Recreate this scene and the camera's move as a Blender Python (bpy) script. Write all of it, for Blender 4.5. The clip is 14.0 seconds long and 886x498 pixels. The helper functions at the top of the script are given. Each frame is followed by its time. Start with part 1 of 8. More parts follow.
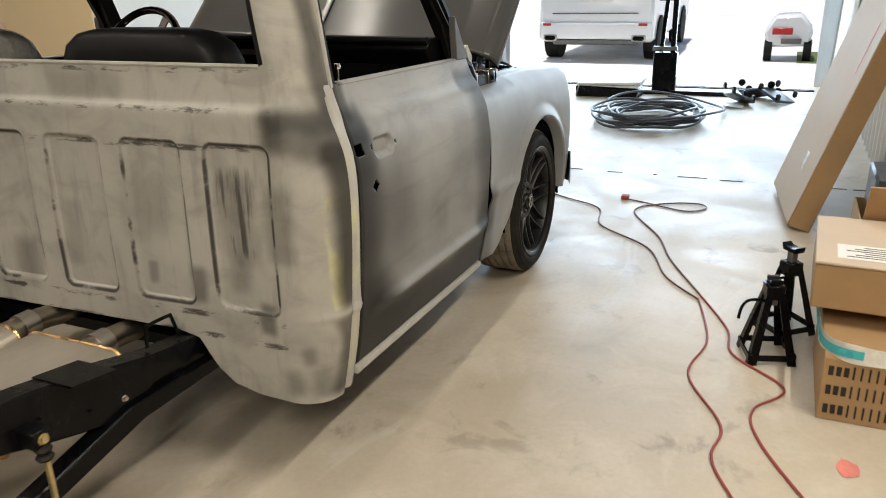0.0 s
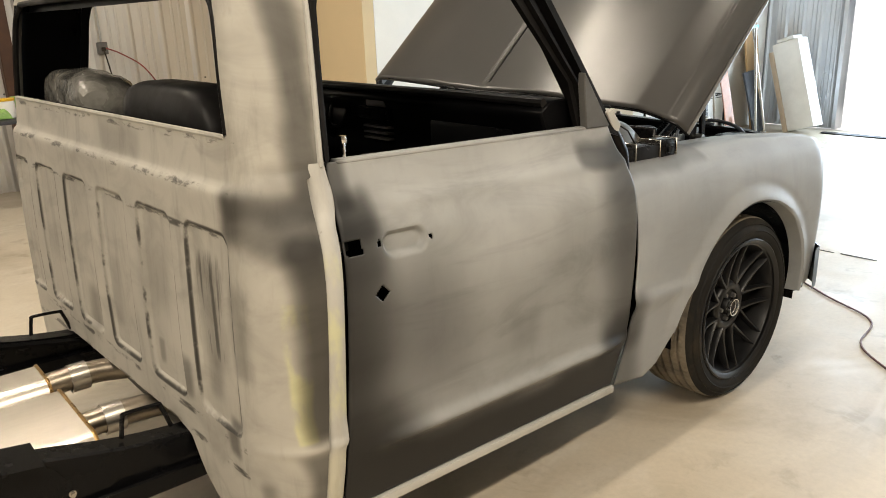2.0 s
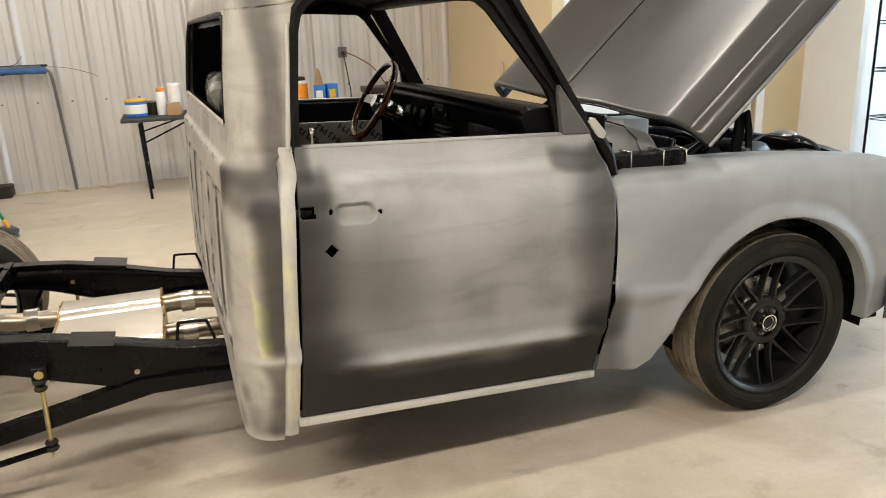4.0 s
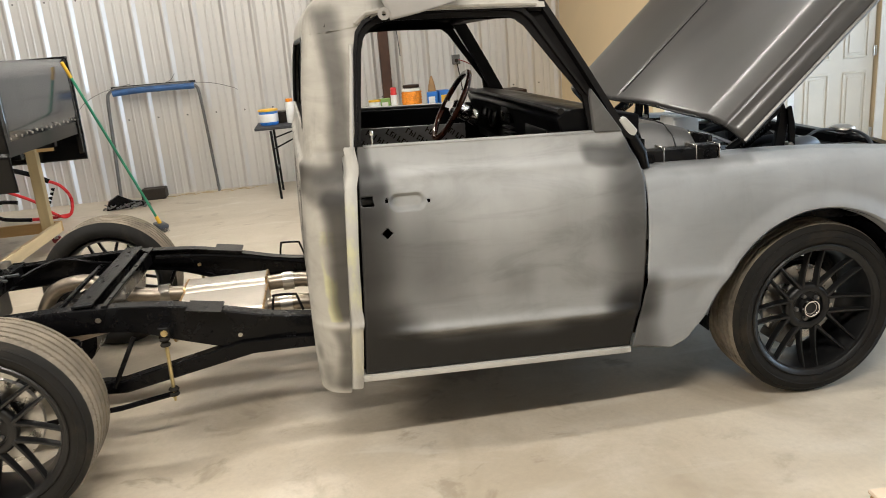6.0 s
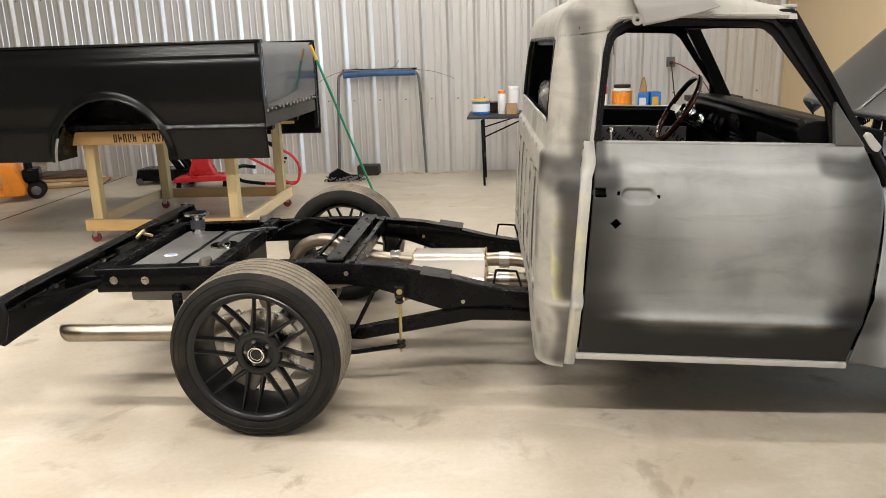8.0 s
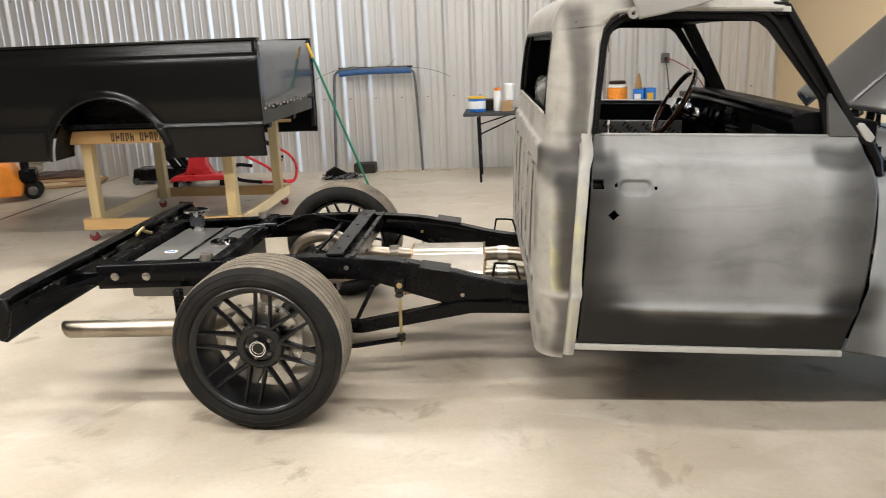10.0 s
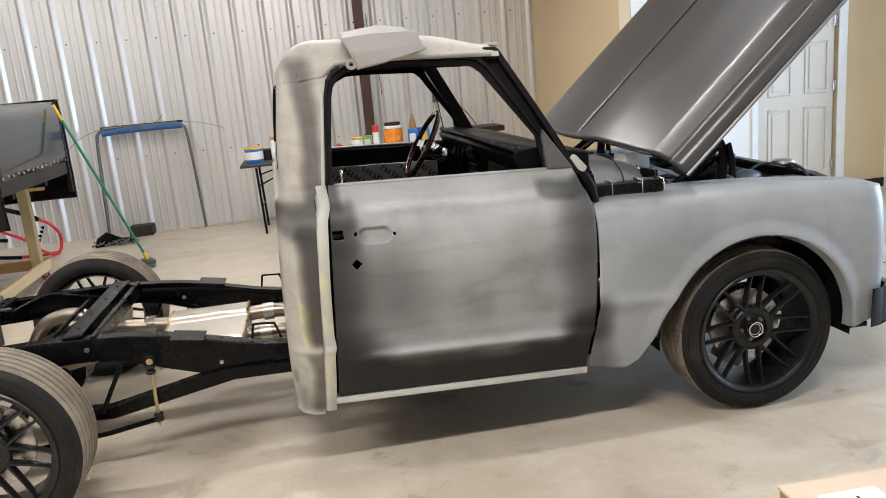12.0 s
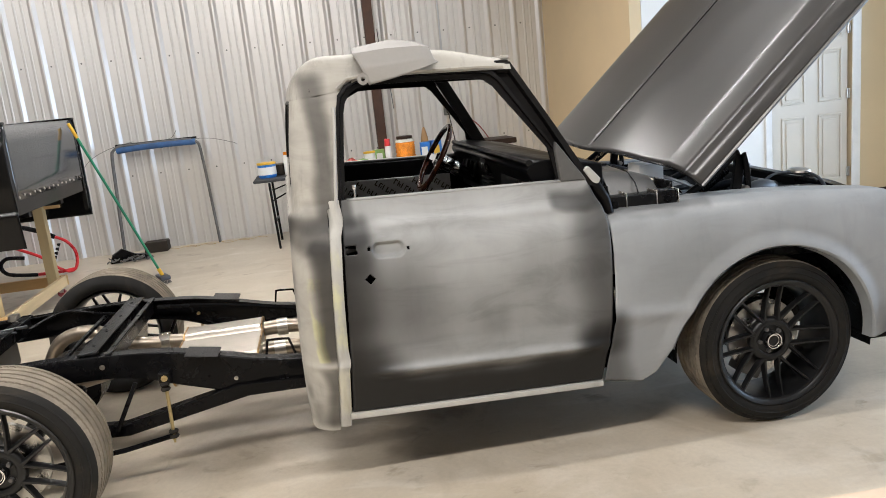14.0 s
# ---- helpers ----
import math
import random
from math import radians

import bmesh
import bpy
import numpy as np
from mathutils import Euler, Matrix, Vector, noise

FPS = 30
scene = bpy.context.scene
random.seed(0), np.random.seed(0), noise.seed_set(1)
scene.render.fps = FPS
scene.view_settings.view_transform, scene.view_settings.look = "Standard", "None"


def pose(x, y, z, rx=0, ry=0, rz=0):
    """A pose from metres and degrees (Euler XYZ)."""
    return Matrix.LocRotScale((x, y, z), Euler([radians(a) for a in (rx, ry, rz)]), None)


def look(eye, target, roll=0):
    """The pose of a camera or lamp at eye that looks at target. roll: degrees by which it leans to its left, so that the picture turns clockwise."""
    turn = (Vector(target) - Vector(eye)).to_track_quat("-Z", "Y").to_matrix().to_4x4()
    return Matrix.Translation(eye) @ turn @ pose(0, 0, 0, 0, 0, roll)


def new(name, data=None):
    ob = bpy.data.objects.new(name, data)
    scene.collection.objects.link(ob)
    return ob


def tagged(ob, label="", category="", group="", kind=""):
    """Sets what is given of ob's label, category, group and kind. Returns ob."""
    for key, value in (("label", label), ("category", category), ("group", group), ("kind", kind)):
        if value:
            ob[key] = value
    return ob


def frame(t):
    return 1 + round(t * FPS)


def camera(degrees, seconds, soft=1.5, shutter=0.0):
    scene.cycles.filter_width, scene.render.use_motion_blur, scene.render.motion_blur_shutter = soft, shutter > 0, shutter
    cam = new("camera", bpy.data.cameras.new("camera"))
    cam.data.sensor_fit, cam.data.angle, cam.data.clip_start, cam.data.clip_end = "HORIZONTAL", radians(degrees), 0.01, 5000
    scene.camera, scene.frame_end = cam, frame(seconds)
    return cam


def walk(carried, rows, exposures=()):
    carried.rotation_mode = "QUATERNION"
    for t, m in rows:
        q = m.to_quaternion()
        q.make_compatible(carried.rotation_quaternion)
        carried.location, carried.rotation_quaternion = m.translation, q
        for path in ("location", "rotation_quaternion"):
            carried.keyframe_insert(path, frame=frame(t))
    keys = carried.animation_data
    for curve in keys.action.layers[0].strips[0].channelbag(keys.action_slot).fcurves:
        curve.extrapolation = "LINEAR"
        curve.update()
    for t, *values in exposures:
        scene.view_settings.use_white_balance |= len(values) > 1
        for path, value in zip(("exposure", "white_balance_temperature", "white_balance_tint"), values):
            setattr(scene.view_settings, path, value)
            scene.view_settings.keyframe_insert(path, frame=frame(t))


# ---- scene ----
cam = camera(60.6, 14.0, 0.9, 0.25)
PATH = [
    (0, (-0.46, -1.992, 1.544), (1.25, -1.221, 0.848), -1.7),
    (0.5, (-0.05, -1.945, 1.513), (1.635, -1.112, 0.828), -0.3),
    (1, (0.238, -1.987, 1.567), (1.837, -0.985, 0.903), -1.5),
    (1.5, (0.498, -2.102, 1.563), (1.824, -0.722, 0.982), -1.9),
    (2, (0.533, -2.267, 1.551), (1.758, -0.802, 0.956), -2.2),
    (2.5, (0.562, -2.478, 1.578), (1.696, -0.947, 0.968), -1.2),
    (3, (0.83, -2.662, 1.561), (1.77, -0.984, 1.012), -2.0),
    (3.5, (0.961, -2.829, 1.549), (1.757, -1.072, 1.02), -2.1),
    (3.7, (1.012, -2.946, 1.56), (1.739, -1.165, 1.01), -2.0),
    (5.8, (1.307, -3.492, 1.58), (1.598, -1.593, 1.026), -5.1),
    (6, (1.289, -3.562, 1.59), (1.574, -1.655, 1.058), -4.7),
    (6.5, (1.127, -3.732, 1.586), (1.239, -1.798, 1.087), -3.0),
    (7, (1.049, -3.807, 1.608), (0.982, -1.873, 1.099), -1.8),
    (7.5, (1.079, -3.814, 1.622), (0.932, -1.889, 1.101), -1.5),
    (9.8, (1.061, -3.848, 1.613), (0.858, -1.926, 1.1), -2.2),
    (10, (1.063, -3.852, 1.605), (0.899, -1.928, 1.083), -2.2),
    (10.5, (1.124, -3.845, 1.612), (1.157, -1.916, 1.087), -3.0),
    (11, (1.234, -3.827, 1.622), (1.431, -1.902, 1.116), -3.8),
    (11.5, (1.333, -3.817, 1.617), (1.623, -1.898, 1.134), -4.4),
    (12, (1.351, -3.802, 1.627), (1.672, -1.88, 1.177), -5.2),
    (12.5, (1.35, -3.803, 1.647), (1.666, -1.872, 1.229), -5.8),
    (13, (1.351, -3.792, 1.648), (1.658, -1.857, 1.247), -6.1),
    (13.5, (1.344, -3.788, 1.639), (1.641, -1.851, 1.237), -6.2),
    (14, (1.351, -3.788, 1.63), (1.643, -1.853, 1.215), -6.0),
]
walk(cam, [(t, look(eye, target, roll)) for t, eye, target, roll in PATH],
     [(0, -0.38, 6450, 10), (1.0, -0.36, 6600, 11), (1.4, -0.14, 7300, 12), (2.0, -0.02, 6900, 11), (3.5, 0.12, 6450, 11), (6, 0.12, 6150, 11), (7.5, 0.10, 6050, 12), (10, 0.11, 5900, 12), (11, 0.10, 5800, 13), (14, 0.09, 5850, 13)])

# ---- world, sun, lamps ----
world = bpy.data.worlds.new("world")
scene.world = world
world.use_nodes = True
_nt = world.node_tree
_sky = _nt.nodes.new("ShaderNodeTexSky")
_sky.sky_type = "NISHITA"
_sky.sun_disc = False
_sky.sun_elevation = radians(78)
_sky.sun_rotation = radians(39)
_bg = _nt.nodes["Background"]
_bg.inputs["Strength"].default_value = 0.15
_nt.links.new(_sky.outputs[0], _bg.inputs["Color"])

_sun = bpy.data.lights.new("sun", "SUN")
_sun.energy, _sun.angle, _sun.color = 5.0, radians(0.5), (1.0, 0.95, 0.88)
new("sun", _sun).matrix_world = look((20, 10, 60), (12, 0, 0))


def area_lamp(name, place, size_x, size_y, watts, colour, turn=(0, 0, 0)):
    data = bpy.data.lights.new(name, "AREA")
    data.shape, data.size, data.size_y, data.energy, data.color = "RECTANGLE", size_x, size_y, watts, colour
    ob = new(name, data)
    ob.matrix_world = pose(*place, *turn)
    return ob


CEIL = 4.3
WARM = (1.0, 0.92, 0.79)
LAMPS = [(-3.6, -3.6, 212), (1.2, -3.6, 182), (-2.6, -0.95, 120), (4.5, -0.95, 44), (1.9, 1.0, 80), (-3.6, 3.0, 75), (0.6, 3.2, 95)]
for _x, _y, _w in LAMPS:
    area_lamp("ceiling_lamp", (_x, _y, CEIL - 0.09), 2.4, 0.12, _w * 1.12, WARM)
# daylight that comes in by the open garage door
area_lamp("door_daylight", (10.22, -0.3, 1.5), 4.0, 2.8, 405, (0.65, 0.825, 1.0), (90, 0, 90))

# ---- materials ----
MATS = {}


class Nodes:
    """A short way to write node trees."""

    def __init__(self, name):
        self.mat = bpy.data.materials.new(name)
        self.mat.use_nodes = True
        self.tree = self.mat.node_tree
        self.bsdf = self.tree.nodes["Principled BSDF"]

    def node(self, kind, **sets):
        n = self.tree.nodes.new(kind)
        for k, v in sets.items():
            if k == "operation":
                n.operation = v
            elif k == "blend":
                n.blend_type = v
            elif k == "interp":
                n.interpolation_type = v
        return n

    def link(self, a, b):
        self.tree.links.new(a, b)

    def put(self, socket, value):
        if isinstance(value, (int, float)):
            socket.default_value = value
        elif isinstance(value, (tuple, list)):
            socket.default_value = (*value, 1.0) if len(value) == 3 and len(socket.default_value) == 4 else value
        else:
            self.link(value, socket)

    def math(self, op, a, b=0.0, c=None, clamp=False):
        n = self.node("ShaderNodeMath", operation=op)
        n.use_clamp = clamp
        self.put(n.inputs[0], a)
        self.put(n.inputs[1], b)
        if c is not None:
            self.put(n.inputs[2], c)
        return n.outputs[0]

    def coords(self, scale=(1, 1, 1)):
        t = self.node("ShaderNodeTexCoord")
        m = self.node("ShaderNodeMapping")
        m.inputs["Scale"].default_value = scale
        self.link(t.outputs["Object"], m.inputs["Vector"])
        return m.outputs[0]

    def noise(self, scale, detail=4.0, rough=0.55, stretch=(1, 1, 1), warp=0.0):
        n = self.node("ShaderNodeTexNoise")
        n.inputs["Scale"].default_value, n.inputs["Detail"].default_value = scale, detail
        n.inputs["Roughness"].default_value, n.inputs["Distortion"].default_value = rough, warp
        self.link(self.coords(stretch), n.inputs["Vector"])
        return n.outputs["Fac"]

    def ramp(self, value, lo, hi, a=0.0, b=1.0):
        n = self.node("ShaderNodeMapRange", interp="SMOOTHSTEP")
        self.put(n.inputs["Value"], value)
        for k, v in (("From Min", lo), ("From Max", hi), ("To Min", a), ("To Max", b)):
            n.inputs[k].default_value = v
        return n.outputs["Result"]

    def mix(self, fac, a, b, blend="MIX"):
        n = self.node("ShaderNodeMixRGB", blend=blend)
        self.put(n.inputs[0], fac)
        self.put(n.inputs[1], a)
        self.put(n.inputs[2], b)
        return n.outputs[0]

    def bump(self, height, strength=0.2, distance=0.002):
        n = self.node("ShaderNodeBump")
        n.inputs["Strength"].default_value, n.inputs["Distance"].default_value = strength, distance
        self.link(height, n.inputs["Height"])
        self.link(n.outputs[0], self.bsdf.inputs["Normal"])

    def xyz(self):
        s = self.node("ShaderNodeSeparateXYZ")
        self.link(self.coords(), s.inputs[0])
        return s.outputs[0], s.outputs[1], s.outputs[2]

    def softbox(self, u, v, u0, u1, v0, v1, soft):
        """1 inside the box, fading to 0 over soft metres outside it."""
        a = self.ramp(u, u0 - soft, u0)
        b = self.ramp(u, u1, u1 + soft, 1, 0)
        c = self.ramp(v, v0 - soft, v0)
        d = self.ramp(v, v1, v1 + soft, 1, 0)
        return self.math("MULTIPLY", self.math("MULTIPLY", a, b), self.math("MULTIPLY", c, d))


def surface(name, colour, rough=0.5, metal=0.0, vary=0.25, scale=6.0, grain=60.0, relief=0.15, depth=0.001, stretch=(1, 1, 1), spread=0.12,
            stain=None, coat=0.0, gloss=None):
    """A plain surface with variation at two scales, roughness variation and fine relief."""
    if name in MATS:
        return MATS[name]
    n = Nodes(name)
    big, small = n.noise(scale, 5, 0.6, stretch, 0.4), n.noise(grain, 4, 0.6, stretch)
    dark = tuple(c * (1 - vary) for c in colour)
    light = tuple(min(1, c * (1 + vary)) for c in colour)
    c1 = n.mix(n.ramp(big, 0.3, 0.7), dark, light)
    c2 = n.mix(n.math("MULTIPLY", n.ramp(small, 0.35, 0.75), 0.35), c1, tuple(c * (1 - 1.2 * vary) for c in colour))
    if stain:
        c2 = n.mix(n.ramp(n.noise(scale * 0.45, 6, 0.65, stretch, 1.0), 0.52, 0.72, 0, 0.8), c2, stain)
    n.put(n.bsdf.inputs["Base Color"], c2)
    n.put(n.bsdf.inputs["Roughness"], n.ramp(big, 0.2, 0.8, max(0.02, rough - spread), min(1, rough + spread)))
    n.bsdf.inputs["Metallic"].default_value = metal
    n.bsdf.inputs["Coat Weight"].default_value = coat
    n.bsdf.inputs["Specular IOR Level"].default_value = gloss if gloss is not None else (0.5 if max(colour) > 0.05 else 0.16)
    if relief:
        n.bump(small, relief, depth)
    MATS[name] = n.mat
    return n.mat


def primer(name, light, dark, marks, streak=0.0, lines=False, filler=(), rough=0.5, nicks=0.0, cloudy=0.10, gloss=0.38, grain=0.05, smear=0.0):
    """Sanded primer with dark marks: spray, rubs and painted-in shade. marks: (axis, u0, u1, z0, z1, soft, strength),
    axis 0 or 1 against z.
    """
    n = Nodes(name)
    x, y, z = n.xyz()
    wob = n.math("MULTIPLY", n.math("SUBTRACT", n.noise(3.2, 2, 0.5), 0.5), 0.10)
    wob2 = n.math("MULTIPLY", n.math("SUBTRACT", n.noise(4.0, 2, 0.5, (1, 1, 0.7), 0.3), 0.5), 0.09)
    xw, yw, zw = n.math("ADD", x, wob), n.math("ADD", y, wob), n.math("ADD", n.math("ADD", z, wob2), n.math("MULTIPLY", n.math("SUBTRACT", x, 1.35), 0.035))
    mask = 0.0
    full = math.log(sum(dark) / sum(light))
    for axis, u0, u1, z0, z1, soft, strength in marks:
        m = n.math("MULTIPLY", n.softbox((xw, yw)[axis], zw, u0, u1, z0, z1, soft), math.log(1 - strength) / full)
        mask = n.math("ADD", mask, m)
    cloud = n.ramp(n.noise(2.2, 4, 0.55, (1, 1, 1), 0.4), 0.40, 0.78, 0, math.log(1 - cloudy) / full)
    mask = n.math("ADD", mask, cloud)
    if smear:
        # sideways wipes of thin dark spray
        w = n.ramp(n.noise(5.0, 5, 0.6, (0.4, 1, 1.5), 0.8), 0.44, 0.74, 0, math.log(1 - smear) / full)
        mask = n.math("ADD", mask, w)
    if lines:
        # rubbed-through edges of the pressed panels
        f = n.math("ABSOLUTE", n.math("SUBTRACT", n.math("FRACT", n.math("ADD", n.math("DIVIDE", n.math("ADD", y, 0.014), 0.303), 10.5)), 0.5))
        a = n.math("MAXIMUM", n.math("SUBTRACT", n.math("MULTIPLY", f, 0.303), 0.080), 0.0)
        b = n.math("MAXIMUM", n.math("SUBTRACT", n.math("ABSOLUTE", n.math("SUBTRACT", z, 0.848)), 0.222), 0.0)
        d = n.math("ABSOLUTE", n.math("SUBTRACT", n.math("SQRT", n.math("ADD", n.math("MULTIPLY", a, a), n.math("MULTIPLY", b, b))), 0.028))
        rub = n.ramp(n.noise(5.5, 5, 0.65), 0.42, 0.54, 0.12, 1.0)
        edge = n.math("MULTIPLY", n.math("MULTIPLY", n.ramp(d, 0.0005, 0.0085, 0.88, 0.0), n.softbox(y, z, -0.77, 0.97, 0.56, 1.12, 0.01)), rub)
        mask = n.math("MAXIMUM", mask, edge)
        for zz, thick in ((1.085, 0.004), (0.572, 0.005), (1.19, 0.0035), (1.296, 0.003), (0.50, 0.006)):
            rub2 = n.ramp(n.noise(5, 5, 0.7, (1, 1.6, 6)), 0.50, 0.64)
            mask = n.math("MAXIMUM", mask, n.math("MULTIPLY", n.math("MULTIPLY", n.softbox(y, z, -0.74, 0.94, zz - thick, zz + thick, 0.008), rub2), 0.62))
        scr = n.math("MULTIPLY", n.softbox(yw, zw, -0.62, -0.57, 0.78, 0.98, 0.06), n.ramp(n.noise(30, 4, 0.6, (1, 1.6, 0.12)), 0.42, 0.66))
        mask = n.math("MAXIMUM", mask, n.math("MULTIPLY", scr, 0.62))
    if streak:
        s = n.ramp(n.noise(14, 5, 0.65, (1, 1, 0.16)), 0.50, 0.74, 0, math.log(1 - streak) / full)
        mask = n.math("ADD", mask, s)
    if nicks:
        nick = n.ramp(n.noise(46, 2, 0.5, (1, 1, 0.5)), 0.70, 0.735, 0, nicks)
        mask = n.math("ADD", mask, n.math("MULTIPLY", nick, n.ramp(n.noise(2.4, 2), 0.5, 0.62)))
    tone = n.mix(n.ramp(n.noise(3.2, 6, 0.6, (1, 1, 0.6)), 0.3, 0.7), tuple(c * 0.92 for c in light), tuple(c * 1.06 for c in light))
    col = tone
    for axis, u0, u1, z0, z1, soft, colour in filler:
        m = n.math("MULTIPLY", n.softbox((xw, yw)[axis], zw, u0, u1, z0, z1, soft), n.ramp(n.noise(11, 4, 0.6, (1, 1, 0.5)), 0.42, 0.6))
        col = n.mix(m, col, colour)
    # each dark mark dims the coat under it by steps of its own thickness
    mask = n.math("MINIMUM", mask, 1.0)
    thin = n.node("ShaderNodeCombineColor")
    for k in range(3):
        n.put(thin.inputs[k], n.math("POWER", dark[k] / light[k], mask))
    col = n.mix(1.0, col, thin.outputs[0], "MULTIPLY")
    n.put(n.bsdf.inputs["Base Color"], col)
    n.put(n.bsdf.inputs["Roughness"], n.ramp(n.noise(2.5, 2), 0.3, 0.7, rough - 0.03, rough + 0.03) if grain else rough)
    n.bsdf.inputs["Specular IOR Level"].default_value = gloss
    if grain:
        n.bump(n.noise(180, 3, 0.6), grain, 0.0006)
    MATS[name] = n.mat
    return n.mat


# ---- building helpers ----
def part(name, bm, material, parent=None, label="", smooth=True, angle=40):
    """Link a bmesh as one mesh object, under a thing or a part."""
    me = bpy.data.meshes.new(name)
    bmesh.ops.recalc_face_normals(bm, faces=bm.faces)
    bm.to_mesh(me)
    bm.free()
    me.materials.append(material)
    if smooth:
        me.shade_smooth()
        me.set_sharp_from_angle(angle=radians(angle))
    ob = new(name, me)
    if parent:
        ob.parent = parent
    if label:
        ob["label"] = label
    return ob


def thing(name, label, category, group="", at=(0, 0, 0), turn=0.0, kind=""):
    ob = new(name)
    ob.matrix_basis = pose(*at, 0, 0, turn)
    return tagged(ob, label, category, group, kind)


def structure(name, bm, material, label="", smooth=False):
    return tagged(part(name, bm, material, None, "", smooth), label, "", "", "structure")


def solidify(ob, thick, offset=-1.0):
    m = ob.modifiers.new("solid", "SOLIDIFY")
    m.thickness, m.offset = thick, offset
    return ob


def add_box(bm, lo, hi, m=None, bevel=0.0, segs=1):
    """A box from corner to corner, with its edges bevelled."""
    size = [b - a for a, b in zip(lo, hi)]
    mid = [(a + b) / 2 for a, b in zip(lo, hi)]
    mat4 = Matrix.Translation(mid) @ Matrix.Diagonal((*size, 1))
    if m is not None:
        mat4 = m @ mat4
    r = bmesh.ops.create_cube(bm, size=1.0, matrix=mat4)
    if bevel:
        edges = list({e for v in r["verts"] for e in v.link_edges})
        bmesh.ops.bevel(bm, geom=edges, offset=bevel, segments=segs, affect="EDGES", profile=0.6)
    return bm


def box(lo, hi, m=None, bevel=0.0, segs=1):
    return add_box(bmesh.new(), lo, hi, m, bevel, segs)


def add_lathe(bm, profile, m=Matrix(), segs=32, closed=False):
    """Turn a profile of (radius, height) round z."""
    rings = []
    for r, h in profile:
        if r < 1e-6:
            rings.append([bm.verts.new(m @ Vector((0, 0, h)))])
        else:
            rings.append([bm.verts.new(m @ Vector((r * math.cos(2 * math.pi * k / segs), r * math.sin(2 * math.pi * k / segs), h))) for k in range(segs)])
    pairs = list(zip(rings, rings[1:])) + ([(rings[-1], rings[0])] if closed else [])
    for a, b in pairs:
        for k in range(segs):
            j = (k + 1) % segs
            if len(a) == 1 and len(b) > 1:
                bm.faces.new((a[0], b[k], b[j]))
            elif len(b) == 1 and len(a) > 1:
                bm.faces.new((a[k], a[j], b[0]))
            elif len(a) > 1:
                bm.faces.new((a[k], a[j], b[j], b[k]))
    return bm


def lathe(profile, m=Matrix(), segs=32, closed=False):
    return add_lathe(bmesh.new(), profile, m, segs, closed)


def rod(a, b, r, segs=12, r2=None):
    """A closed round bar from a to b."""
    return add_rod(bmesh.new(), a, b, r, segs, r2)


def add_rod(bm, a, b, r, segs=12, r2=None):
    a, b = Vector(a), Vector(b)
    q = (b - a).to_track_quat("Z", "Y").to_matrix().to_4x4()
    h = (b - a).length
    r2 = r if r2 is None else r2
    return add_lathe(bm, [(0, 0), (r * 0.9, 0), (r, min(0.004, h / 4)), (r2, h - min(0.004, h / 4)), (r2 * 0.9, h), (0, h)], Matrix.Translation(a) @ q, segs)


def smooth_path(points, n=8):
    """Catmull-Rom through the points."""
    p = [Vector(q) for q in points]
    out = []
    for i in range(len(p) - 1):
        a, b, c, d = p[max(i - 1, 0)], p[i], p[i + 1], p[min(i + 2, len(p) - 1)]
        for k in range(n):
            t = k / n
            out.append(0.5 * ((2 * b) + (c - a) * t + (2 * a - 5 * b + 4 * c - d) * t * t + (3 * b - a - 3 * c + d) * t ** 3))
    return out + [p[-1]]


def add_tube(bm, path, r, segs=8, caps=True):
    """A tube along a path; r is a number or one for each point."""
    path = [Vector(p) for p in path]
    rs = r if isinstance(r, (list, tuple)) else [r] * len(path)
    rings, up = [], None
    for i, p in enumerate(path):
        d = (path[min(i + 1, len(path) - 1)] - path[max(i - 1, 0)]).normalized()
        if up is None:
            up = d.orthogonal().normalized()
        up = (up - d * up.dot(d)).normalized()
        side = d.cross(up)
        rings.append([bm.verts.new(p + rs[i] * (math.cos(2 * math.pi * k / segs) * up + math.sin(2 * math.pi * k / segs) * side)) for k in range(segs)])
    for a, b in zip(rings, rings[1:]):
        for k in range(segs):
            j = (k + 1) % segs
            bm.faces.new((a[k], a[j], b[j], b[k]))
    if caps:
        bm.faces.new(rings[0])
        bm.faces.new(rings[-1])
    return bm


def tube(path, r, segs=8, caps=True):
    return add_tube(bmesh.new(), path, r, segs, caps)


def sheet(nu, nv, f, keep=None):
    """A grid of nu x nv cells through the points f(u, v), u and v from 0 to 1; keep(u, v) drops cells."""
    bm = bmesh.new()
    vs = [[bm.verts.new(f(i / nu, j / nv)) for j in range(nv + 1)] for i in range(nu + 1)]
    for i in range(nu):
        for j in range(nv):
            if keep is None or keep((i + 0.5) / nu, (j + 0.5) / nv):
                bm.faces.new((vs[i][j], vs[i + 1][j], vs[i + 1][j + 1], vs[i][j + 1]))
    loose = [v for v in bm.verts if not v.link_faces]
    bmesh.ops.delete(bm, geom=loose, context="VERTS")
    return bm


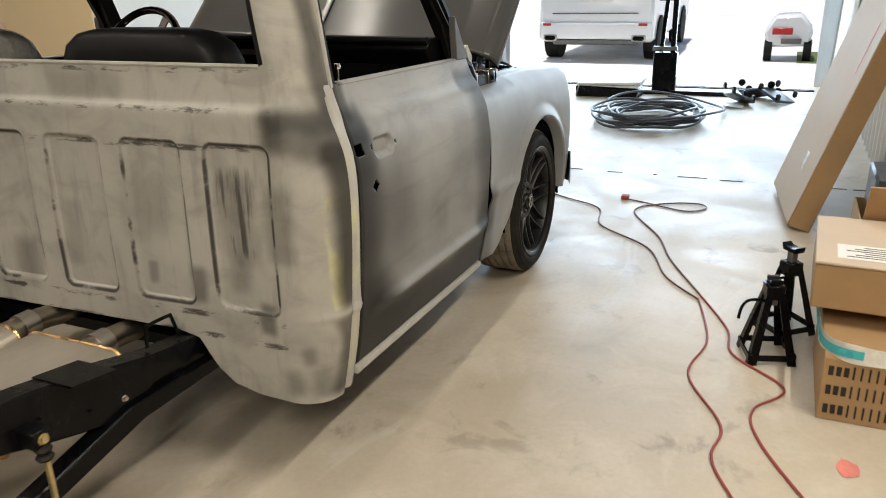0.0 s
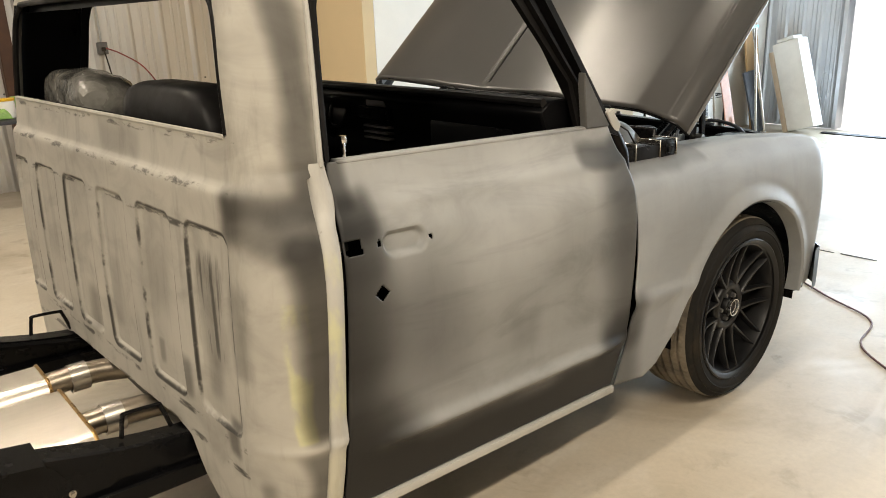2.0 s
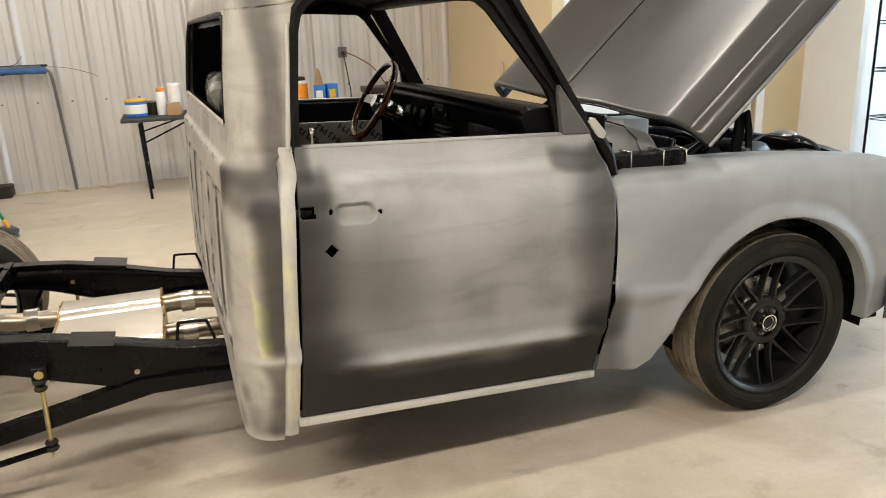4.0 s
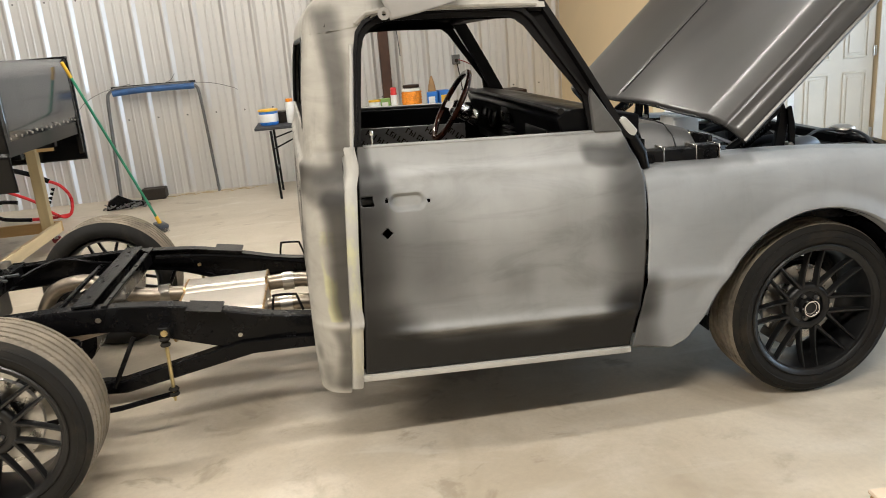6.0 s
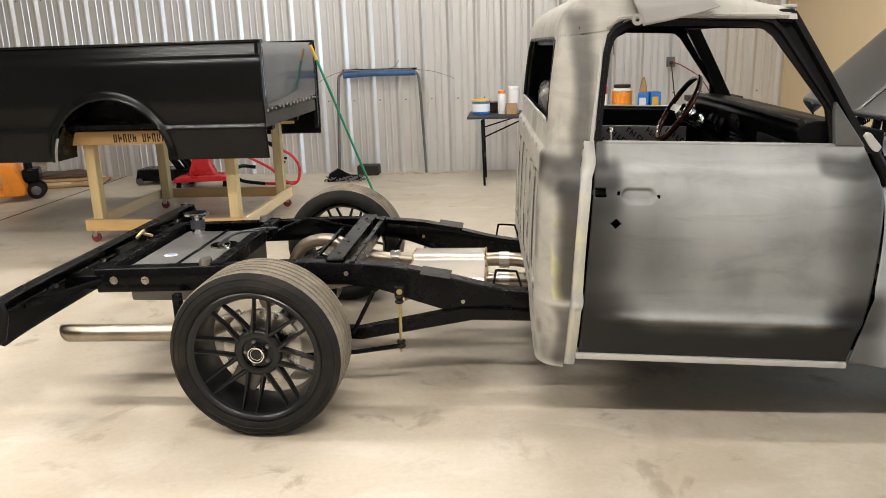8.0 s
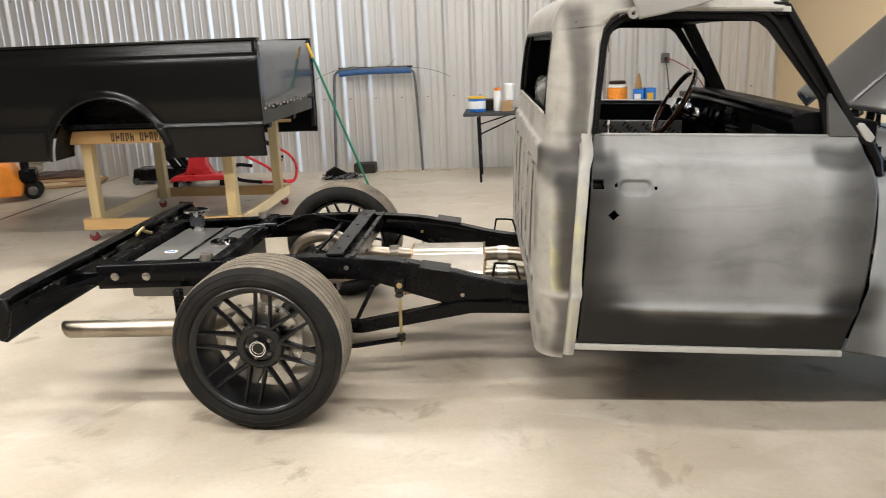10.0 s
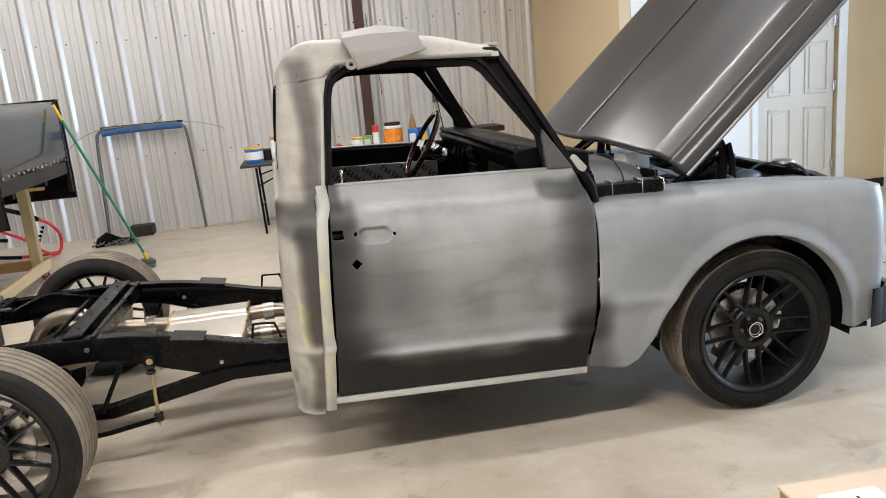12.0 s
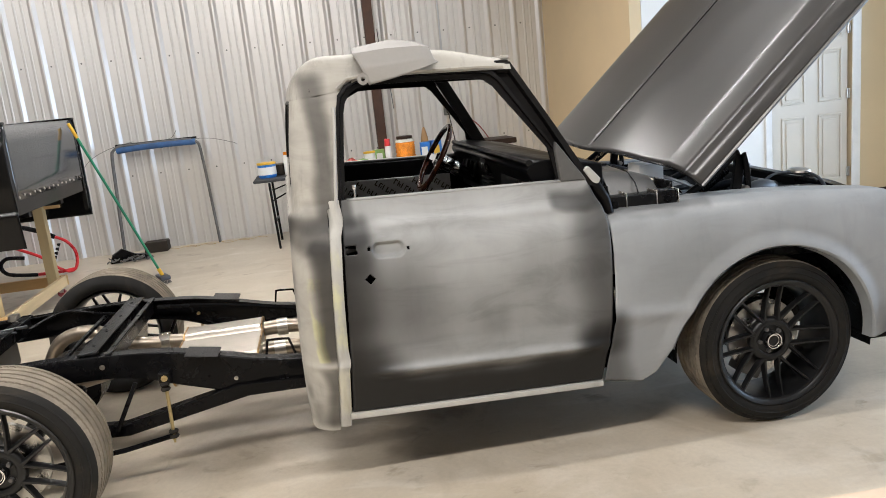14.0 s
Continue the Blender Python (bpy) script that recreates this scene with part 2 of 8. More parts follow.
def prism(outline, axis, lo, hi, bevel=0.0):
    """A flat outline of (a, b) pushed along an axis from lo to hi: axis y takes (x, z), x takes (y, z), z takes (x, y)."""
    def place(a, b, c):
        return {"y": (a, c, b), "x": (c, a, b), "z": (a, b, c)}[axis]
    bm = bmesh.new()
    low = [bm.verts.new(place(a, b, lo)) for a, b in outline]
    high = [bm.verts.new(place(a, b, hi)) for a, b in outline]
    bm.faces.new(low)
    bm.faces.new(high)
    for k in range(len(outline)):
        j = (k + 1) % len(outline)
        bm.faces.new((low[k], low[j], high[j], high[k]))
    if bevel:
        bmesh.ops.recalc_face_normals(bm, faces=bm.faces)
        bmesh.ops.bevel(bm, geom=[e for e in bm.edges], offset=bevel, segments=1, affect="EDGES")
    return bm


def lerp(table, t):
    """Piecewise linear interpolation in a table of (t, value)."""
    if t <= table[0][0]:
        return table[0][1]
    for (a, va), (b, vb) in zip(table, table[1:]):
        if t <= b:
            k = (t - a) / (b - a)
            return va + (vb - va) * k
    return table[-1][1]


def sstep(a, b, t):
    t = min(1, max(0, (t - a) / (b - a)))
    return t * t * (3 - 2 * t)


def mirrored(bm):
    """The same shape on the other side of the truck."""
    for v in bm.verts:
        v.co.y = 0.20 - v.co.y
    return bm


def raked(bm):
    """The body stands nose-down by two degrees."""
    for v in bm.verts:
        v.co.z -= 0.035 * (v.co.x - 1.35)
    return bm

# ---- the palette ----
def concrete():
    n = Nodes("concrete_floor")
    big = n.noise(0.55, 6, 0.6, (1, 1, 1), 0.8)
    mid = n.noise(2.4, 6, 0.65, (1, 1, 1), 0.6)
    fine = n.noise(42, 5, 0.7)
    col = n.mix(n.ramp(big, 0.3, 0.7), (0.40, 0.34, 0.255), (0.53, 0.465, 0.365))
    col = n.mix(n.ramp(mid, 0.45, 0.72, 0, 0.5), col, (0.58, 0.53, 0.45))
    # tyre and oil stains, then small soft brown patches
    col = n.mix(n.ramp(n.noise(0.9, 5, 0.6, (1, 1, 1), 0.5), 0.55, 0.72, 0, 0.6), col, (0.27, 0.215, 0.145))
    patch = n.math("MULTIPLY", n.ramp(n.noise(3.4, 5, 0.62, (1, 1, 1), 0.5), 0.56, 0.68), n.ramp(n.noise(0.7, 2, 0.5), 0.42, 0.60))
    col = n.mix(n.math("MULTIPLY", patch, 0.6), col, (0.20, 0.155, 0.10))
    col = n.mix(n.ramp(n.noise(11, 5, 0.7, (1, 1, 1), 0.3), 0.55, 0.75, 0, 0.22), col, (0.24, 0.20, 0.15))
    col = n.mix(n.ramp(fine, 0.3, 0.7, 0, 0.16), col, (0.25, 0.23, 0.20))
    # a few broad pale trowel sweeps
    col = n.mix(n.ramp(n.noise(2.2, 4, 0.6, (0.5, 1.4, 1), 1.2), 0.56, 0.72, 0, 0.30), col, (0.63, 0.60, 0.54))
    n.put(n.bsdf.inputs["Base Color"], col)
    n.put(n.bsdf.inputs["Roughness"], n.ramp(mid, 0.25, 0.75, 0.32, 0.58))
    n.bump(n.math("ADD", n.math("MULTIPLY", fine, 0.4), mid), 0.08, 0.004)
    return n.mat


M_FLOOR = concrete()
M_DRIVE = surface("driveway", (0.75, 0.735, 0.71), 0.85, 0, 0.12, 1.2, 30, 0.2, 0.004)
M_WALLMETAL = surface("wall_metal", (0.67, 0.655, 0.63), 0.36, 0.52, 0.03, 0.9, 25, 0.0, 0.001, (1, 1, 0.15), 0.0)
M_GALV = surface("galvanised_metal", (0.55, 0.57, 0.60), 0.35, 0.6, 0.12, 3, 30, 0.03, 0.001, (1, 1, 0.15))
M_TAN = surface("tan_wall_paint", (0.63, 0.50, 0.31), 0.75, 0, 0.04, 1.5, 90, 0.08, 0.001)
M_WHITE = surface("white_wall_paint", (0.78, 0.77, 0.73), 0.6, 0, 0.04, 1.5, 90, 0.06, 0.001)
# for unseen back walls, kept dark to cut bounce and darken rib reflections
M_DIM = surface("dark_unseen_wall", (0.20, 0.18, 0.15), 0.7, 0, 0.15, 1.5, 40, 0.1, 0.002)
M_DOORW = surface("door_paint", (0.60, 0.545, 0.45), 0.4, 0, 0.03, 2, 60, 0.04, 0.0005)
M_BASE = surface("dark_baseboard", (0.035, 0.022, 0.016), 0.45, 0, 0.2)
M_CEIL = surface("ceiling_lining", (0.40, 0.39, 0.37), 0.8, 0, 0.05, 0.8, 20, 0.05, 0.001)
M_BLACK = surface("satin_black_paint", (0.004, 0.004, 0.0045), 0.30, 0, 0.3, 4, 90, 0.05, 0.0004, (1, 1, 1), 0.1)
M_FRAME = surface("chassis_black", (0.0035, 0.0035, 0.004), 0.26, 0, 0.35, 6, 70, 0.05, 0.0006, (1, 1, 1), 0.08, None, 0.0, 0.13)
M_BEDBLACK = surface("bed_black_primer", (0.004, 0.004, 0.004), 0.20, 0, 0.12, 3, 120, 0.03, 0.0004, (1, 1, 1), 0.0, None, 0.0, 0.26)
M_TRIMBLACK = surface("window_frame_black", (0.0065, 0.006, 0.006), 0.38, 0, 0.3, 8, 90, 0.05, 0.0005, (1, 1, 1), 0.1, None, 0.0, 0.12)
M_INNER = surface("cab_interior_black", (0.003, 0.003, 0.0034), 0.34, 0, 0.3, 5, 60, 0.04, 0.001, (1, 1, 1), 0.08, None, 0.0, 0.08)
M_RUBBER = surface("tyre_rubber", (0.013, 0.0122, 0.011), 0.66, 0, 0.25, 6, 70, 0.12, 0.001, (1, 1, 1), 0.1, (0.040, 0.032, 0.022))
M_TREAD = surface("tyre_tread_dusty", (0.19, 0.16, 0.12), 0.88, 0, 0.3, 6, 60, 0.2, 0.002, (1, 1, 1), 0.08, (0.035, 0.031, 0.026))
M_RIM = surface("matt_black_rim", (0.0065, 0.0066, 0.007), 0.34, 0, 0.3, 8, 90, 0.05, 0.0005, (1, 1, 1), 0.06, None, 0.0, 0.40)
M_STEEL = surface("brushed_steel", (0.48, 0.45, 0.41), 0.32, 1.0, 0.14, 5, 40, 0.06, 0.0006, (0.2, 1, 1), 0.1)
M_STAIN = surface("stainless_muffler", (0.62, 0.57, 0.50), 0.36, 1.0, 0.10, 4, 50, 0.05, 0.0008, (0.3, 1, 1), 0.08)
M_WELD = surface("heat_tinted_weld", (0.52, 0.33, 0.14), 0.32, 1.0, 0.25, 14, 60, 0.2, 0.001)
M_PIPE = surface("exhaust_pipe", (0.33, 0.285, 0.23), 0.38, 1.0, 0.2, 5, 50, 0.08, 0.0008)
M_CHROME = surface("chrome", (0.80, 0.80, 0.80), 0.08, 1.0, 0.03, 5, 60, 0.0)
M_ROTOR = surface("brake_rotor", (0.52, 0.51, 0.49), 0.30, 1.0, 0.15, 9, 90, 0.1, 0.0005)
M_ZINC = surface("zinc_yellow", (0.55, 0.44, 0.22), 0.4, 0.8, 0.2, 20, 90)
M_TANK = surface("fuel_tank_grey", (0.15, 0.145, 0.135), 0.38, 0.3, 0.15, 4, 60, 0.08, 0.0008)
M_WOOD = surface("new_pine", (0.50, 0.315, 0.125), 0.62, 0, 0.18, 5, 26, 0.15, 0.002, (0.12, 1, 1), 0.08, (0.40, 0.25, 0.10))
M_WOODV = surface("new_pine_upright", (0.50, 0.38, 0.19), 0.62, 0, 0.15, 5, 26, 0.15, 0.002, (1, 1, 0.12), 0.08, (0.36, 0.27, 0.12))
M_CARD = surface("cardboard", (0.35, 0.215, 0.10), 0.8, 0, 0.08, 3, 60, 0.08, 0.001)
M_CARDW = surface("pale_cardboard", (0.50, 0.40, 0.30), 0.72, 0, 0.06, 2, 60, 0.06, 0.001)
M_PRINT = surface("dark_print", (0.035, 0.028, 0.022), 0.7, 0, 0.2)
M_TEAL = surface("teal_film", (0.05, 0.42, 0.47), 0.3, 0, 0.15, 9, 40, 0.3, 0.004)
M_FILM = surface("clear_film", (0.70, 0.68, 0.62), 0.25, 0, 0.1, 9, 30, 0.4, 0.006)
M_ORANGE = surface("orange_enamel", (0.78, 0.25, 0.015), 0.35, 0, 0.15, 5, 60)
M_RED = surface("red_enamel", (0.55, 0.018, 0.022), 0.32, 0, 0.2, 6, 60)
M_CORD = surface("red_cord", (0.27, 0.045, 0.04), 0.5, 0, 0.2, 8, 60)
M_CORDB = surface("dark_cord", (0.12, 0.055, 0.05), 0.5, 0, 0.25, 8, 60)
M_HOSE = surface("grey_hose", (0.040, 0.044, 0.052), 0.45, 0, 0.3, 9, 60)
M_GREEN = surface("green_handle", (0.015, 0.20, 0.10), 0.4, 0, 0.15, 8, 60)
M_YELLOW = surface("yellow_plastic", (0.75, 0.44, 0.03), 0.4, 0, 0.1)
M_BLUE = surface("blue_padding", (0.035, 0.10, 0.25), 0.6, 0, 0.25, 9, 60, 0.25, 0.003)
M_TABLE = surface("table_grey_plastic", (0.045, 0.045, 0.048), 0.55, 0, 0.2, 8, 90, 0.15, 0.001)
M_PAPERGREY = surface("grey_primed_sheet", (0.25, 0.238, 0.222), 0.55, 0, 0.06, 4, 90, 0.06, 0.0008)
M_SILVER = surface("silver_foil", (0.32, 0.31, 0.30), 0.42, 0.55, 0.12, 6, 45, 0.3, 0.002)
M_SEAT = surface("black_vinyl", (0.010, 0.0095, 0.0095), 0.45, 0, 0.2, 6, 120, 0.2, 0.001)
M_WRAP = surface("plastic_wrap", (0.17, 0.165, 0.15), 0.22, 0, 0.6, 9, 22, 0.6, 0.01)
M_WHEELWOOD = surface("dark_wood_rim", (0.055, 0.016, 0.008), 0.12, 0, 0.5, 14, 60, 0, 0.001, (1, 1, 1), 0.04, None, 0.6)
M_PWHITE = surface("white_plastic", (0.75, 0.74, 0.71), 0.4, 0, 0.05)
M_PBLUE = surface("blue_plastic", (0.03, 0.17, 0.55), 0.35, 0, 0.2, 18, 60)
M_PRED = surface("red_plastic", (0.55, 0.03, 0.03), 0.35, 0, 0.2, 20, 60)
M_PGREEN = surface("green_label", (0.25, 0.42, 0.12), 0.45, 0, 0.2, 20, 60)
M_SNACK = surface("printed_snack_foil", (0.42, 0.05, 0.04), 0.3, 0, 0.5, 22, 60, 0.4, 0.006, (1, 1, 1), 0.1, (0.62, 0.50, 0.36))
M_CHEESE = surface("orange_snacks", (0.85, 0.27, 0.015), 0.6, 0, 0.3, 60, 90, 0.5, 0.006)
M_BROWN = surface("brown_steel_post", (0.075, 0.035, 0.02), 0.55, 0.2, 0.25, 5, 60, 0.1, 0.001)
M_SUV = surface("white_car_paint", (0.80, 0.80, 0.80), 0.15, 0, 0.02, 2, 60, 0.0, 0.001, (1, 1, 1), 0.04, None, 0.5)
M_TAIL = surface("red_tail_lamp", (0.50, 0.03, 0.03), 0.2, 0, 0.1)
M_DARKGLASS = surface("dark_glass", (0.02, 0.025, 0.03), 0.05, 0, 0.1, 4, 60, 0.0)
M_GRASS = surface("grass_patch", (0.10, 0.13, 0.04), 0.9, 0, 0.3, 9, 60, 0.3, 0.01)
M_STEELG = surface("grey_castings", (0.16, 0.155, 0.15), 0.42, 0.6, 0.2, 9, 60, 0.15, 0.001)

M_VENT = surface("vent_grey", (0.085, 0.083, 0.08), 0.45, 0, 0.2, 6, 90, 0.05, 0.0005)
DARK = (0.010, 0.0098, 0.0095)
GREY = (0.35, 0.355, 0.35)
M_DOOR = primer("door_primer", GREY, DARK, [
    # shade on the lower door is put into the colour, darkest at the bottom
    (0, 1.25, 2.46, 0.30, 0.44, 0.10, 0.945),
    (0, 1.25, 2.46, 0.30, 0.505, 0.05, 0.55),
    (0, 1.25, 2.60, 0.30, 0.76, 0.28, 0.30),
    # darker bands and blotches along the rear and front edges
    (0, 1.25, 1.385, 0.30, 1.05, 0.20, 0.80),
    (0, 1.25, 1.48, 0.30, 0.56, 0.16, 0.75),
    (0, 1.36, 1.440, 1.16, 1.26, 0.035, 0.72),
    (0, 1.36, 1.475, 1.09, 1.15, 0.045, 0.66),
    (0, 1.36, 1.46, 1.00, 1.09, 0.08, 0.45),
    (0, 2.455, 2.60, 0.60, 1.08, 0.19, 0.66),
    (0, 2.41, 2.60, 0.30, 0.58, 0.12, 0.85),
    (0, 2.27, 2.50, 1.145, 1.180, 0.040, 0.66),
    (0, 2.40, 2.50, 1.04, 1.15, 0.12, 0.30),
    (0, 1.40, 1.62, 0.78, 0.90, 0.22, 0.45),
    (0, 1.95, 1.99, 0.69, 0.71, 0.08, 0.22),
    (0, 2.15, 2.40, 0.90, 0.95, 0.14, 0.20)], 0.06, False, (), 0.42, 0.0, 0.12, 0.32, 0.05, 0.26)
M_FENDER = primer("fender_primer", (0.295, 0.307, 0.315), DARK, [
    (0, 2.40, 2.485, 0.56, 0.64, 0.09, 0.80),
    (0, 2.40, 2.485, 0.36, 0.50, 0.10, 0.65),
    (0, 2.40, 2.95, 1.085, 1.13, 0.04, 0.50)], 0.08, False, (), 0.40, 0.0, 0.10, 0.42, 0.05, 0.12)
M_CAB = primer("cab_primer", (0.405, 0.385, 0.340), (0.028, 0.026, 0.023), [
    (1, -0.760, -0.735, 1.10, 1.150, 0.060, 0.74),
    (1, -0.850, -0.825, 1.08, 1.140, 0.060, 0.66),
    (1, -0.83, -0.74, 1.14, 1.165, 0.04, 0.40),
    # soft dark stripes up the corner, next to the door gap
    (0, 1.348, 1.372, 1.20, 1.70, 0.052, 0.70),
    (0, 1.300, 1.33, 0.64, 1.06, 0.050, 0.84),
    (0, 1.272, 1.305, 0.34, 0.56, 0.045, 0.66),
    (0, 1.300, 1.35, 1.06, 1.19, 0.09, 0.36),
    (1, -0.69, -0.67, 0.55, 0.60, 0.035, 0.62),
    (1, -0.84, -0.825, 0.34, 0.40, 0.045, 0.42),
    (1, -0.45, -0.43, 0.62, 0.70, 0.040, 0.52),
    (1, -0.30, -0.24, 0.86, 0.92, 0.10, 0.26),
    (1, -0.275, -0.265, 0.66, 0.70, 0.020, 0.42),
    (1, -0.61, -0.58, 0.78, 0.96, 0.07, 0.34),
    (1, 0.03, 0.05, 0.70, 0.86, 0.05, 0.24),
    (1, 0.25, 0.28, 0.62, 0.70, 0.06, 0.45),
    (1, -0.755, -0.740, 0.36, 0.40, 0.045, 0.36),
    (1, -0.745, -0.72, 0.80, 0.95, 0.05, 0.34),
    (1, -0.815, -0.810, 0.455, 0.475, 0.035, 0.45),
    (1, -0.20, 0.02, 1.235, 1.265, 0.05, 0.26),
    (1, -0.59, -0.58, 0.67, 0.73, 0.05, 0.36)], 0.22, True,
    [(0, 1.255, 1.288, 0.62, 0.95, 0.010, (0.50, 0.485, 0.30))], 0.5, 0.0, 0.14, 0.38, 0.05, 0.22)
M_STRIP = primer("door_gap_strip", (0.415, 0.405, 0.375), (0.16, 0.15, 0.13), [], 0.18, False,
                 [(0, 1.2, 1.5, 0.70, 1.02, 0.06, (0.49, 0.485, 0.32)), (0, 1.2, 1.5, 0.40, 0.55, 0.05, (0.47, 0.45, 0.36))], 0.5, 0.4)
M_COWL = surface("cowl_grey_primer", (0.055, 0.053, 0.050), 0.34, 0, 0.18, 5, 90, 0.05, 0.0006)
M_HOOD = primer("hood_black_primer", (0.045, 0.043, 0.041), (0.010, 0.010, 0.010), [], 0.0, False, (), 0.28, 0.0, 0.12, 0.55, 0.0)

# ---- the hall ----
XB, XF, YR, YL, YJ, XJ = -7.5, 10.3, -7.0, 6.2, -2.72, 3.3
Y1, X1, X2, Y2 = 3.45, 4.5, 7.5, 2.75      # office corner, white store corner


def ribbed(a, b, z0, z1, out, depth=0.038, pitch=0.305, first=0.0):
    """A ribbed metal wall skin from a to b in plan; out points into the room."""
    a, b, out = Vector((*a, 0)), Vector((*b, 0)), Vector((*out, 0))
    way, length = (b - a).normalized(), (b - a).length
    prof = [(0, 0), (0.032, 1), (0.050, 1), (0.082, 0), (0.155, 0), (0.162, 0.30), (0.175, 0.30), (0.182, 0), (0.230, 0), (0.237, 0.30), (0.250, 0.30), (0.257, 0)]
    line, s = [(0.0, 0.0)], first
    while s < length:
        for u, h in prof:
            u *= pitch / 0.305
            if 0.001 < s + u < length - 0.001:
                line.append((s + u, h * depth))
        s += pitch
    line.append((length, 0))
    bm = bmesh.new()
    rows = [[bm.verts.new(a + way * u + out * h + Vector((0, 0, z))) for u, h in line] for z in (z0, z1)]
    for k in range(len(line) - 1):
        bm.faces.new((rows[0][k], rows[0][k + 1], rows[1][k + 1], rows[1][k]))
    return bm


def screw_rows(a, b, out, pitch=0.342):
    """Hex screw heads beside the ribs, in rows along the wall."""
    a, b, out = Vector((*a, 0)), Vector((*b, 0)), Vector((*out, 0))
    way, length = (b - a).normalized(), (b - a).length
    bm = bmesh.new()
    s = 0.060
    while s < length:
        for z in (0.95, 2.35, 3.4):
            c = a + way * s + Vector((0, 0, z))
            m = Matrix.Translation(c + out * 0.001) @ out.to_track_quat("Z", "Y").to_matrix().to_4x4()
            add_lathe(bm, [(0.011, 0), (0.011, 0.005), (0, 0.006)], m, 6)
        s += pitch
    return bm


floor = structure("floor", box((XB - 0.2, YR - 0.2, -0.2), (XF - 0.1, YL + 0.2, 0.0)), M_FLOOR, "stained bare concrete floor")
ground = structure("ground", box((XF - 0.1, -300, -0.25), (600, 300, -0.03)), M_DRIVE, "bright pale driveway outside the garage")
structure("wall_north", ribbed((XB, YL), (X1, YL), 0, CEIL, (0, -1), 0.0285, 0.342, -0.072), M_WALLMETAL, "ribbed pale metal wall with bright ribs")
structure("wall_screws", screw_rows((XB, YL), (X1, YL), (0, -1)), M_STEELG)
structure("wall_north_outer", box((XB, YL + 0.03, 0), (X1 + 0.2, YL + 0.2, CEIL)), M_GALV)
structure("wall_office_side", box((X1, Y1, 0), (X1 + 0.12, YL + 0.1, CEIL)), M_TAN, "tan painted office wall")
# office wall with the door opening
DX0, DX1, DH = 5.99, 6.90, 2.04
structure("wall_office_white", box((X1 + 0.124, Y1, 0), (DX0 - 0.02, Y1 + 0.12, CEIL)), M_WHITE, "white painted wall")
structure("wall_office_front", box((DX1 + 0.02, Y1, 0), (X2, Y1 + 0.12, CEIL)), M_TAN, "tan painted wall")
structure("wall_office_over_door", box((DX0 - 0.02, Y1, DH + 0.02), (DX1 + 0.02, Y1 + 0.12, CEIL)), M_WHITE)
structure("wall_store_side", box((X2, Y2 + 0.12, 0), (X2 + 0.12, Y1 + 0.3, CEIL)), M_WHITE)
structure("wall_store", box((X2, Y2, 0), (XF - 0.01, Y2 + 0.12, CEIL)), M_WHITE, "white painted wall behind the shelf")
structure("baseboard", box((DX1 + 0.12, Y1 - 0.014, 0), (X2, Y1 - 0.002, 0.10), None, 0.003), M_BASE, "dark baseboard")
# garage front wall on both sides of the opening and over it
GY0, GY1, GH = -2.35, 1.75, 3.1
structure("wall_front_left", ribbed((XF, Y2), (XF, GY1 + 0.04), 0, CEIL, (-1, 0), 0.03, 0.22), M_GALV, "galvanised ribbed wall beside the garage opening")
structure("wall_front_left_outer", box((XF + 0.03, GY1, 0), (XF + 0.15, Y2 + 0.2, CEIL)), M_GALV)
structure("wall_front_right", box((XF, YJ - 0.2, 0), (XF + 0.15, GY0, CEIL)), M_GALV)
structure("wall_front_lintel", box((XF, GY0, GH), (XF + 0.15, GY1, CEIL)), M_GALV)
structure("door_trim", box((XF - 0.035, GY1, 0), (XF + 0.15, GY1 + 0.04, GH)), M_GALV, "metal edge of the garage opening")
structure("threshold", box((XF - 0.45, GY0, 0.0), (XF - 0.33, GY1, 0.012), None, 0.004), M_FRAME, "dark strip at the garage threshold")
# the wall on the other side, with its step back
structure("wall_south", ribbed((XJ, YJ), (XF, YJ), 0, CEIL, (0, 1), 0.03, 0.24), M_WALLMETAL, "ribbed pale metal wall")
structure("wall_south_end", box((XJ - 0.12, YR, 0), (XJ - 0.004, YJ, CEIL)), M_WHITE)
structure("wall_south_back", box((XB, YR - 0.15, 0), (XJ - 0.12, YR, CEIL)), M_DIM)
structure("wall_south_core", box((XJ, YJ - 0.15, 0), (XF, YJ - 0.03, CEIL)), M_GALV)
structure("wall_west", box((XB - 0.15, YR, 0), (XB, YL, CEIL)), M_DIM)
structure("ceiling", box((XB - 0.2, YR - 0.2, CEIL), (XF + 0.2, YL + 0.2, CEIL + 0.15)), M_CEIL, "pale ceiling")
# floor joints, cut as shallow dark grooves
structure("floor_joint", box((-4.206, YR, 0.001), (-4.194, YL, 0.004)), M_FRAME)
_fj, _y = bmesh.new(), YJ
while _y < Y1:
    _l, _w, _dx = random.uniform(0.03, 0.22), random.uniform(0.003, 0.009), random.uniform(-0.012, 0.012)
    if random.random() < 0.72:
        add_box(_fj, (-_w, 0, 0.0012), (_w, _l, 0.0036), Matrix.Translation((5.38 + _dx, _y, 0)) @ pose(0, 0, 0, 0, 0, random.uniform(-4, 4)))
    _y += _l + random.uniform(0.0, 0.10)
structure("floor_joint", _fj, M_PRINT, "crumbled dark joint across the concrete")


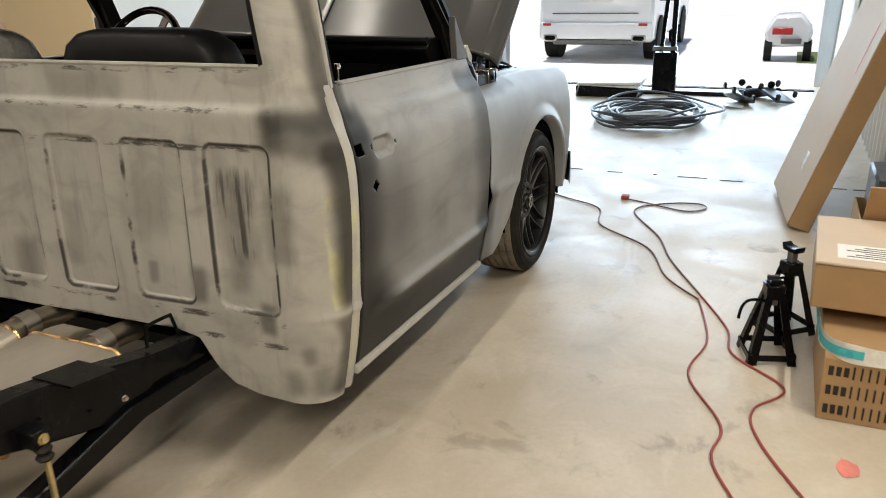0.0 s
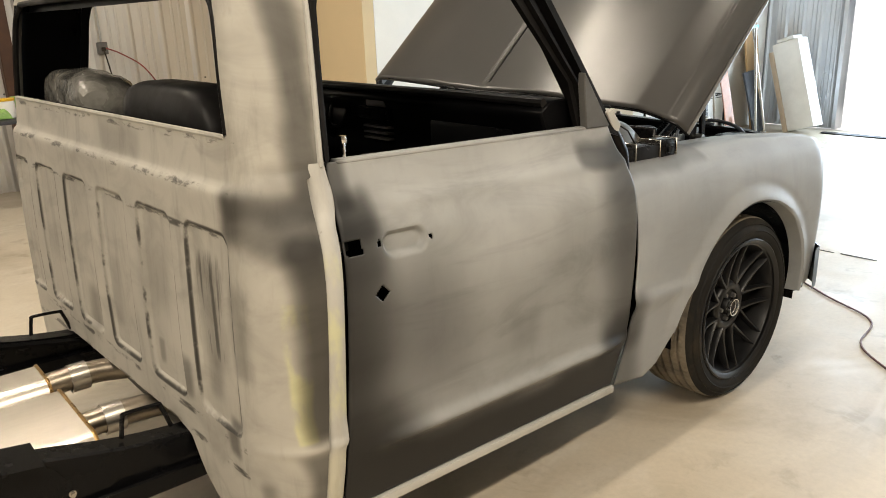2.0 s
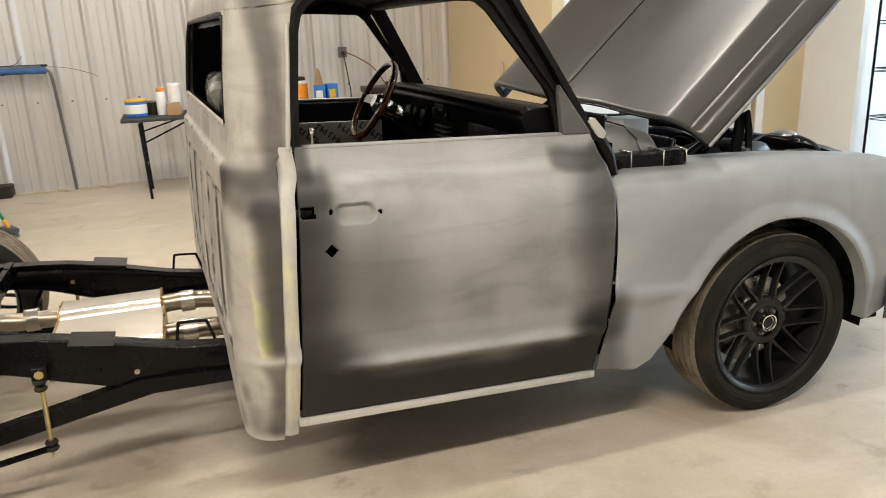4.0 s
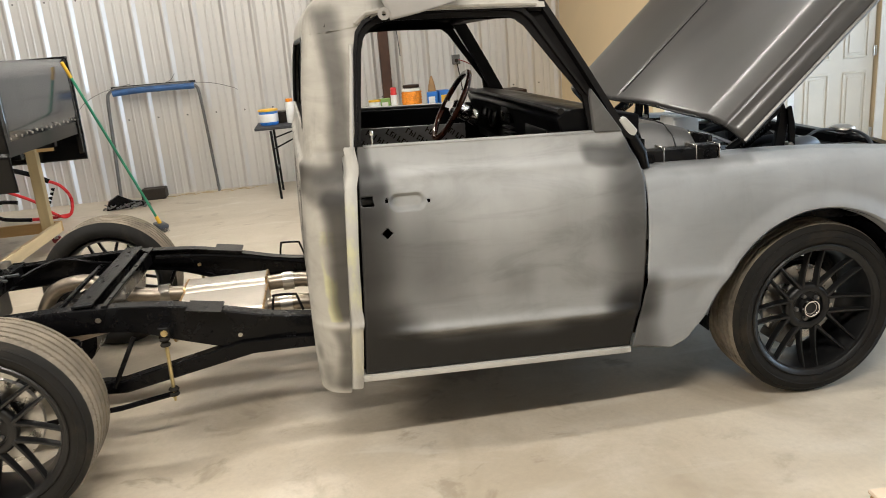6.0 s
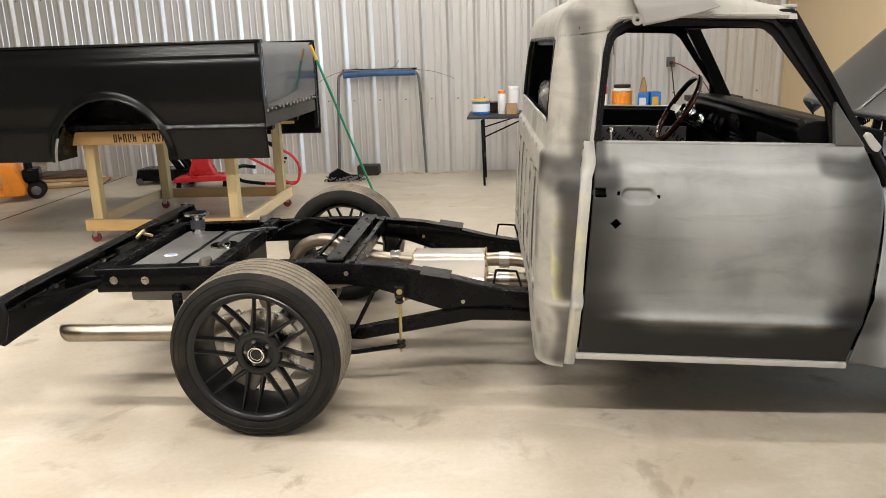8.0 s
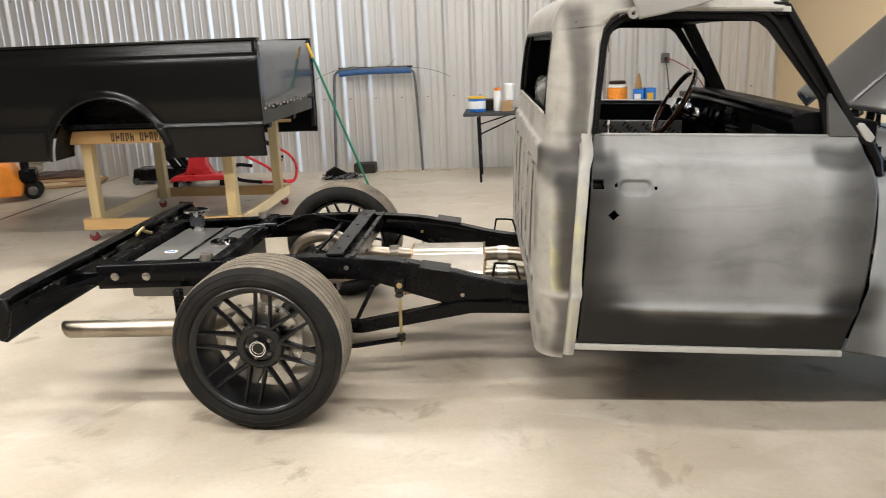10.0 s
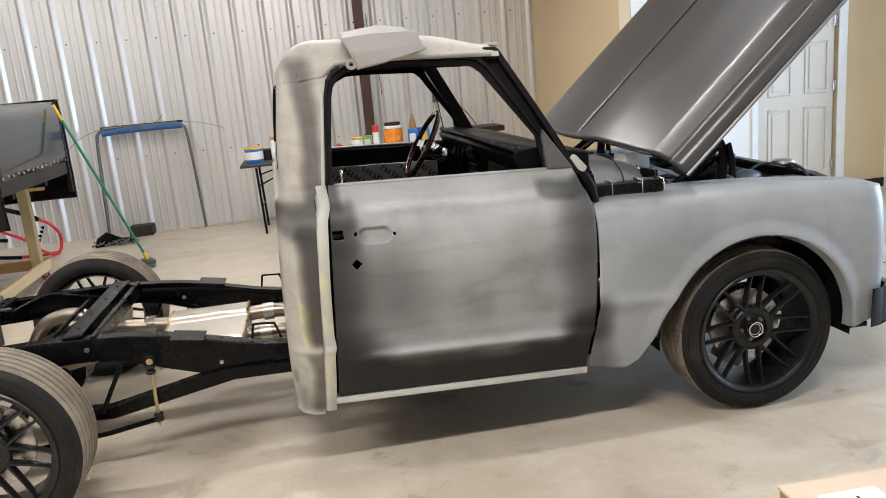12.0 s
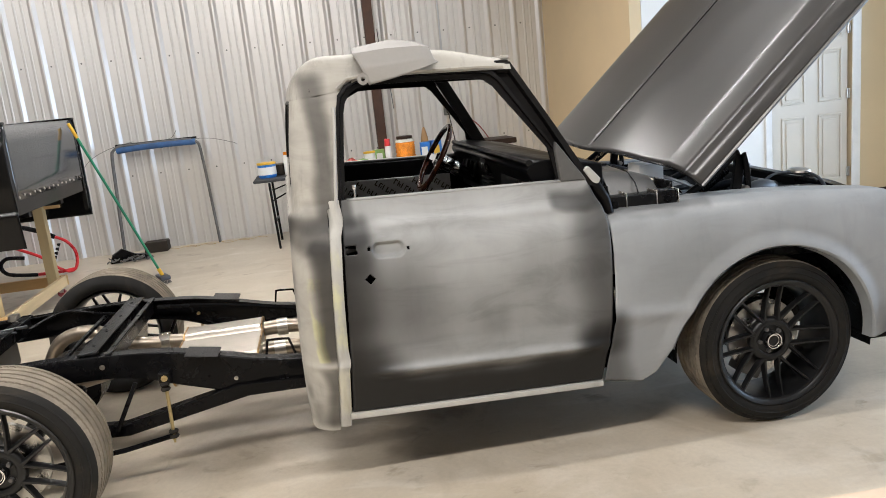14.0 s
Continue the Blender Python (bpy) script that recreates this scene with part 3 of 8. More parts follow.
def office_door():
    d = tagged(new("door_1"), "closed cream six-panel door in white trim", "door", "", "structure")
    z0 = 0.02
    part("door_slab", box((DX0 + 0.02, Y1 + 0.03, z0), (DX1 - 0.02, Y1 + 0.065, DH - 0.01), None, 0.002), M_DOORW, d)
    wide = DX1 - DX0 - 0.04
    for c in (0, 1):
        x0 = DX0 + 0.02 + 0.11 + c * (wide / 2 - 0.015)
        x1 = x0 + wide / 2 - 0.165
        for za, zb in ((0.25, 0.95), (1.08, 1.62), (1.72, 1.92)):
            bm = bmesh.new()
            for lo, hi in (((x0, za), (x1, za + 0.022)), ((x0, zb - 0.022), (x1, zb)), ((x0, za + 0.022), (x0 + 0.022, zb - 0.022)), ((x1 - 0.022, za + 0.022), (x1, zb - 0.022))):
                add_box(bm, (lo[0], Y1 + 0.018, lo[1]), (hi[0], Y1 + 0.029, hi[1]), None, 0.004)
            add_box(bm, (x0 + 0.05, Y1 + 0.022, za + 0.05), (x1 - 0.05, Y1 + 0.029, zb - 0.05), None, 0.005)
            part("door_panel", bm, M_DOORW, d)
    for z in (0.32, 1.14, 1.80):
        bm = rod((DX1 - 0.012, Y1 + 0.012, z - 0.05), (DX1 - 0.012, Y1 + 0.012, z + 0.05), 0.009, 10)
        add_box(bm, (DX1 - 0.035, Y1 + 0.014, z - 0.05), (DX1 - 0.012, Y1 + 0.02, z + 0.05))
        part("hinge", bm, M_STEEL, d, "steel hinge")
    for lo, hi in (((DX0 - 0.075, 0), (DX0 - 0.002, DH + 0.075)), ((DX1 + 0.002, 0), (DX1 + 0.10, DH + 0.075)), ((DX0 - 0.002, DH + 0.002), (DX1 + 0.002, DH + 0.075))):
        part("door_frame", box((lo[0], Y1 - 0.02, lo[1]), (hi[0], Y1 - 0.002, hi[1]), None, 0.005), M_PWHITE, d, "white door trim")
    return d


office_door()
tagged(part("steel_post", box((2.14, YL - 0.16, 0), (2.26, YL - 0.04, CEIL), None, 0.004), M_BROWN), "brown painted steel building post at the wall", "post", "", "structure")
for _x, _y, _w in LAMPS:
    tagged(part("ceiling_light", box((_x - 0.65, _y - 0.16, CEIL - 0.08), (_x + 0.65, _y + 0.16, CEIL), None, 0.01), M_PWHITE), "white ceiling light housing", "light", "ceiling lights")

# ---- the truck ----
def curve(table, t):
    """Smooth interpolation through a table of (t, value)."""
    if t <= table[0][0]:
        return table[0][1]
    if t >= table[-1][0]:
        return table[-1][1]
    k = max(i for i in range(len(table) - 1) if table[i][0] <= t)
    (ta, a), (tb, b) = table[k], table[k + 1]
    tp, p = table[max(k - 1, 0)]
    tn, q = table[min(k + 2, len(table) - 1)]
    s = (t - ta) / (tb - ta)
    ma = (b - p) / max(tb - tp, 1e-6) * (tb - ta)
    mb = (q - a) / max(tn - ta, 1e-6) * (tb - ta)
    return (2 * s ** 3 - 3 * s * s + 1) * a + (s ** 3 - 2 * s * s + s) * ma + (3 * s * s - 2 * s ** 3) * b + (s ** 3 - s * s) * mb


SIDE = [(0.30, 0.850), (0.40, 0.868), (0.50, 0.882), (0.60, 0.890), (0.70, 0.895), (0.82, 0.899), (0.95, 0.897), (1.04, 0.886), (1.10, 0.866), (1.15, 0.844), (1.20, 0.828), (1.245, 0.818)]
REAR_X = [(0.30, 1.343), (0.60, 1.366), (0.93, 1.388), (1.245, 1.410)]
FRONT_X = [(0.30, 2.420), (0.40, 2.432), (0.56, 2.466), (0.66, 2.482), (1.05, 2.492), (1.12, 2.478), (1.18, 2.452), (1.245, 2.430)]


CY = 0.10      # the truck's middle line


def far(y):
    """The y of the opposite side for a y on the near side."""
    return 2 * CY - y


def span(s, a, b):
    """Two y values at half-widths a and b of the near side, or mirrored for s > 0, in order."""
    p = (-a, -b) if s < 0 else (far(-a), far(-b))
    return min(p), max(p)


def side_y(z):
    return curve(SIDE, z)


def upper_y(z):
    return 0.815 - (z - 1.245) * 0.20


truck = thing("pickup_truck", "old grey-primed pickup cab on a bare black chassis, hood open", "pickup truck")


def door_skin():
    """The outer door skin, with its ledge, the handle recess and the two open holes."""
    z0, z1 = 0.378, 1.243

    def f(u, v):
        z = z0 + (z1 - z0) * v
        xa, xb = curve(REAR_X, z) + 0.006, curve(FRONT_X, z) - 0.006
        x = xa + (xb - xa) * u
        y = side_y(z)
        fade = sstep(1.40, 1.56, x) * (1 - 0.7 * sstep(2.33, 2.46, x))
        y += 0.020 * fade * math.exp(-((z - 0.548) / 0.022) ** 2) + 0.010 * fade * sstep(0.67, 0.57, z) * sstep(0.50, 0.553, z)
        # shoulder line under the window
        y += 0.006 * math.exp(-((z - 1.135) / 0.02) ** 2) * sstep(1.5, 1.6, x)
        # handle recess
        dx, dz = abs(x - 1.575) - 0.035, z - 1.043
        d = math.hypot(max(dx, 0), dz)
        y -= 0.020 * sstep(0.034, 0.016, d)
        # edges turn in a little
        e = min(x - xa, xb - x, z - z0)
        y -= 0.006 * sstep(0.008, 0.0, e)
        return (x, -y, z)

    def keep(u, v):
        x, _, z = f(u, v)
        if 1.408 < x < 1.452 and 1.034 < z < 1.072:
            return False
        if abs(x - 1.490) + abs(z - 0.934) < 0.021:
            return False
        if math.hypot(x - 1.500, z - 1.052) < 0.0075 or math.hypot(x - 1.652, z - 1.043) < 0.0065:
            return False
        return True
    return raked(sheet(250, 200, f, keep))


def ribbon(outer, inner, y_of, thick):
    """A flat frame member between two lines of (x, z), with a thickness in y."""
    bm = bmesh.new()
    rows = []
    for (xo, zo), (xi, zi) in zip(outer, inner):
        rows.append([bm.verts.new((x, -(y_of(z) + dy), z)) for x, z, dy in ((xo, zo, 0.0), (xo, zo, thick), (0.35 * xi + 0.65 * xo, 0.35 * zi + 0.65 * zo, thick),
                     (0.45 * xi + 0.55 * xo, 0.45 * zi + 0.55 * zo, thick * 0.55), (xi, zi, thick * 0.45), (xi, zi, 0.0))])
    for a, b in zip(rows, rows[1:]):
        for k in range(6):
            j = (k + 1) % 6
            bm.faces.new((a[k], a[j], b[j], b[k]))
    bm.faces.new(rows[0])
    bm.faces.new(rows[-1])
    return bm


WIN_IN = [(1.436, 1.245), (1.452, 1.40), (1.474, 1.575), (1.486, 1.617), (1.508, 1.648), (1.540, 1.669), (1.585, 1.677), (1.80, 1.679), (2.015, 1.676), (2.055, 1.666), (2.088, 1.640), (2.190, 1.503), (2.284, 1.376), (2.302, 1.245)]
WIN_OUT = [(1.410, 1.245), (1.424, 1.40), (1.444, 1.580), (1.458, 1.645), (1.488, 1.682), (1.535, 1.705), (1.585, 1.711), (1.80, 1.713), (2.040, 1.711), (2.085, 1.703), (2.120, 1.668), (2.235, 1.488), (2.312, 1.368), (2.330, 1.245)]


def build_door(side, parent):
    near = side < 0
    door = part("door", door_skin() if near else mirrored(door_skin()), M_DOOR, parent, "grey-primed door with dark edge blends, shade painted in towards the bottom" if near else "")
    solidify(door, 0.004)
    flip = (lambda b: b) if near else mirrored
    part("window_frame", flip(raked(ribbon(WIN_OUT, WIN_IN, lambda z: upper_y(z) - 0.035, 0.042))), M_TRIMBLACK, door, "black window frame")
    # solid vent corner in front of the window
    part("vent_panel", flip(raked(prism([(2.310, 1.240), (2.420, 1.240), (2.300, 1.405), (2.296, 1.372)], "y", -0.827, -0.80, 0.003))), M_VENT, door, "grey corner panel")
    inner = bmesh.new()
    add_box(inner, (1.40, -0.80, 0.40), (2.42, -0.785, 1.225), None, 0.004)
    part("inner_panel", flip(raked(inner)), M_INNER, door)
    part("belt_lip", flip(raked(box((1.44, -0.822, 1.236), (2.32, -0.79, 1.246), None, 0.003))), M_DOOR, door)
    return door


near_door = build_door(-1, truck)
far_door = build_door(1, truck)
part("lock_button", raked(add_rod(rod((1.475, -0.80, 1.24), (1.475, -0.80, 1.285), 0.004, 8), (1.475, -0.80, 1.28), (1.475, -0.80, 1.296), 0.009, 10)), M_CHROME, near_door, "chrome lock button")
part("latch", raked(box((1.405, -0.822, 1.028), (1.455, -0.800, 1.05), None, 0.004)), M_STEELG, near_door)


# cab: back and corners
def back_x(z):
    return curve([(0.28, 1.166), (0.45, 1.160), (0.70, 1.162), (0.95, 1.172), (1.13, 1.184), (1.180, 1.186), (1.192, 1.192), (1.200, 1.201), (1.215, 1.205), (1.30, 1.215), (1.48, 1.232), (1.66, 1.258)], z)


def lean(y):
    """The back stands a little askew."""
    return 0.026 * (1 + y / 0.7) - 0.016


def cab_half(z):
    return (side_y(z) - 0.004 if z < 1.245 else upper_y(z) + 0.001)


def flat_half(z):
    """Half the width of the flat part of the back, which narrows towards the roof."""
    return min(0.715, cab_half(z) - 0.085)


def cab_section(u, z, off=0.0):
    """A point on the cab's outline at height z; u runs from one door gap round the back to the other."""
    s = 1 if u > 0.5 else -1
    w = min(u, 1 - u) * 2
    ys, xb, fl = cab_half(z) - off, back_x(z) + off, flat_half(z)
    xs = (curve(REAR_X, z) - 0.048) if z < 1.215 else (curve([(1.215, 1.372), (1.245, 1.405), (1.40, 1.424), (1.58, 1.446), (1.66, 1.475)], z))
    lift = 0.0 if s < 0 else 2 * CY
    xb -= lean(s * fl + lift)
    rx, ry = min(0.165, xs - xb - 0.006), ys - fl
    if w < 0.12:
        return xs + (xb + rx - xs) * w / 0.12, s * ys + lift
    if w < 0.36:
        a = (w - 0.12) / 0.24 * math.pi / 2
        return xb + rx - rx * math.sin(a), s * (fl + ry * math.cos(a) ** 0.9) + lift
    y = CY + s * (fl + CY) * (1 - (w - 0.36) / 0.64)
    return back_x(z) + off - lean(y), y


def panel_depth(y, z):
    d = -1
    for k in range(6):
        a, b = abs(y + 0.62 - 0.303 * k) - 0.080, abs(z - 0.842) - 0.222
        d = max(d, 0.028 - math.hypot(max(a, 0), max(b, 0)))
    return sstep(0.0, 0.010, d)


def cab_back(off=0.0):
    NV, split = 150, 0.76

    def f(u, v):
        y0 = cab_section(u, 0.8)[1]
        zb = lerp([(0, 0.497), (0.44, 0.497), (0.52, 0.478), (0.575, 0.385), (0.63, 0.335), (0.72, 0.312), (0.88, 0.303), (2, 0.303)], abs(y0 - CY))
        z = zb + (1.308 - zb) * v / split if v <= split else 1.308 + (1.665 - 1.308) * (v - split) / (1 - split)
        x, y = cab_section(u, z, off + 0.0025 * sstep(1.630, 1.652, z))
        if abs(y - CY) <= flat_half(z) + CY + 0.02:
            x += 0.013 * panel_depth(y, z)
        # dents and a slight waviness of hand-worked sheet
        x += 0.0018 * noise.noise((x * 5, y * 5, z * 5))
        # the step of the lower body line round the corner
        k = 0.006 * math.exp(-((z - 0.585) / 0.012) ** 2)
        if abs(y - CY) > flat_half(z) + CY:
            y += math.copysign(k, y - CY)
        return (x, y, z)

    def keep(u, v):
        x, y, z = f(u, v)
        return not (abs(y - CY) < flat_half(z) + CY - 0.002 and 1.308 < z < 1.628)
    return raked(sheet(260, NV, f, keep))


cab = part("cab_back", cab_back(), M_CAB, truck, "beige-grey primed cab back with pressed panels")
part("cab_lining", cab_back(0.028), M_INNER, truck)
_ring = []
for _y, _z in ((-1, 1.31), (-1, 1.42), (-1, 1.53), (-0.985, 1.585), (-0.93, 1.618), (-0.84, 1.628), (0, 1.630), (0.84, 1.628), (0.93, 1.618), (0.985, 1.585), (1, 1.53), (1, 1.42), (1, 1.31)):
    _yy = CY + _y * (flat_half(_z) + CY - 0.004)
    _ring.append((back_x(_z) - lean(_yy) + 0.006, _yy, _z))
part("rear_window_lip", raked(tube(smooth_path(_ring, 5), 0.010, 8)), M_TRIMBLACK, cab, "black edge of the open rear window")
part("rear_window_sill", raked(tube([(back_x(1.3) - lean(-0.705 + 0.161 * k) + 0.004, -0.705 + 0.161 * k, 1.305) for k in range(11)], 0.007, 8)), M_CAB, cab)


def gap_strip(side):
    """The pale strip between the cab corner and the door, with its wavy step."""
    def f(u, v):
        z = 0.318 + (1.245 - 0.318) * v
        x0, x1 = curve(REAR_X, z) - 0.056, curve(REAR_X, z) - 0.002
        wave = 0.006 * sstep(0.56, 0.60, z) * sstep(0.66, 0.60, z) + 0.010 * sstep(1.10, 1.16, z) * sstep(1.24, 1.17, z)
        x = x0 + (x1 - x0) * u + wave - 0.004 * math.sin(z * 9) * 0.6
        y = side_y(z) - 0.003 - 0.012 * sstep(0.30, 0.0, u) + 0.006 * math.sin(math.pi * min(1, max(0, u * 1.35 - 0.35))) + 0.006 * math.exp(-((z - 0.585) / 0.012) ** 2)
        return (x, -y if side < 0 else far(-y), z)
    return raked(sheet(14, 110, f))


for _s in (-1, 1):
    part("door_gap_strip", gap_strip(_s), M_STRIP, cab, "pale strip along the door gap")
    rail = [(curve([(1.245, 1.398), (1.40, 1.417), (1.58, 1.437)], z), -(upper_y(z) + 0.004), z) for z in (1.235, 1.30, 1.36, 1.42, 1.48, 1.54, 1.60)]
    bm = tube(rail, 0.007, 6)
    part("pillar_trim", raked(bm if _s < 0 else mirrored(bm)), M_STRIP, cab)
    # jamb behind the gap, dark
    part("door_jamb", raked(box((1.30, span(_s, 0.80, 0.74)[0], 0.36), (1.42, span(_s, 0.80, 0.74)[1], 1.22))), M_INNER, cab)
    # rocker under the door
    _y = span(_s, 0.872, 0.80)
    part("rocker", raked(box((1.344, _y[0], 0.350), (2.424, _y[1], 0.375), None, 0.005, 2)), M_STRIP, cab, "pale rocker panel")
    # windscreen pillar
    out = [(2.165, 1.735), (2.31, 1.485), (2.465, 1.205)]
    inn = [(2.100, 1.712), (2.245, 1.470), (2.360, 1.240)]
    bm = ribbon(out, inn, lambda z: upper_y(z) - 0.065, 0.068)
    part("windscreen_pillar", raked(bm if _s < 0 else mirrored(bm)), M_TRIMBLACK, cab, "black windscreen pillar")
    bm = tube([(2.46, -0.80, 1.225), (2.50, -0.81, 1.15), (2.515, -0.815, 1.09)], [0.022, 0.024, 0.018], 10)
    part("cowl_corner", raked(bm if _s < 0 else mirrored(bm)), M_TRIMBLACK, cab)
    bm = prism([(2.412, 1.280), (2.436, 1.292), (2.484, 1.238), (2.470, 1.212), (2.448, 1.222)], "y", -0.822, -0.79, 0.003)
    part("tape_patch", raked(bm if _s < 0 else mirrored(bm)), M_STRIP, cab, "white patch at the pillar foot")


def roof_skin(off=0.0):
    def f(u, v):
        t = 2 * v - 1
        y = CY + math.copysign(abs(t) ** 0.75, t) * (0.7335 + CY)
        x0 = back_x(1.64) - lean(y)
        x = x0 + (2.165 - x0) * (u ** 1.35)
        qx = max(1 - (x - x0) / 0.165, 0)
        qy = max(1 - (0.7335 + CY - abs(y - CY)) / 0.09, 0)
        q = min(1, math.hypot(qx, qy))
        base = curve([(1.23, 1.636), (1.36, 1.648), (1.46, 1.662), (1.56, 1.700), (2.2, 1.704)], x)
        top = 1.800 + 0.008 * (1 - ((y - CY) / 0.84) ** 2) - 0.050 * sstep(1.85, 2.17, x)
        z = base + (top - base) * math.sqrt(max(0, 1 - q * q)) - off
        z += 0.002 * noise.noise((x * 4, y * 4, 2))
        if off:
            x, y = 1.27 + (x - 1.236) * 0.95, CY + (y - CY) * 0.95
        return (x, y, z)

    def keep(u, v):
        if off:
            return True
        x, y, z = f(u, v)
        qx = max(1 - (x - back_x(1.64) + lean(y)) / 0.165, 0)
        qy = max(1 - (0.7335 + CY - abs(y - CY)) / 0.09, 0)
        return math.hypot(qx, qy) < 1.06
    return raked(sheet(70, 90, f, keep))


roof = part("roof", roof_skin(), M_CAB, truck, "grey primed roof with brown rubbed spots")
part("headliner", roof_skin(0.035), M_INNER, roof)
part("windscreen_header", raked(box((2.10, -0.72, 1.690), (2.162, 0.92, 1.742), None, 0.010, 2)), M_TRIMBLACK, roof, "black windscreen header")
part("front_lip", raked(box((2.135, -0.700, 1.746), (2.172, 0.900, 1.760), None, 0.005, 2)), M_CAB, roof)
for _s in (-1, 1):
    bm = tube([(1.46, -0.738, 1.672), (1.50, -0.742, 1.706), (1.60, -0.745, 1.718), (2.05, -0.745, 1.720), (2.13, -0.740, 1.716)], 0.008, 6)
    part("drip_rail", raked(bm if _s < 0 else mirrored(bm)), M_CAB, roof)

# cab inside
part("cab_floor", raked(box((1.20, -0.79, 0.40), (2.55, 0.99, 0.44))), M_INNER, truck)
part("firewall", raked(box((2.50, -0.76, 0.42), (2.53, 0.96, 1.16))), M_INNER, truck)
for _s in (-1, 1):
    part("kick_panel", raked(box((2.42, span(_s, 0.80, 0.78)[0], 0.42), (2.52, span(_s, 0.80, 0.78)[1], 1.2))), M_INNER, truck)


def raised(bm):
    for v in bm.verts:
        v.co.z += 0.030
    return raked(bm)


def dashboard():
    prof = [(2.52, 1.262), (2.30, 1.297), (2.225, 1.292), (2.185, 1.262), (2.195, 1.235), (2.235, 1.13), (2.245, 1.03), (2.30, 1.00), (2.52, 1.00)]
    d = part("dashboard", raised(prism(prof, "y", -0.755, 0.955, 0.006)), M_INNER, truck, "black dashboard")
    # round gauges before the wheel, radio and heater panel, glovebox
    for y, r in ((0.59, 0.055), (0.47, 0.04), (0.35, 0.055)):
        m = Matrix.Translation((2.208, y, 1.185)) @ pose(0, 0, 0, 0, -75, 0)
        part("gauge", raised(lathe([(r + 0.008, 0), (r + 0.008, 0.012), (r, 0.014), (r - 0.004, 0.004), (0, 0.004)], m, 24)), M_BLACK, d)
    part("radio", raised(box((2.195, 0.0, 1.175), (2.225, 0.20, 1.225), None, 0.005)), M_BLACK, d)
    for k in range(3):
        part("heater_lever", raised(box((2.20, 0.02, 1.10 + 0.022 * k), (2.232, 0.18, 1.108 + 0.022 * k), None, 0.002)), M_STEELG, d)
    part("glovebox", raised(box((2.205, -0.62, 1.06), (2.24, -0.22, 1.20), None, 0.012, 2)), M_BLACK, d)
    part("dash_pad_edge", raised(tube([(2.205, -0.75, 1.288), (2.20, -0.4, 1.292), (2.20, 0.6, 1.292), (2.205, 0.95, 1.288)], 0.014, 8)), M_SEAT, d)
    part("vent", raised(box((2.19, 0.02, 1.225), (2.21, 0.14, 1.262), None, 0.004)), M_STEELG, d)
    return d


dashboard()


def steering_wheel():
    hub = Vector((2.0, 0.47, 1.246))
    m = Matrix.Translation(hub) @ pose(0, 0, 0, 0, -59, 0)
    rim = [m @ Vector((0.193 * math.cos(a), 0.193 * math.sin(a), 0)) for a in [2 * math.pi * k / 40 for k in range(41)]]
    w = part("steering_wheel", tube(rim, 0.0155, 10, False), M_WHEELWOOD, truck, "dark wood-rimmed three-spoke steering wheel")
    for a in (90, 210, 330):
        d = Vector((math.cos(radians(a)), math.sin(radians(a)), 0))
        n = Vector((-d.y, d.x, 0))
        bm = bmesh.new()
        pts = []
        for r, wd, h in ((0.035, 0.020, -0.03), (0.10, 0.016, -0.018), (0.182, 0.020, 0.0)):
            pts.append([bm.verts.new(m @ (d * r + n * s * wd + Vector((0, 0, h + dz)))) for s, dz in ((-1, -0.003), (1, -0.003), (1, 0.003), (-1, 0.003))])
        for a4, b4 in zip(pts, pts[1:]):
            for k in range(4):
                bm.faces.new((a4[k], a4[(k + 1) % 4], b4[(k + 1) % 4], b4[k]))
        part("spoke", bm, M_CHROME, w, "chrome spoke")
    part("hub", lathe([(0, 0.0), (0.03, 0.0), (0.045, -0.015), (0.045, -0.06), (0, -0.06)], m, 20), M_CHROME, w, "chrome hub")
    part("column_collar", lathe([(0.030, -0.058), (0.040, -0.066), (0.042, -0.10), (0.034, -0.112), (0.040, -0.122), (0.042, -0.15), (0.030, -0.16)], m, 20), M_CHROME, w, "chrome tilt collar")
    part("column", rod(m @ Vector((0, 0, -0.06)), m @ Vector((0, 0, -0.34)), 0.032, 14), M_BLACK, w)
    return w


steering_wheel()


def seat_back(y0, y1, top, mat, label, grow=1.0):
    def f(u, v):
        a = 2 * math.pi * u
        wy, wz = (y1 - y0) / 2, (top - 0.72) / 2
        c, s = math.cos(a), math.sin(a)
        k = (abs(c) ** 5.5 + abs(s) ** 5.5) ** (-1 / 5.5)
        t = v * 2 - 1
        puff = (1 - abs(t) ** 4) ** 0.5
        z = 0.72 + wz + wz * k * s * (0.80 + 0.20 * puff)
        y = (y0 + y1) / 2 + wy * k * c * (0.86 + 0.14 * puff)
        x = 1.355 + 0.085 * t * (1 if grow == 1 else 1.15) - 0.05 * (z - 1.2)
        if grow != 1:
            d = 0.022 * noise.noise((x * 7, y * 7, z * 7)) + 0.010 * noise.noise((x * 19, y * 19, z * 19))
            x, y, z = x + d, y + d, z + d
        return (x, y, z)
    bm = sheet(48, 14, f)
    bmesh.ops.remove_doubles(bm, verts=bm.verts, dist=0.0005)
    bmesh.ops.holes_fill(bm, edges=[e for e in bm.edges if e.is_boundary], sides=0)
    s = part("seat_back", bm, mat, truck, label)
    return s


seat_back(-0.54, 0.10, 1.400, M_SEAT, "black vinyl seat back")
seat_back(0.33, 0.93, 1.405, M_WRAP, "seat back in crumpled clear wrap", 1.1)
part("seat_cushion", raked(box((1.27, -0.55, 0.55), (1.80, 0.92, 0.74), None, 0.05, 3)), M_SEAT, truck)

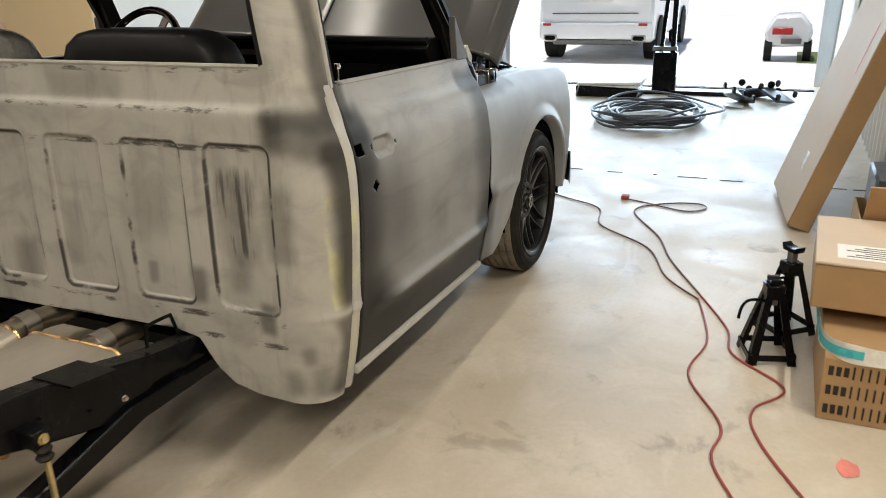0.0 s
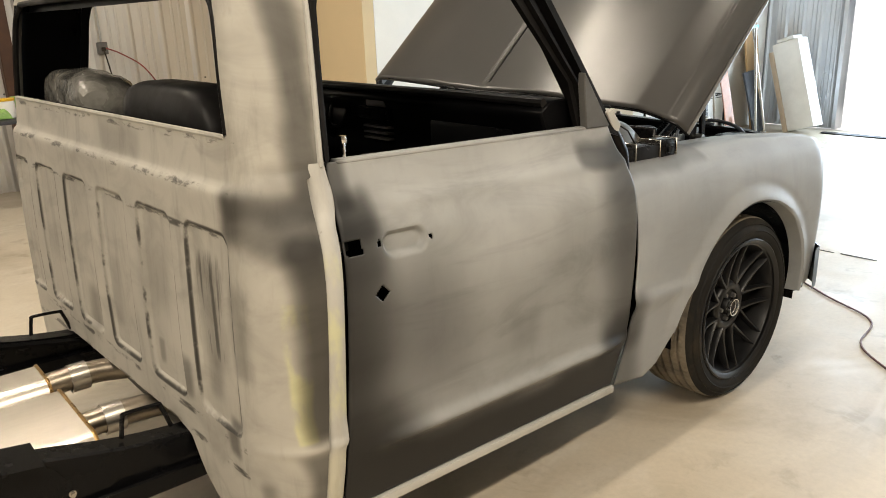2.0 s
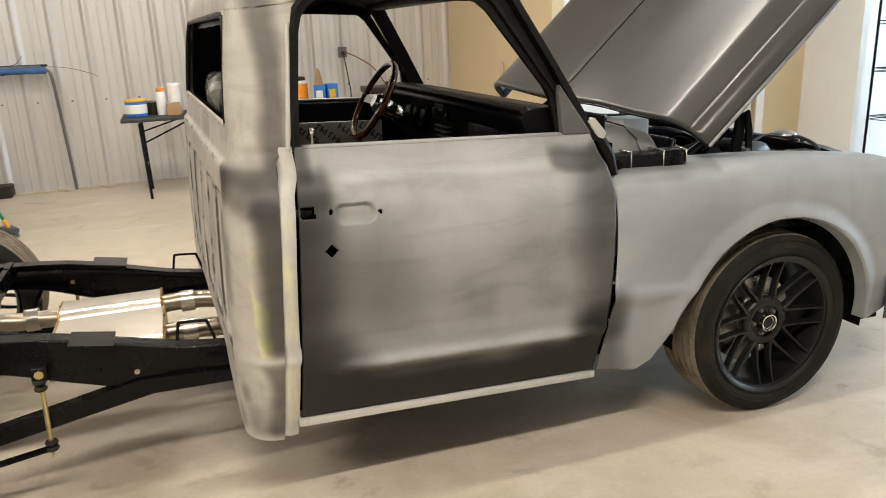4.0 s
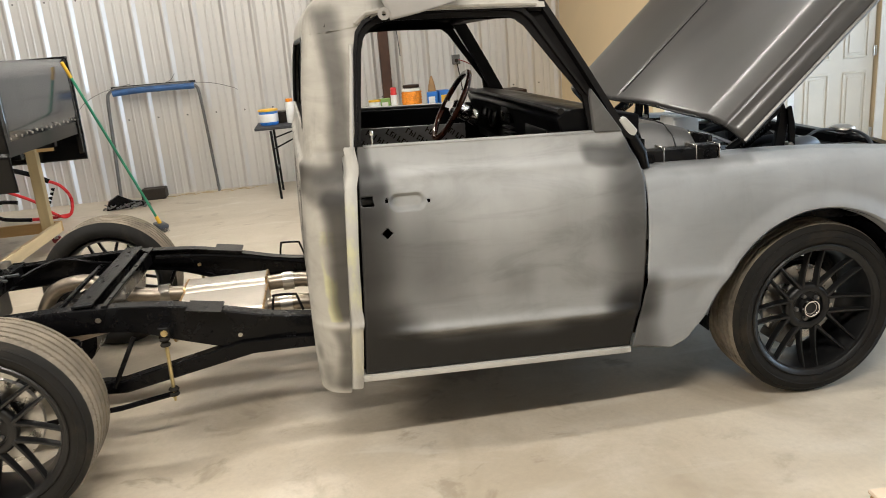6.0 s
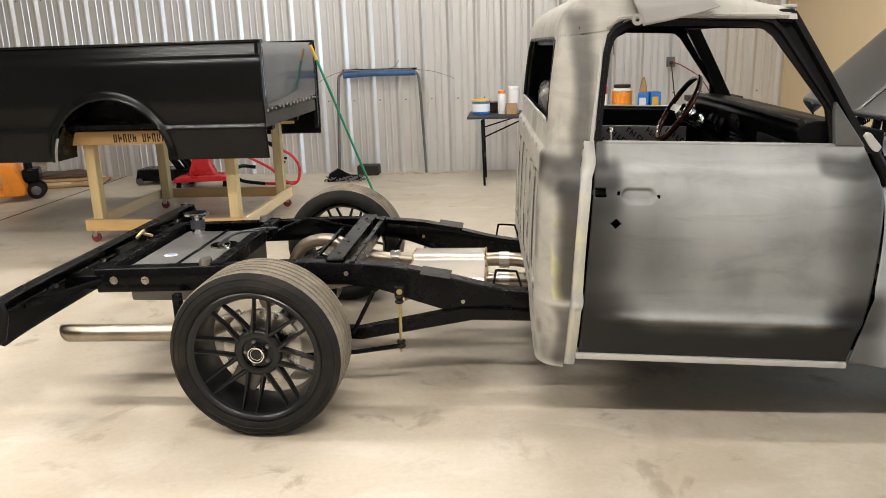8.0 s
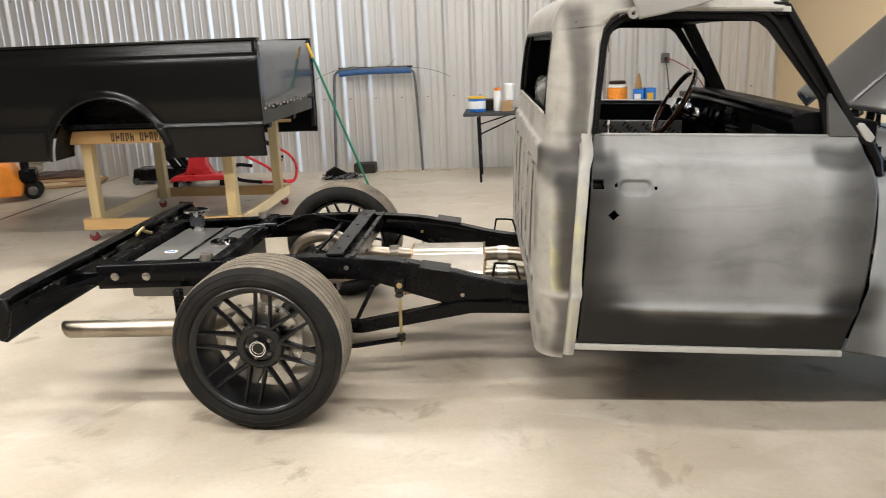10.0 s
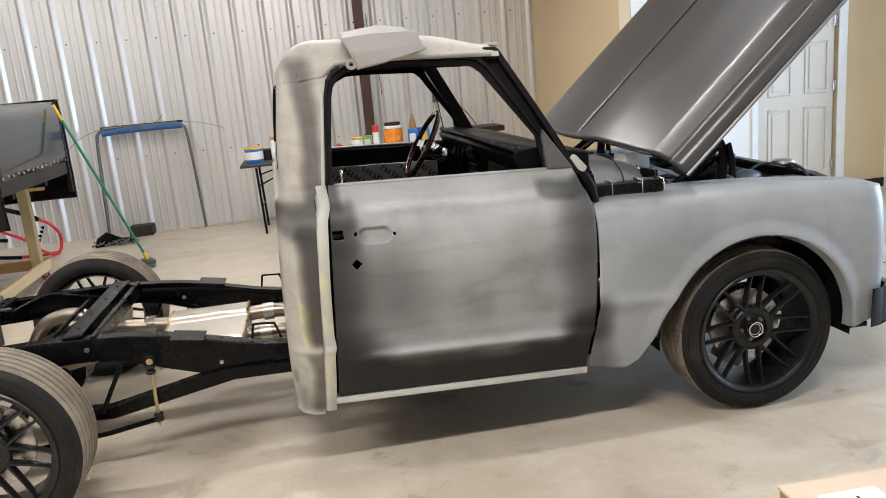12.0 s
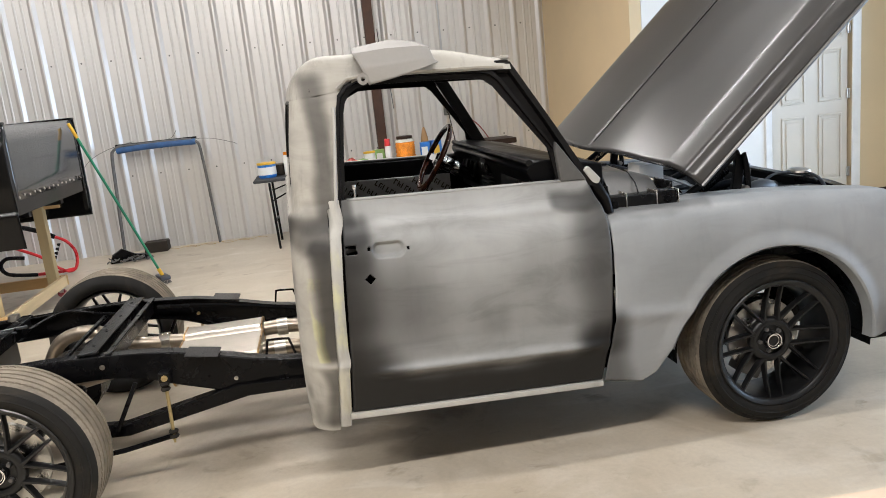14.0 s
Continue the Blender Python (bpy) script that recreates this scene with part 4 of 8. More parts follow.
# sound-deadening foil with dark lettering bars on the far door's inner face
foil = part("foil_lining", raked(box((1.42, 0.955, 0.66), (2.16, 0.963, 1.125), None, 0.002)), M_SILVER, truck, "silver foil sound deadening with dark printed bars")
for _k in range(12):
    _x, _z = 1.46 + 0.118 * (_k % 6) + 0.05 * (_k // 6), 1.118 - 0.135 * (_k // 6)
    bm = bmesh.new()
    _m = Matrix.Translation((_x, 0.9545, _z)) @ pose(0, 0, 0, 0, 36, 0)
    for _j in range(6):
        add_box(bm, (0.026 * _j, -0.003, -0.034), (0.026 * _j + 0.007, 0, 0.0), _m)
        if _j % 3 != 2:
            _h = (-0.007, -0.020, -0.034)[(_j + _k) % 3]
            add_box(bm, (0.026 * _j + 0.0075, -0.003, _h), (0.026 * _j + 0.019, 0, _h + 0.007), _m)
        if _j % 2:
            add_box(bm, (0.026 * _j + 0.013, -0.003, -0.032), (0.026 * _j + 0.019, 0, -0.021 + 0.004 * (_j % 3)), _m)
    part("printed_bar", raked(bm), M_PRINT, foil)
part("shift_lever", raked(add_rod(add_rod(bmesh.new(), (1.95, 0.05, 0.45), (1.80, 0.03, 1.02), 0.008, 8), (1.80, 0.03, 1.01), (1.795, 0.03, 1.06), 0.02, 12)), M_CHROME, truck, "chrome shift lever")


# fenders
AX, AZ, AR = 3.235, 0.432, 0.458


def fender_y(x, z):
    y = curve([(0.30, 0.850), (0.42, 0.872), (0.56, 0.888), (0.75, 0.898), (0.90, 0.894), (1.00, 0.878), (1.05, 0.858), (1.085, 0.825), (1.105, 0.785), (1.115, 0.74)], z)
    y += 0.012 * math.exp(-((z - 0.655) / 0.03) ** 2) * sstep(2.95, 2.7, x)
    y -= 0.17 * sstep(3.74, 3.985, x) ** 2
    return y


def fender_skin():
    edge = [(curve(FRONT_X, z) + 0.002, z) for z in (0.372, 0.46, 0.56, 0.62, 0.66, 0.75, 0.85, 0.95, 1.05)] + [(2.490, 1.095), (2.56, 1.107), (2.95, 1.116), (3.35, 1.112), (3.72, 1.092), (3.875, 1.055), (3.925, 0.95),
            (3.945, 0.75), (3.925, 0.60), (3.87, 0.47), (3.745, 0.425)]
    foot = [(2.448, 0.372), (2.60, 0.350), (2.665, 0.385), (2.735, 0.495)]
    n_t, n_s = 170, 34
    # inner line: up the rear foot, round the arch
    inner = [Vector((x, z)) for x, z in foot[1:3]]
    a0 = math.atan2(0.495 - AZ, 2.735 - AX)
    a0 = a0 if a0 > 0 else a0 + 2 * math.pi
    arc = [Vector((AX + (AR + 0.045 * sstep(2.55, math.pi, a)) * math.cos(a), AZ + (AR + 0.045 * sstep(2.55, math.pi, a)) * math.sin(a))) for a in [a0 + (-0.03 - a0) * k / 60 for k in range(61)]]
    inner = inner + arc
    outer = [Vector(p) for p in edge]

    def along(line, t):
        ls = [(b - a).length for a, b in zip(line, line[1:])]
        d = t * sum(ls)
        for (a, b), l in zip(zip(line, line[1:]), ls):
            if d <= l:
                return a + (b - a) * (d / l)
            d -= l
        return line[-1]

    def f(u, v):
        i, o = along(inner, u), along(outer, u)
        p = i + (o - i) * (v ** 1.25)
        x, z = p.x, p.y
        y = fender_y(x, z)
        d = (p - i).length
        arch = sstep(0.05, 0.16, u)
        y += arch * (0.016 * math.exp(-(d / 0.040) ** 2) - 0.002 * math.exp(-((d - 0.070) / 0.02) ** 2))
        y -= arch * 0.012 * sstep(0.008, 0.0, d)
        return (x, -y, z)
    bm = sheet(n_t, n_s, f)
    # the top rolls over to the engine bay, and the arch has a return lip
    return bm


def fender_lip():
    def f(u, v):
        a = math.pi * 1.0 - 0.10 - (math.pi - 0.07) * u
        r = AR + 0.045 * sstep(2.55, math.pi, a) - 0.004 - 0.006 * v
        x, z = AX + r * math.cos(a), AZ + r * math.sin(a)
        return (x, -(fender_y(x, z) + 0.010 - 0.05 * v), z)
    return sheet(60, 3, f)


def top_flange():
    def f(u, v):
        x = 2.50 + 1.33 * u
        z = curve([(2.50, 1.100), (2.95, 1.116), (3.35, 1.112), (3.72, 1.092), (3.84, 1.066)], x)
        y = fender_y(x, z) + 0.002
        return (x, -(y - 0.085 * v), z - 0.002 + 0.004 * math.sin(v * 3) - 0.02 * sstep(0.8, 1, v))
    return sheet(50, 6, f)


def wheel_well():
    bm = bmesh.new()
    rows = []
    for k in range(41):
        a = math.pi * 1.02 - (math.pi * 1.06) * k / 40
        r = AR + 0.012
        rows.append([bm.verts.new((AX + r * math.cos(a), -y, AZ + r * math.sin(a))) for y in (0.862, 0.70, 0.50)] + [bm.verts.new((AX + 0.25 * math.cos(a), -0.47, AZ + 0.25 * math.sin(a)))])
    for a, b in zip(rows, rows[1:]):
        for k in range(3):
            bm.faces.new((a[k], a[k + 1], b[k + 1], b[k]))
    return bm


for _s in (-1, 1):
    _f = (lambda b: b) if _s < 0 else mirrored
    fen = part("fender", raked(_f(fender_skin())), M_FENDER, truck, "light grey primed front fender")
    solidify(fen, 0.006, 0.0)
    part("fender_lip", raked(_f(fender_lip())), M_FENDER, fen)
    part("fender_top", raked(_f(top_flange())), M_FENDER, fen)
    part("wheel_well", raked(_f(wheel_well())), M_FRAME, fen, "black inner wheel well")
    # engine bay apron inside the fender
    bm = sheet(30, 6, lambda u, v: (2.56 + 1.24 * u, -(0.745 - 0.02 * math.sin(u * 9) * v - 0.20 * v), 1.07 - 0.03 * u - 0.22 * v))
    part("apron", raked(_f(bm)), M_BLACK, fen)
    part("fender_edge_fold", raked(_f(box((3.70, -0.86, 0.40), (3.80, -0.70, 0.425), None, 0.006))), M_FRAME, fen)

# cowl, radiator support, bumper
def cowl_panel():
    """Grey cowl end: it rolls up from the fender, and its front edge turns down."""
    def f(u, v):
        x = 2.555 + 0.265 * u
        half = 0.765 - 0.02 * u
        y = CY + (2 * v - 1) * (half + CY)
        e = half + CY - abs(y - CY)
        z = 1.240 - 0.045 * u * u - 0.125 * (1 - sstep(0, 1, min(1, e / 0.16)) ** 0.6)
        return (x + 0.018 * sstep(0.9, 1, u), y, z - 0.12 * sstep(0.90, 1.0, u))
    return raked(sheet(26, 90, f))


part("cowl_panel", cowl_panel(), M_COWL, truck, "grey cowl panel")
part("cowl_seam", raked(tube([(2.68, -0.745, 1.135), (2.685, -0.70, 1.190), (2.69, -0.60, 1.230), (2.695, -0.4, 1.238)], 0.003, 6)), M_BLACK, truck)
part("cowl_vent", raked(box((2.62, -0.30, 1.228), (2.72, 0.50, 1.240), None, 0.004)), M_BLACK, truck)
part("cowl_front", raked(box((2.84, -0.70, 0.80), (2.86, 0.90, 1.185), None, 0.006)), M_BLACK, truck)
part("radiator_support", raked(prism([(-0.84, 1.012), (-0.60, 1.045), (0.99, 1.060), (0.99, 1.112), (0.20, 1.112), (-0.55, 1.098), (-0.84, 1.060)], "x", 3.67, 3.74, 0.010)), M_BLACK, truck)
part("radiator", raked(box((3.58, -0.26, 0.60), (3.65, 0.46, 1.07), None, 0.01)), M_STEELG, truck, "grey radiator")
part("front_panel", raked(box((3.84, -0.74, 0.50), (3.88, 0.94, 1.02), None, 0.01)), M_FENDER, truck)
_b = [(3.81, 0.895), (3.87, 0.885), (3.93, 0.83), (3.955, 0.70), (3.965, 0.0)]
_b = [(x, -y) for x, y in _b[:-1]] + [(x, far(-y)) for x, y in reversed(_b[:-1])]
bm = bmesh.new()
_rows = [[bm.verts.new((x + dx, CY + (y - CY) * (1 - dx * 0.4), z)) for dx, z in ((0, 0.335), (0.030, 0.36), (0.035, 0.43), (0.018, 0.50), (-0.035, 0.51), (-0.04, 0.33))] for x, y in _b]
for _p, _q in zip(_rows, _rows[1:]):
    for _k in range(6):
        bm.faces.new((_p[_k], _p[(_k + 1) % 6], _q[(_k + 1) % 6], _q[_k]))
bm.faces.new(_rows[0])
bm.faces.new(_rows[-1])
part("front_bumper", bm, M_BLACK, truck, "black front bumper")


# engine bay
def engine():
    e = part("engine_block", raked(box((2.90, -0.14, 0.55), (3.45, 0.34, 0.92), None, 0.03, 2)), M_STEELG, truck, "grey engine under the open hood")
    for s in (-1, 1):
        part("valve_cover", raked(box((2.93, CY + s * 0.22 - 0.075, 0.90), (3.42, CY + s * 0.22 + 0.075, 1.00), None, 0.03, 2)), M_BLACK, e)
    part("air_cleaner", raked(lathe([(0, 0.985), (0.17, 0.985), (0.18, 1.0), (0.18, 1.05), (0.165, 1.065), (0.02, 1.075), (0, 1.085)], Matrix.Translation((3.15, CY, 0)), 32)), M_BLACK, e)
    part("intake", raked(box((2.98, -0.02, 0.92), (3.38, 0.22, 0.99), None, 0.02)), M_STEELG, e)
    part("fan_shroud", raked(lathe([(0.30, 0), (0.27, 0.08), (0.25, 0.08), (0.28, 0)], pose(3.56, CY, 0.80, 0, -90, 0), 32)), M_BLACK, e)
    return e


engine()
for _k, (pts, r, mt) in enumerate([
        ([(2.88, -0.55, 1.03), (3.0, -0.48, 1.09), (3.15, -0.42, 1.06), (3.3, -0.30, 1.0)], 0.012, M_HOSE),
        ([(3.10, -0.52, 1.00), (3.25, -0.50, 1.05), (3.42, -0.46, 1.06), (3.6, -0.40, 1.02)], 0.018, M_HOSE),
        ([(2.87, -0.2, 1.12), (2.95, -0.1, 1.15), (3.05, 0.1, 1.12), (3.0, 0.4, 1.1)], 0.009, M_ZINC),
        ([(2.87, 0.1, 1.12), (2.98, 0.0, 1.16), (3.1, -0.2, 1.12), (3.2, -0.4, 1.06)], 0.008, M_STEEL),
        ([(2.90, 0.5, 1.08), (3.0, 0.42, 1.14), (3.15, 0.38, 1.1), (3.4, 0.3, 1.0)], 0.014, M_HOSE),
        ([(3.35, 0.45, 1.0), (3.45, 0.35, 1.07), (3.5, 0.2, 1.08), (3.58, 0.1, 1.03)], 0.022, M_HOSE),
        ([(2.55, -0.62, 1.17), (2.62, -0.60, 1.215), (2.72, -0.57, 1.20), (2.80, -0.52, 1.16)], 0.007, M_HOSE)]):
    part("hose", raked(tube(smooth_path(pts, 8), r, 8)), mt, truck)
part("master_cylinder", raked(box((2.87, -0.32, 1.10), (3.00, -0.18, 1.222), None, 0.014, 2)), M_PWHITE, truck, "white fluid reservoir")
part("brake_booster", raked(lathe([(0, 0), (0.11, 0.0), (0.125, 0.03), (0.10, 0.10), (0, 0.11)], pose(2.86, 0.52, 1.0, 0, 90, 0), 24)), M_BLACK, truck)
part("battery", raked(box((3.42, -0.66, 0.86), (3.62, -0.50, 1.04), None, 0.01)), M_BLACK, truck)
part("bracket", raked(box((2.515, -0.792, 1.050), (2.83, -0.70, 1.150), None, 0.008, 2)), M_BLACK, truck, "black cowl side bracket")
for _x, _z in ((2.545, 1.118), (2.785, 1.126)):
    part("bolt", raked(lathe([(0, 0.012), (0.010, 0.012), (0.011, 0.004), (0.020, 0.004), (0.020, 0)], pose(_x, -0.794, _z, 90), 14)), M_FRAME, truck)
for _x, _w in ((2.600, 0.004), (2.735, 0.005), (2.832, 0.005)):
    part("bracket_edge", raked(box((_x, -0.798, 1.048), (_x + _w, -0.70, 1.162), None, 0.0015)), M_STEEL, truck)
part("bracket_flap", raked(box((2.742, -0.796, 1.060), (2.828, -0.72, 1.160), None, 0.008, 2)), M_BLACK, truck)
# clutter before the firewall
for _k in range(9):
    _x, _y = 2.88 + 0.022 * _k, -0.70 + 0.05 * (_k % 4)
    part("relay", raked(box((_x, _y, 0.98), (_x + 0.03, _y + 0.035, 1.055 + 0.018 * (_k % 3)), None, 0.004)), (M_BLACK, M_HOSE, M_FRAME)[_k % 3], truck)
for _k in range(6):
    _y = -0.72 + 0.06 * _k
    part("wire", raked(tube(smooth_path([(2.84, _y, 1.06), (2.90, _y + 0.03, 1.12 + 0.012 * (_k % 3)), (2.98, _y + 0.08, 1.09), (3.10, _y + 0.10, 1.03)], 6), 0.005, 6)), (M_HOSE, M_FRAME, M_STEELG)[_k % 3], truck)
part("heater_tube", raked(rod((2.845, -0.55, 1.155), (2.86, 0.1, 1.165), 0.024, 14)), M_PIPE, truck, "polished heater tube")
part("radiator_cap", raked(lathe([(0, 0.030), (0.035, 0.028), (0.055, 0.018), (0.058, 0.008), (0.040, 0.0), (0, 0)], Matrix.Translation((3.705, -0.34, 1.112)), 24)), M_STEEL, truck, "shiny radiator cap")
part("upper_hose", raked(tube(smooth_path([(3.36, 0.0, 1.0), (3.45, -0.12, 1.06), (3.55, -0.2, 1.07), (3.62, -0.18, 1.0)], 8), 0.022, 10)), M_HOSE, truck)
# dark ducts, a long wiring loop and a slotted inner panel along both fenders
part("inner_panel", raked(box((2.90, -0.735, 0.80), (3.68, -0.715, 1.068), None, 0.006)), M_BLACK, truck)
part("inner_panel", raked(box((2.90, 0.915, 0.80), (3.70, 0.935, 1.105), None, 0.006)), M_BLACK, truck)
for _k in range(4):
    part("slot_clip", raked(box((3.02 + 0.15 * _k, 0.906, 1.06), (3.08 + 0.15 * _k, 0.914, 1.082), None, 0.003)), M_FRAME, truck)
part("air_duct", raked(tube(smooth_path([(3.24, -0.56, 1.02), (3.33, -0.54, 1.075), (3.43, -0.50, 1.08), (3.50, -0.44, 1.02)], 8), 0.042, 14)), M_HOSE, truck)
part("wire_loop", raked(tube(smooth_path([(3.44, -0.40, 1.06), (3.50, -0.38, 1.10), (3.58, -0.36, 1.125), (3.68, -0.36, 1.115), (3.72, -0.42, 1.10)], 8), 0.007, 8)), M_HOSE, truck)
part("wire_loop", raked(tube(smooth_path([(3.66, -0.62, 1.06), (3.67, -0.56, 1.105), (3.69, -0.46, 1.122), (3.71, -0.38, 1.118), (3.70, -0.34, 1.11)], 8), 0.008, 8)), M_HOSE, truck)
part("coolant_bottle", raked(box((3.46, -0.70, 0.98), (3.62, -0.56, 1.095), None, 0.025, 3)), M_BLACK, truck)
for _x, _y in ((3.70, -0.46), (3.70, 0.10)):
    part("support_bolt", raked(lathe([(0, 0.016), (0.010, 0.016), (0.011, 0.005), (0.018, 0.004), (0.018, 0)], Matrix.Translation((_x, _y, 1.098 if _y < 0 else 1.110)), 12)), M_STEELG, truck)
part("hood_bumper", raked(lathe([(0, 0.045), (0.016, 0.042), (0.018, 0.012), (0.010, 0.008), (0.010, 0)], Matrix.Translation((3.69, 0.52, 1.108)), 14)), M_BLACK, truck, "black rubber hood bumper")
part("strut_bar", raked(rod((3.0, 0.62, 1.085), (3.64, 0.70, 1.075), 0.020, 12)), M_STEEL, truck, "polished steel bar along the far fender")
part("fan", raked(lathe([(0.02, 0.02), (0.10, 0.02), (0.23, 0.006), (0.23, -0.004), (0.10, 0.0), (0.02, 0.0)], pose(3.50, CY, 0.86, 0, -90, 0), 20)), M_FRAME, truck)


def hood():
    tilt = radians(42.3)
    n_y, n_l, length = 220, 60, 1.28
    up, nrm = Vector((math.cos(tilt), 0, math.sin(tilt))), Vector((-math.sin(tilt), 0, math.cos(tilt)))
    # crowned and hanging a little to one side, with rolled-down flanges
    cross = [(-0.755, -0.018), (-0.742, 0.020), (-0.722, 0.044), (-0.665, 0.072), (-0.605, 0.099), (-0.58, 0.107), (-0.40, 0.138), (-0.15, 0.180), (0.12, 0.203), (0.45, 0.214), (0.75, 0.207), (0.92, 0.188), (0.99, 0.155), (1.02, 0.10), (1.03, 0.05)]
    start = [(-0.76, -0.040), (-0.65, -0.038), (-0.45, -0.052), (-0.20, -0.065), (0.17, -0.090), (0.55, -0.075), (1.03, -0.035)]

    def f(u, v, off=0.0):
        y = -0.755 + 1.785 * (v - 0.09 * math.sin(2 * math.pi * v))
        s = curve(start, y) + length * u
        h = curve(cross, y) - 0.006 * math.exp(-((y - 0.12) / 0.008) ** 2) * sstep(0.0, 0.03, u)
        # a pressed line along each side
        for yy in (-0.705, 0.985):
            h += 0.0016 * math.exp(-((y - yy) / 0.0055) ** 2) - 0.0020 * math.exp(-((y - yy - 0.013) / 0.007) ** 2)
        h -= 0.17 * sstep(0.86, 1.06, u) ** 1.5
        return Vector((2.98, y, 1.144)) + up * s + nrm * (h - off)

    h = part("hood", sheet(n_l, n_y, lambda u, v: f(u, v)), M_HOOD, truck, "raised dark sanded hood with a pale glancing sheen")
    solidify(h, 0.012)
    part("hood_frame", sheet(30, 4, lambda u, v: f(0.02 + 0.94 * u, 0.012 + 0.10 * v, 0.03)), M_FENDER, h)
    part("hood_frame", sheet(30, 4, lambda u, v: f(0.02 + 0.94 * u, 0.888 + 0.10 * v, 0.03)), M_FENDER, h)
    part("hood_lip", tube([f(0.0 + 0.98 * k / 20, 0.003, 0.012) for k in range(21)], 0.009, 6), M_STEELG, h)
    part("hood_lip", tube([f(0.0 + 0.98 * k / 20, 0.997, 0.012) for k in range(21)], 0.009, 6), M_STEELG, h)
    part("rear_seal", tube([f(0.0, k / 30, 0.012) for k in range(31)], 0.007, 6), M_BLACK, h)
    part("centre_groove", tube([f(0.035 + 0.935 * k / 40, 0.4902, 0.001) for k in range(38)], 0.0055, 6), M_BLACK, h)
    return h


hood()
for _s in (-1, 1):
    _y = -0.62 if _s < 0 else far(-0.62)
    # hood hinge with its coil spring
    coil = [(3.035 + 0.13 * t + 0.010 * math.cos(t * 88), _y + 0.03 + 0.027 * math.sin(t * 88), 1.055 + 0.085 * t - 0.026 * math.cos(t * 88)) for t in [k / 168 for k in range(169)]]
    hg = part("hinge_spring", tube(coil, 0.0048, 6), M_FRAME, truck, "black hood hinge spring")
    part("hinge_arm", tube([(2.92, _y, 1.02), (3.06, _y, 1.10), (3.20, _y, 1.20)], 0.016, 8), M_BLACK, hg)
    bm = prism([(3.165, 0.99), (3.215, 0.99), (3.232, 1.10), (3.238, 1.17), (3.210, 1.225), (3.186, 1.215), (3.195, 1.16), (3.182, 1.08)], "y", _y - 0.012, _y + 0.010, 0.003)
    part("hinge_arm", bm, M_BLACK, hg)
    bm = prism([(3.235, 1.02), (3.262, 1.03), (3.258, 1.13), (3.238, 1.21), (3.218, 1.20), (3.232, 1.11)], "y", _y - 0.030, _y - 0.014, 0.003)
    part("hinge_arm", bm, M_FRAME, hg)
    part("pivot", rod((3.236, _y - 0.036, 1.045), (3.236, _y + 0.02, 1.045), 0.014, 12), M_STEEL, hg, "bright pivot bolt")


# chassis
RAIL_TOP = [(-0.95, 0.612), (-0.30, 0.628), (0.10, 0.640), (0.40, 0.628), (0.60, 0.607), (0.80, 0.560), (1.0, 0.512), (1.2, 0.486), (1.6, 0.470), (3.9, 0.430)]
RAIL_BOT = [(-0.95, 0.492), (-0.30, 0.505), (0.10, 0.525), (0.30, 0.528), (0.45, 0.505), (0.64, 0.440), (0.93, 0.358), (1.2, 0.342), (1.6, 0.335), (3.9, 0.30)]


def rail(s):
    bm = bmesh.new()
    rows = []
    n = 90
    for k in range(n + 1):
        x = -0.95 + 4.85 * k / n
        a, b = curve(RAIL_BOT, x), curve(RAIL_TOP, x)
        sec = [(0.34, b), (0.405, b), (0.41, b - 0.006), (0.41, a + 0.006), (0.405, a), (0.34, a), (0.34, a + 0.006), (0.402, a + 0.008), (0.402, b - 0.008), (0.34, b - 0.006)]
        rows.append([bm.verts.new((x, -y if s < 0 else far(-y), z)) for y, z in sec])
    for p, q in zip(rows, rows[1:]):
        for k in range(10):
            bm.faces.new((p[k], p[(k + 1) % 10], q[(k + 1) % 10], q[k]))
    bm.faces.new(rows[0])
    bm.faces.new(rows[-1])
    return bm


chassis = part("chassis_rail", rail(-1), M_FRAME, truck, "black steel chassis rail")
chassis_far = part("chassis_rail", rail(1), M_FRAME, truck, "black steel chassis rail")


def bolt_on(place, r, parent, mat=None):
    part("bolt", lathe([(0, 0.010), (r, 0.008), (r, 0), (r * 1.5, 0), (r * 1.5, -0.004)], Matrix.Translation(place) @ pose(0, 0, 0, 90, 0, 0), 8), mat or M_ZINC, parent)


for x, z, r in ((0.855, 0.442, 0.0065), (0.74, 0.47, 0.004), (-0.70, 0.555, 0.014), (-0.86, 0.556, 0.014), (0.30, 0.585, 0.008), (0.60, 0.53, 0.004), (0.45, 0.60, 0.004)):
    bolt_on((x, -0.412, z), r, chassis, M_STEEL if r > 0.005 else M_FRAME)
for s, ch in ((-1, chassis), (1, chassis_far)):
    # body mount ears and handles on the rails
    part("mount_plate", prism([(0.66, 0.598), (0.80, 0.575), (0.80, 0.568), (0.66, 0.591)], "y", *span(s, 0.47, 0.33)), M_FRAME, ch)
    yb = -0.37 if s < 0 else far(-0.37)
    part("loop_bracket", tube(smooth_path([(1.00, yb, 0.520), (1.01, yb, 0.575), (1.02, yb, 0.585), (1.10, yb, 0.580), (1.11, yb, 0.572), (1.13, yb, 0.505)], 4), 0.006, 6), M_FRAME, ch)
    part("body_mount", lathe([(0, 0.03), (0.03, 0.03), (0.034, 0.0), (0.02, -0.01), (0, -0.01)], Matrix.Translation((-0.40, yb, 0.625)), 14), M_STEEL, ch)


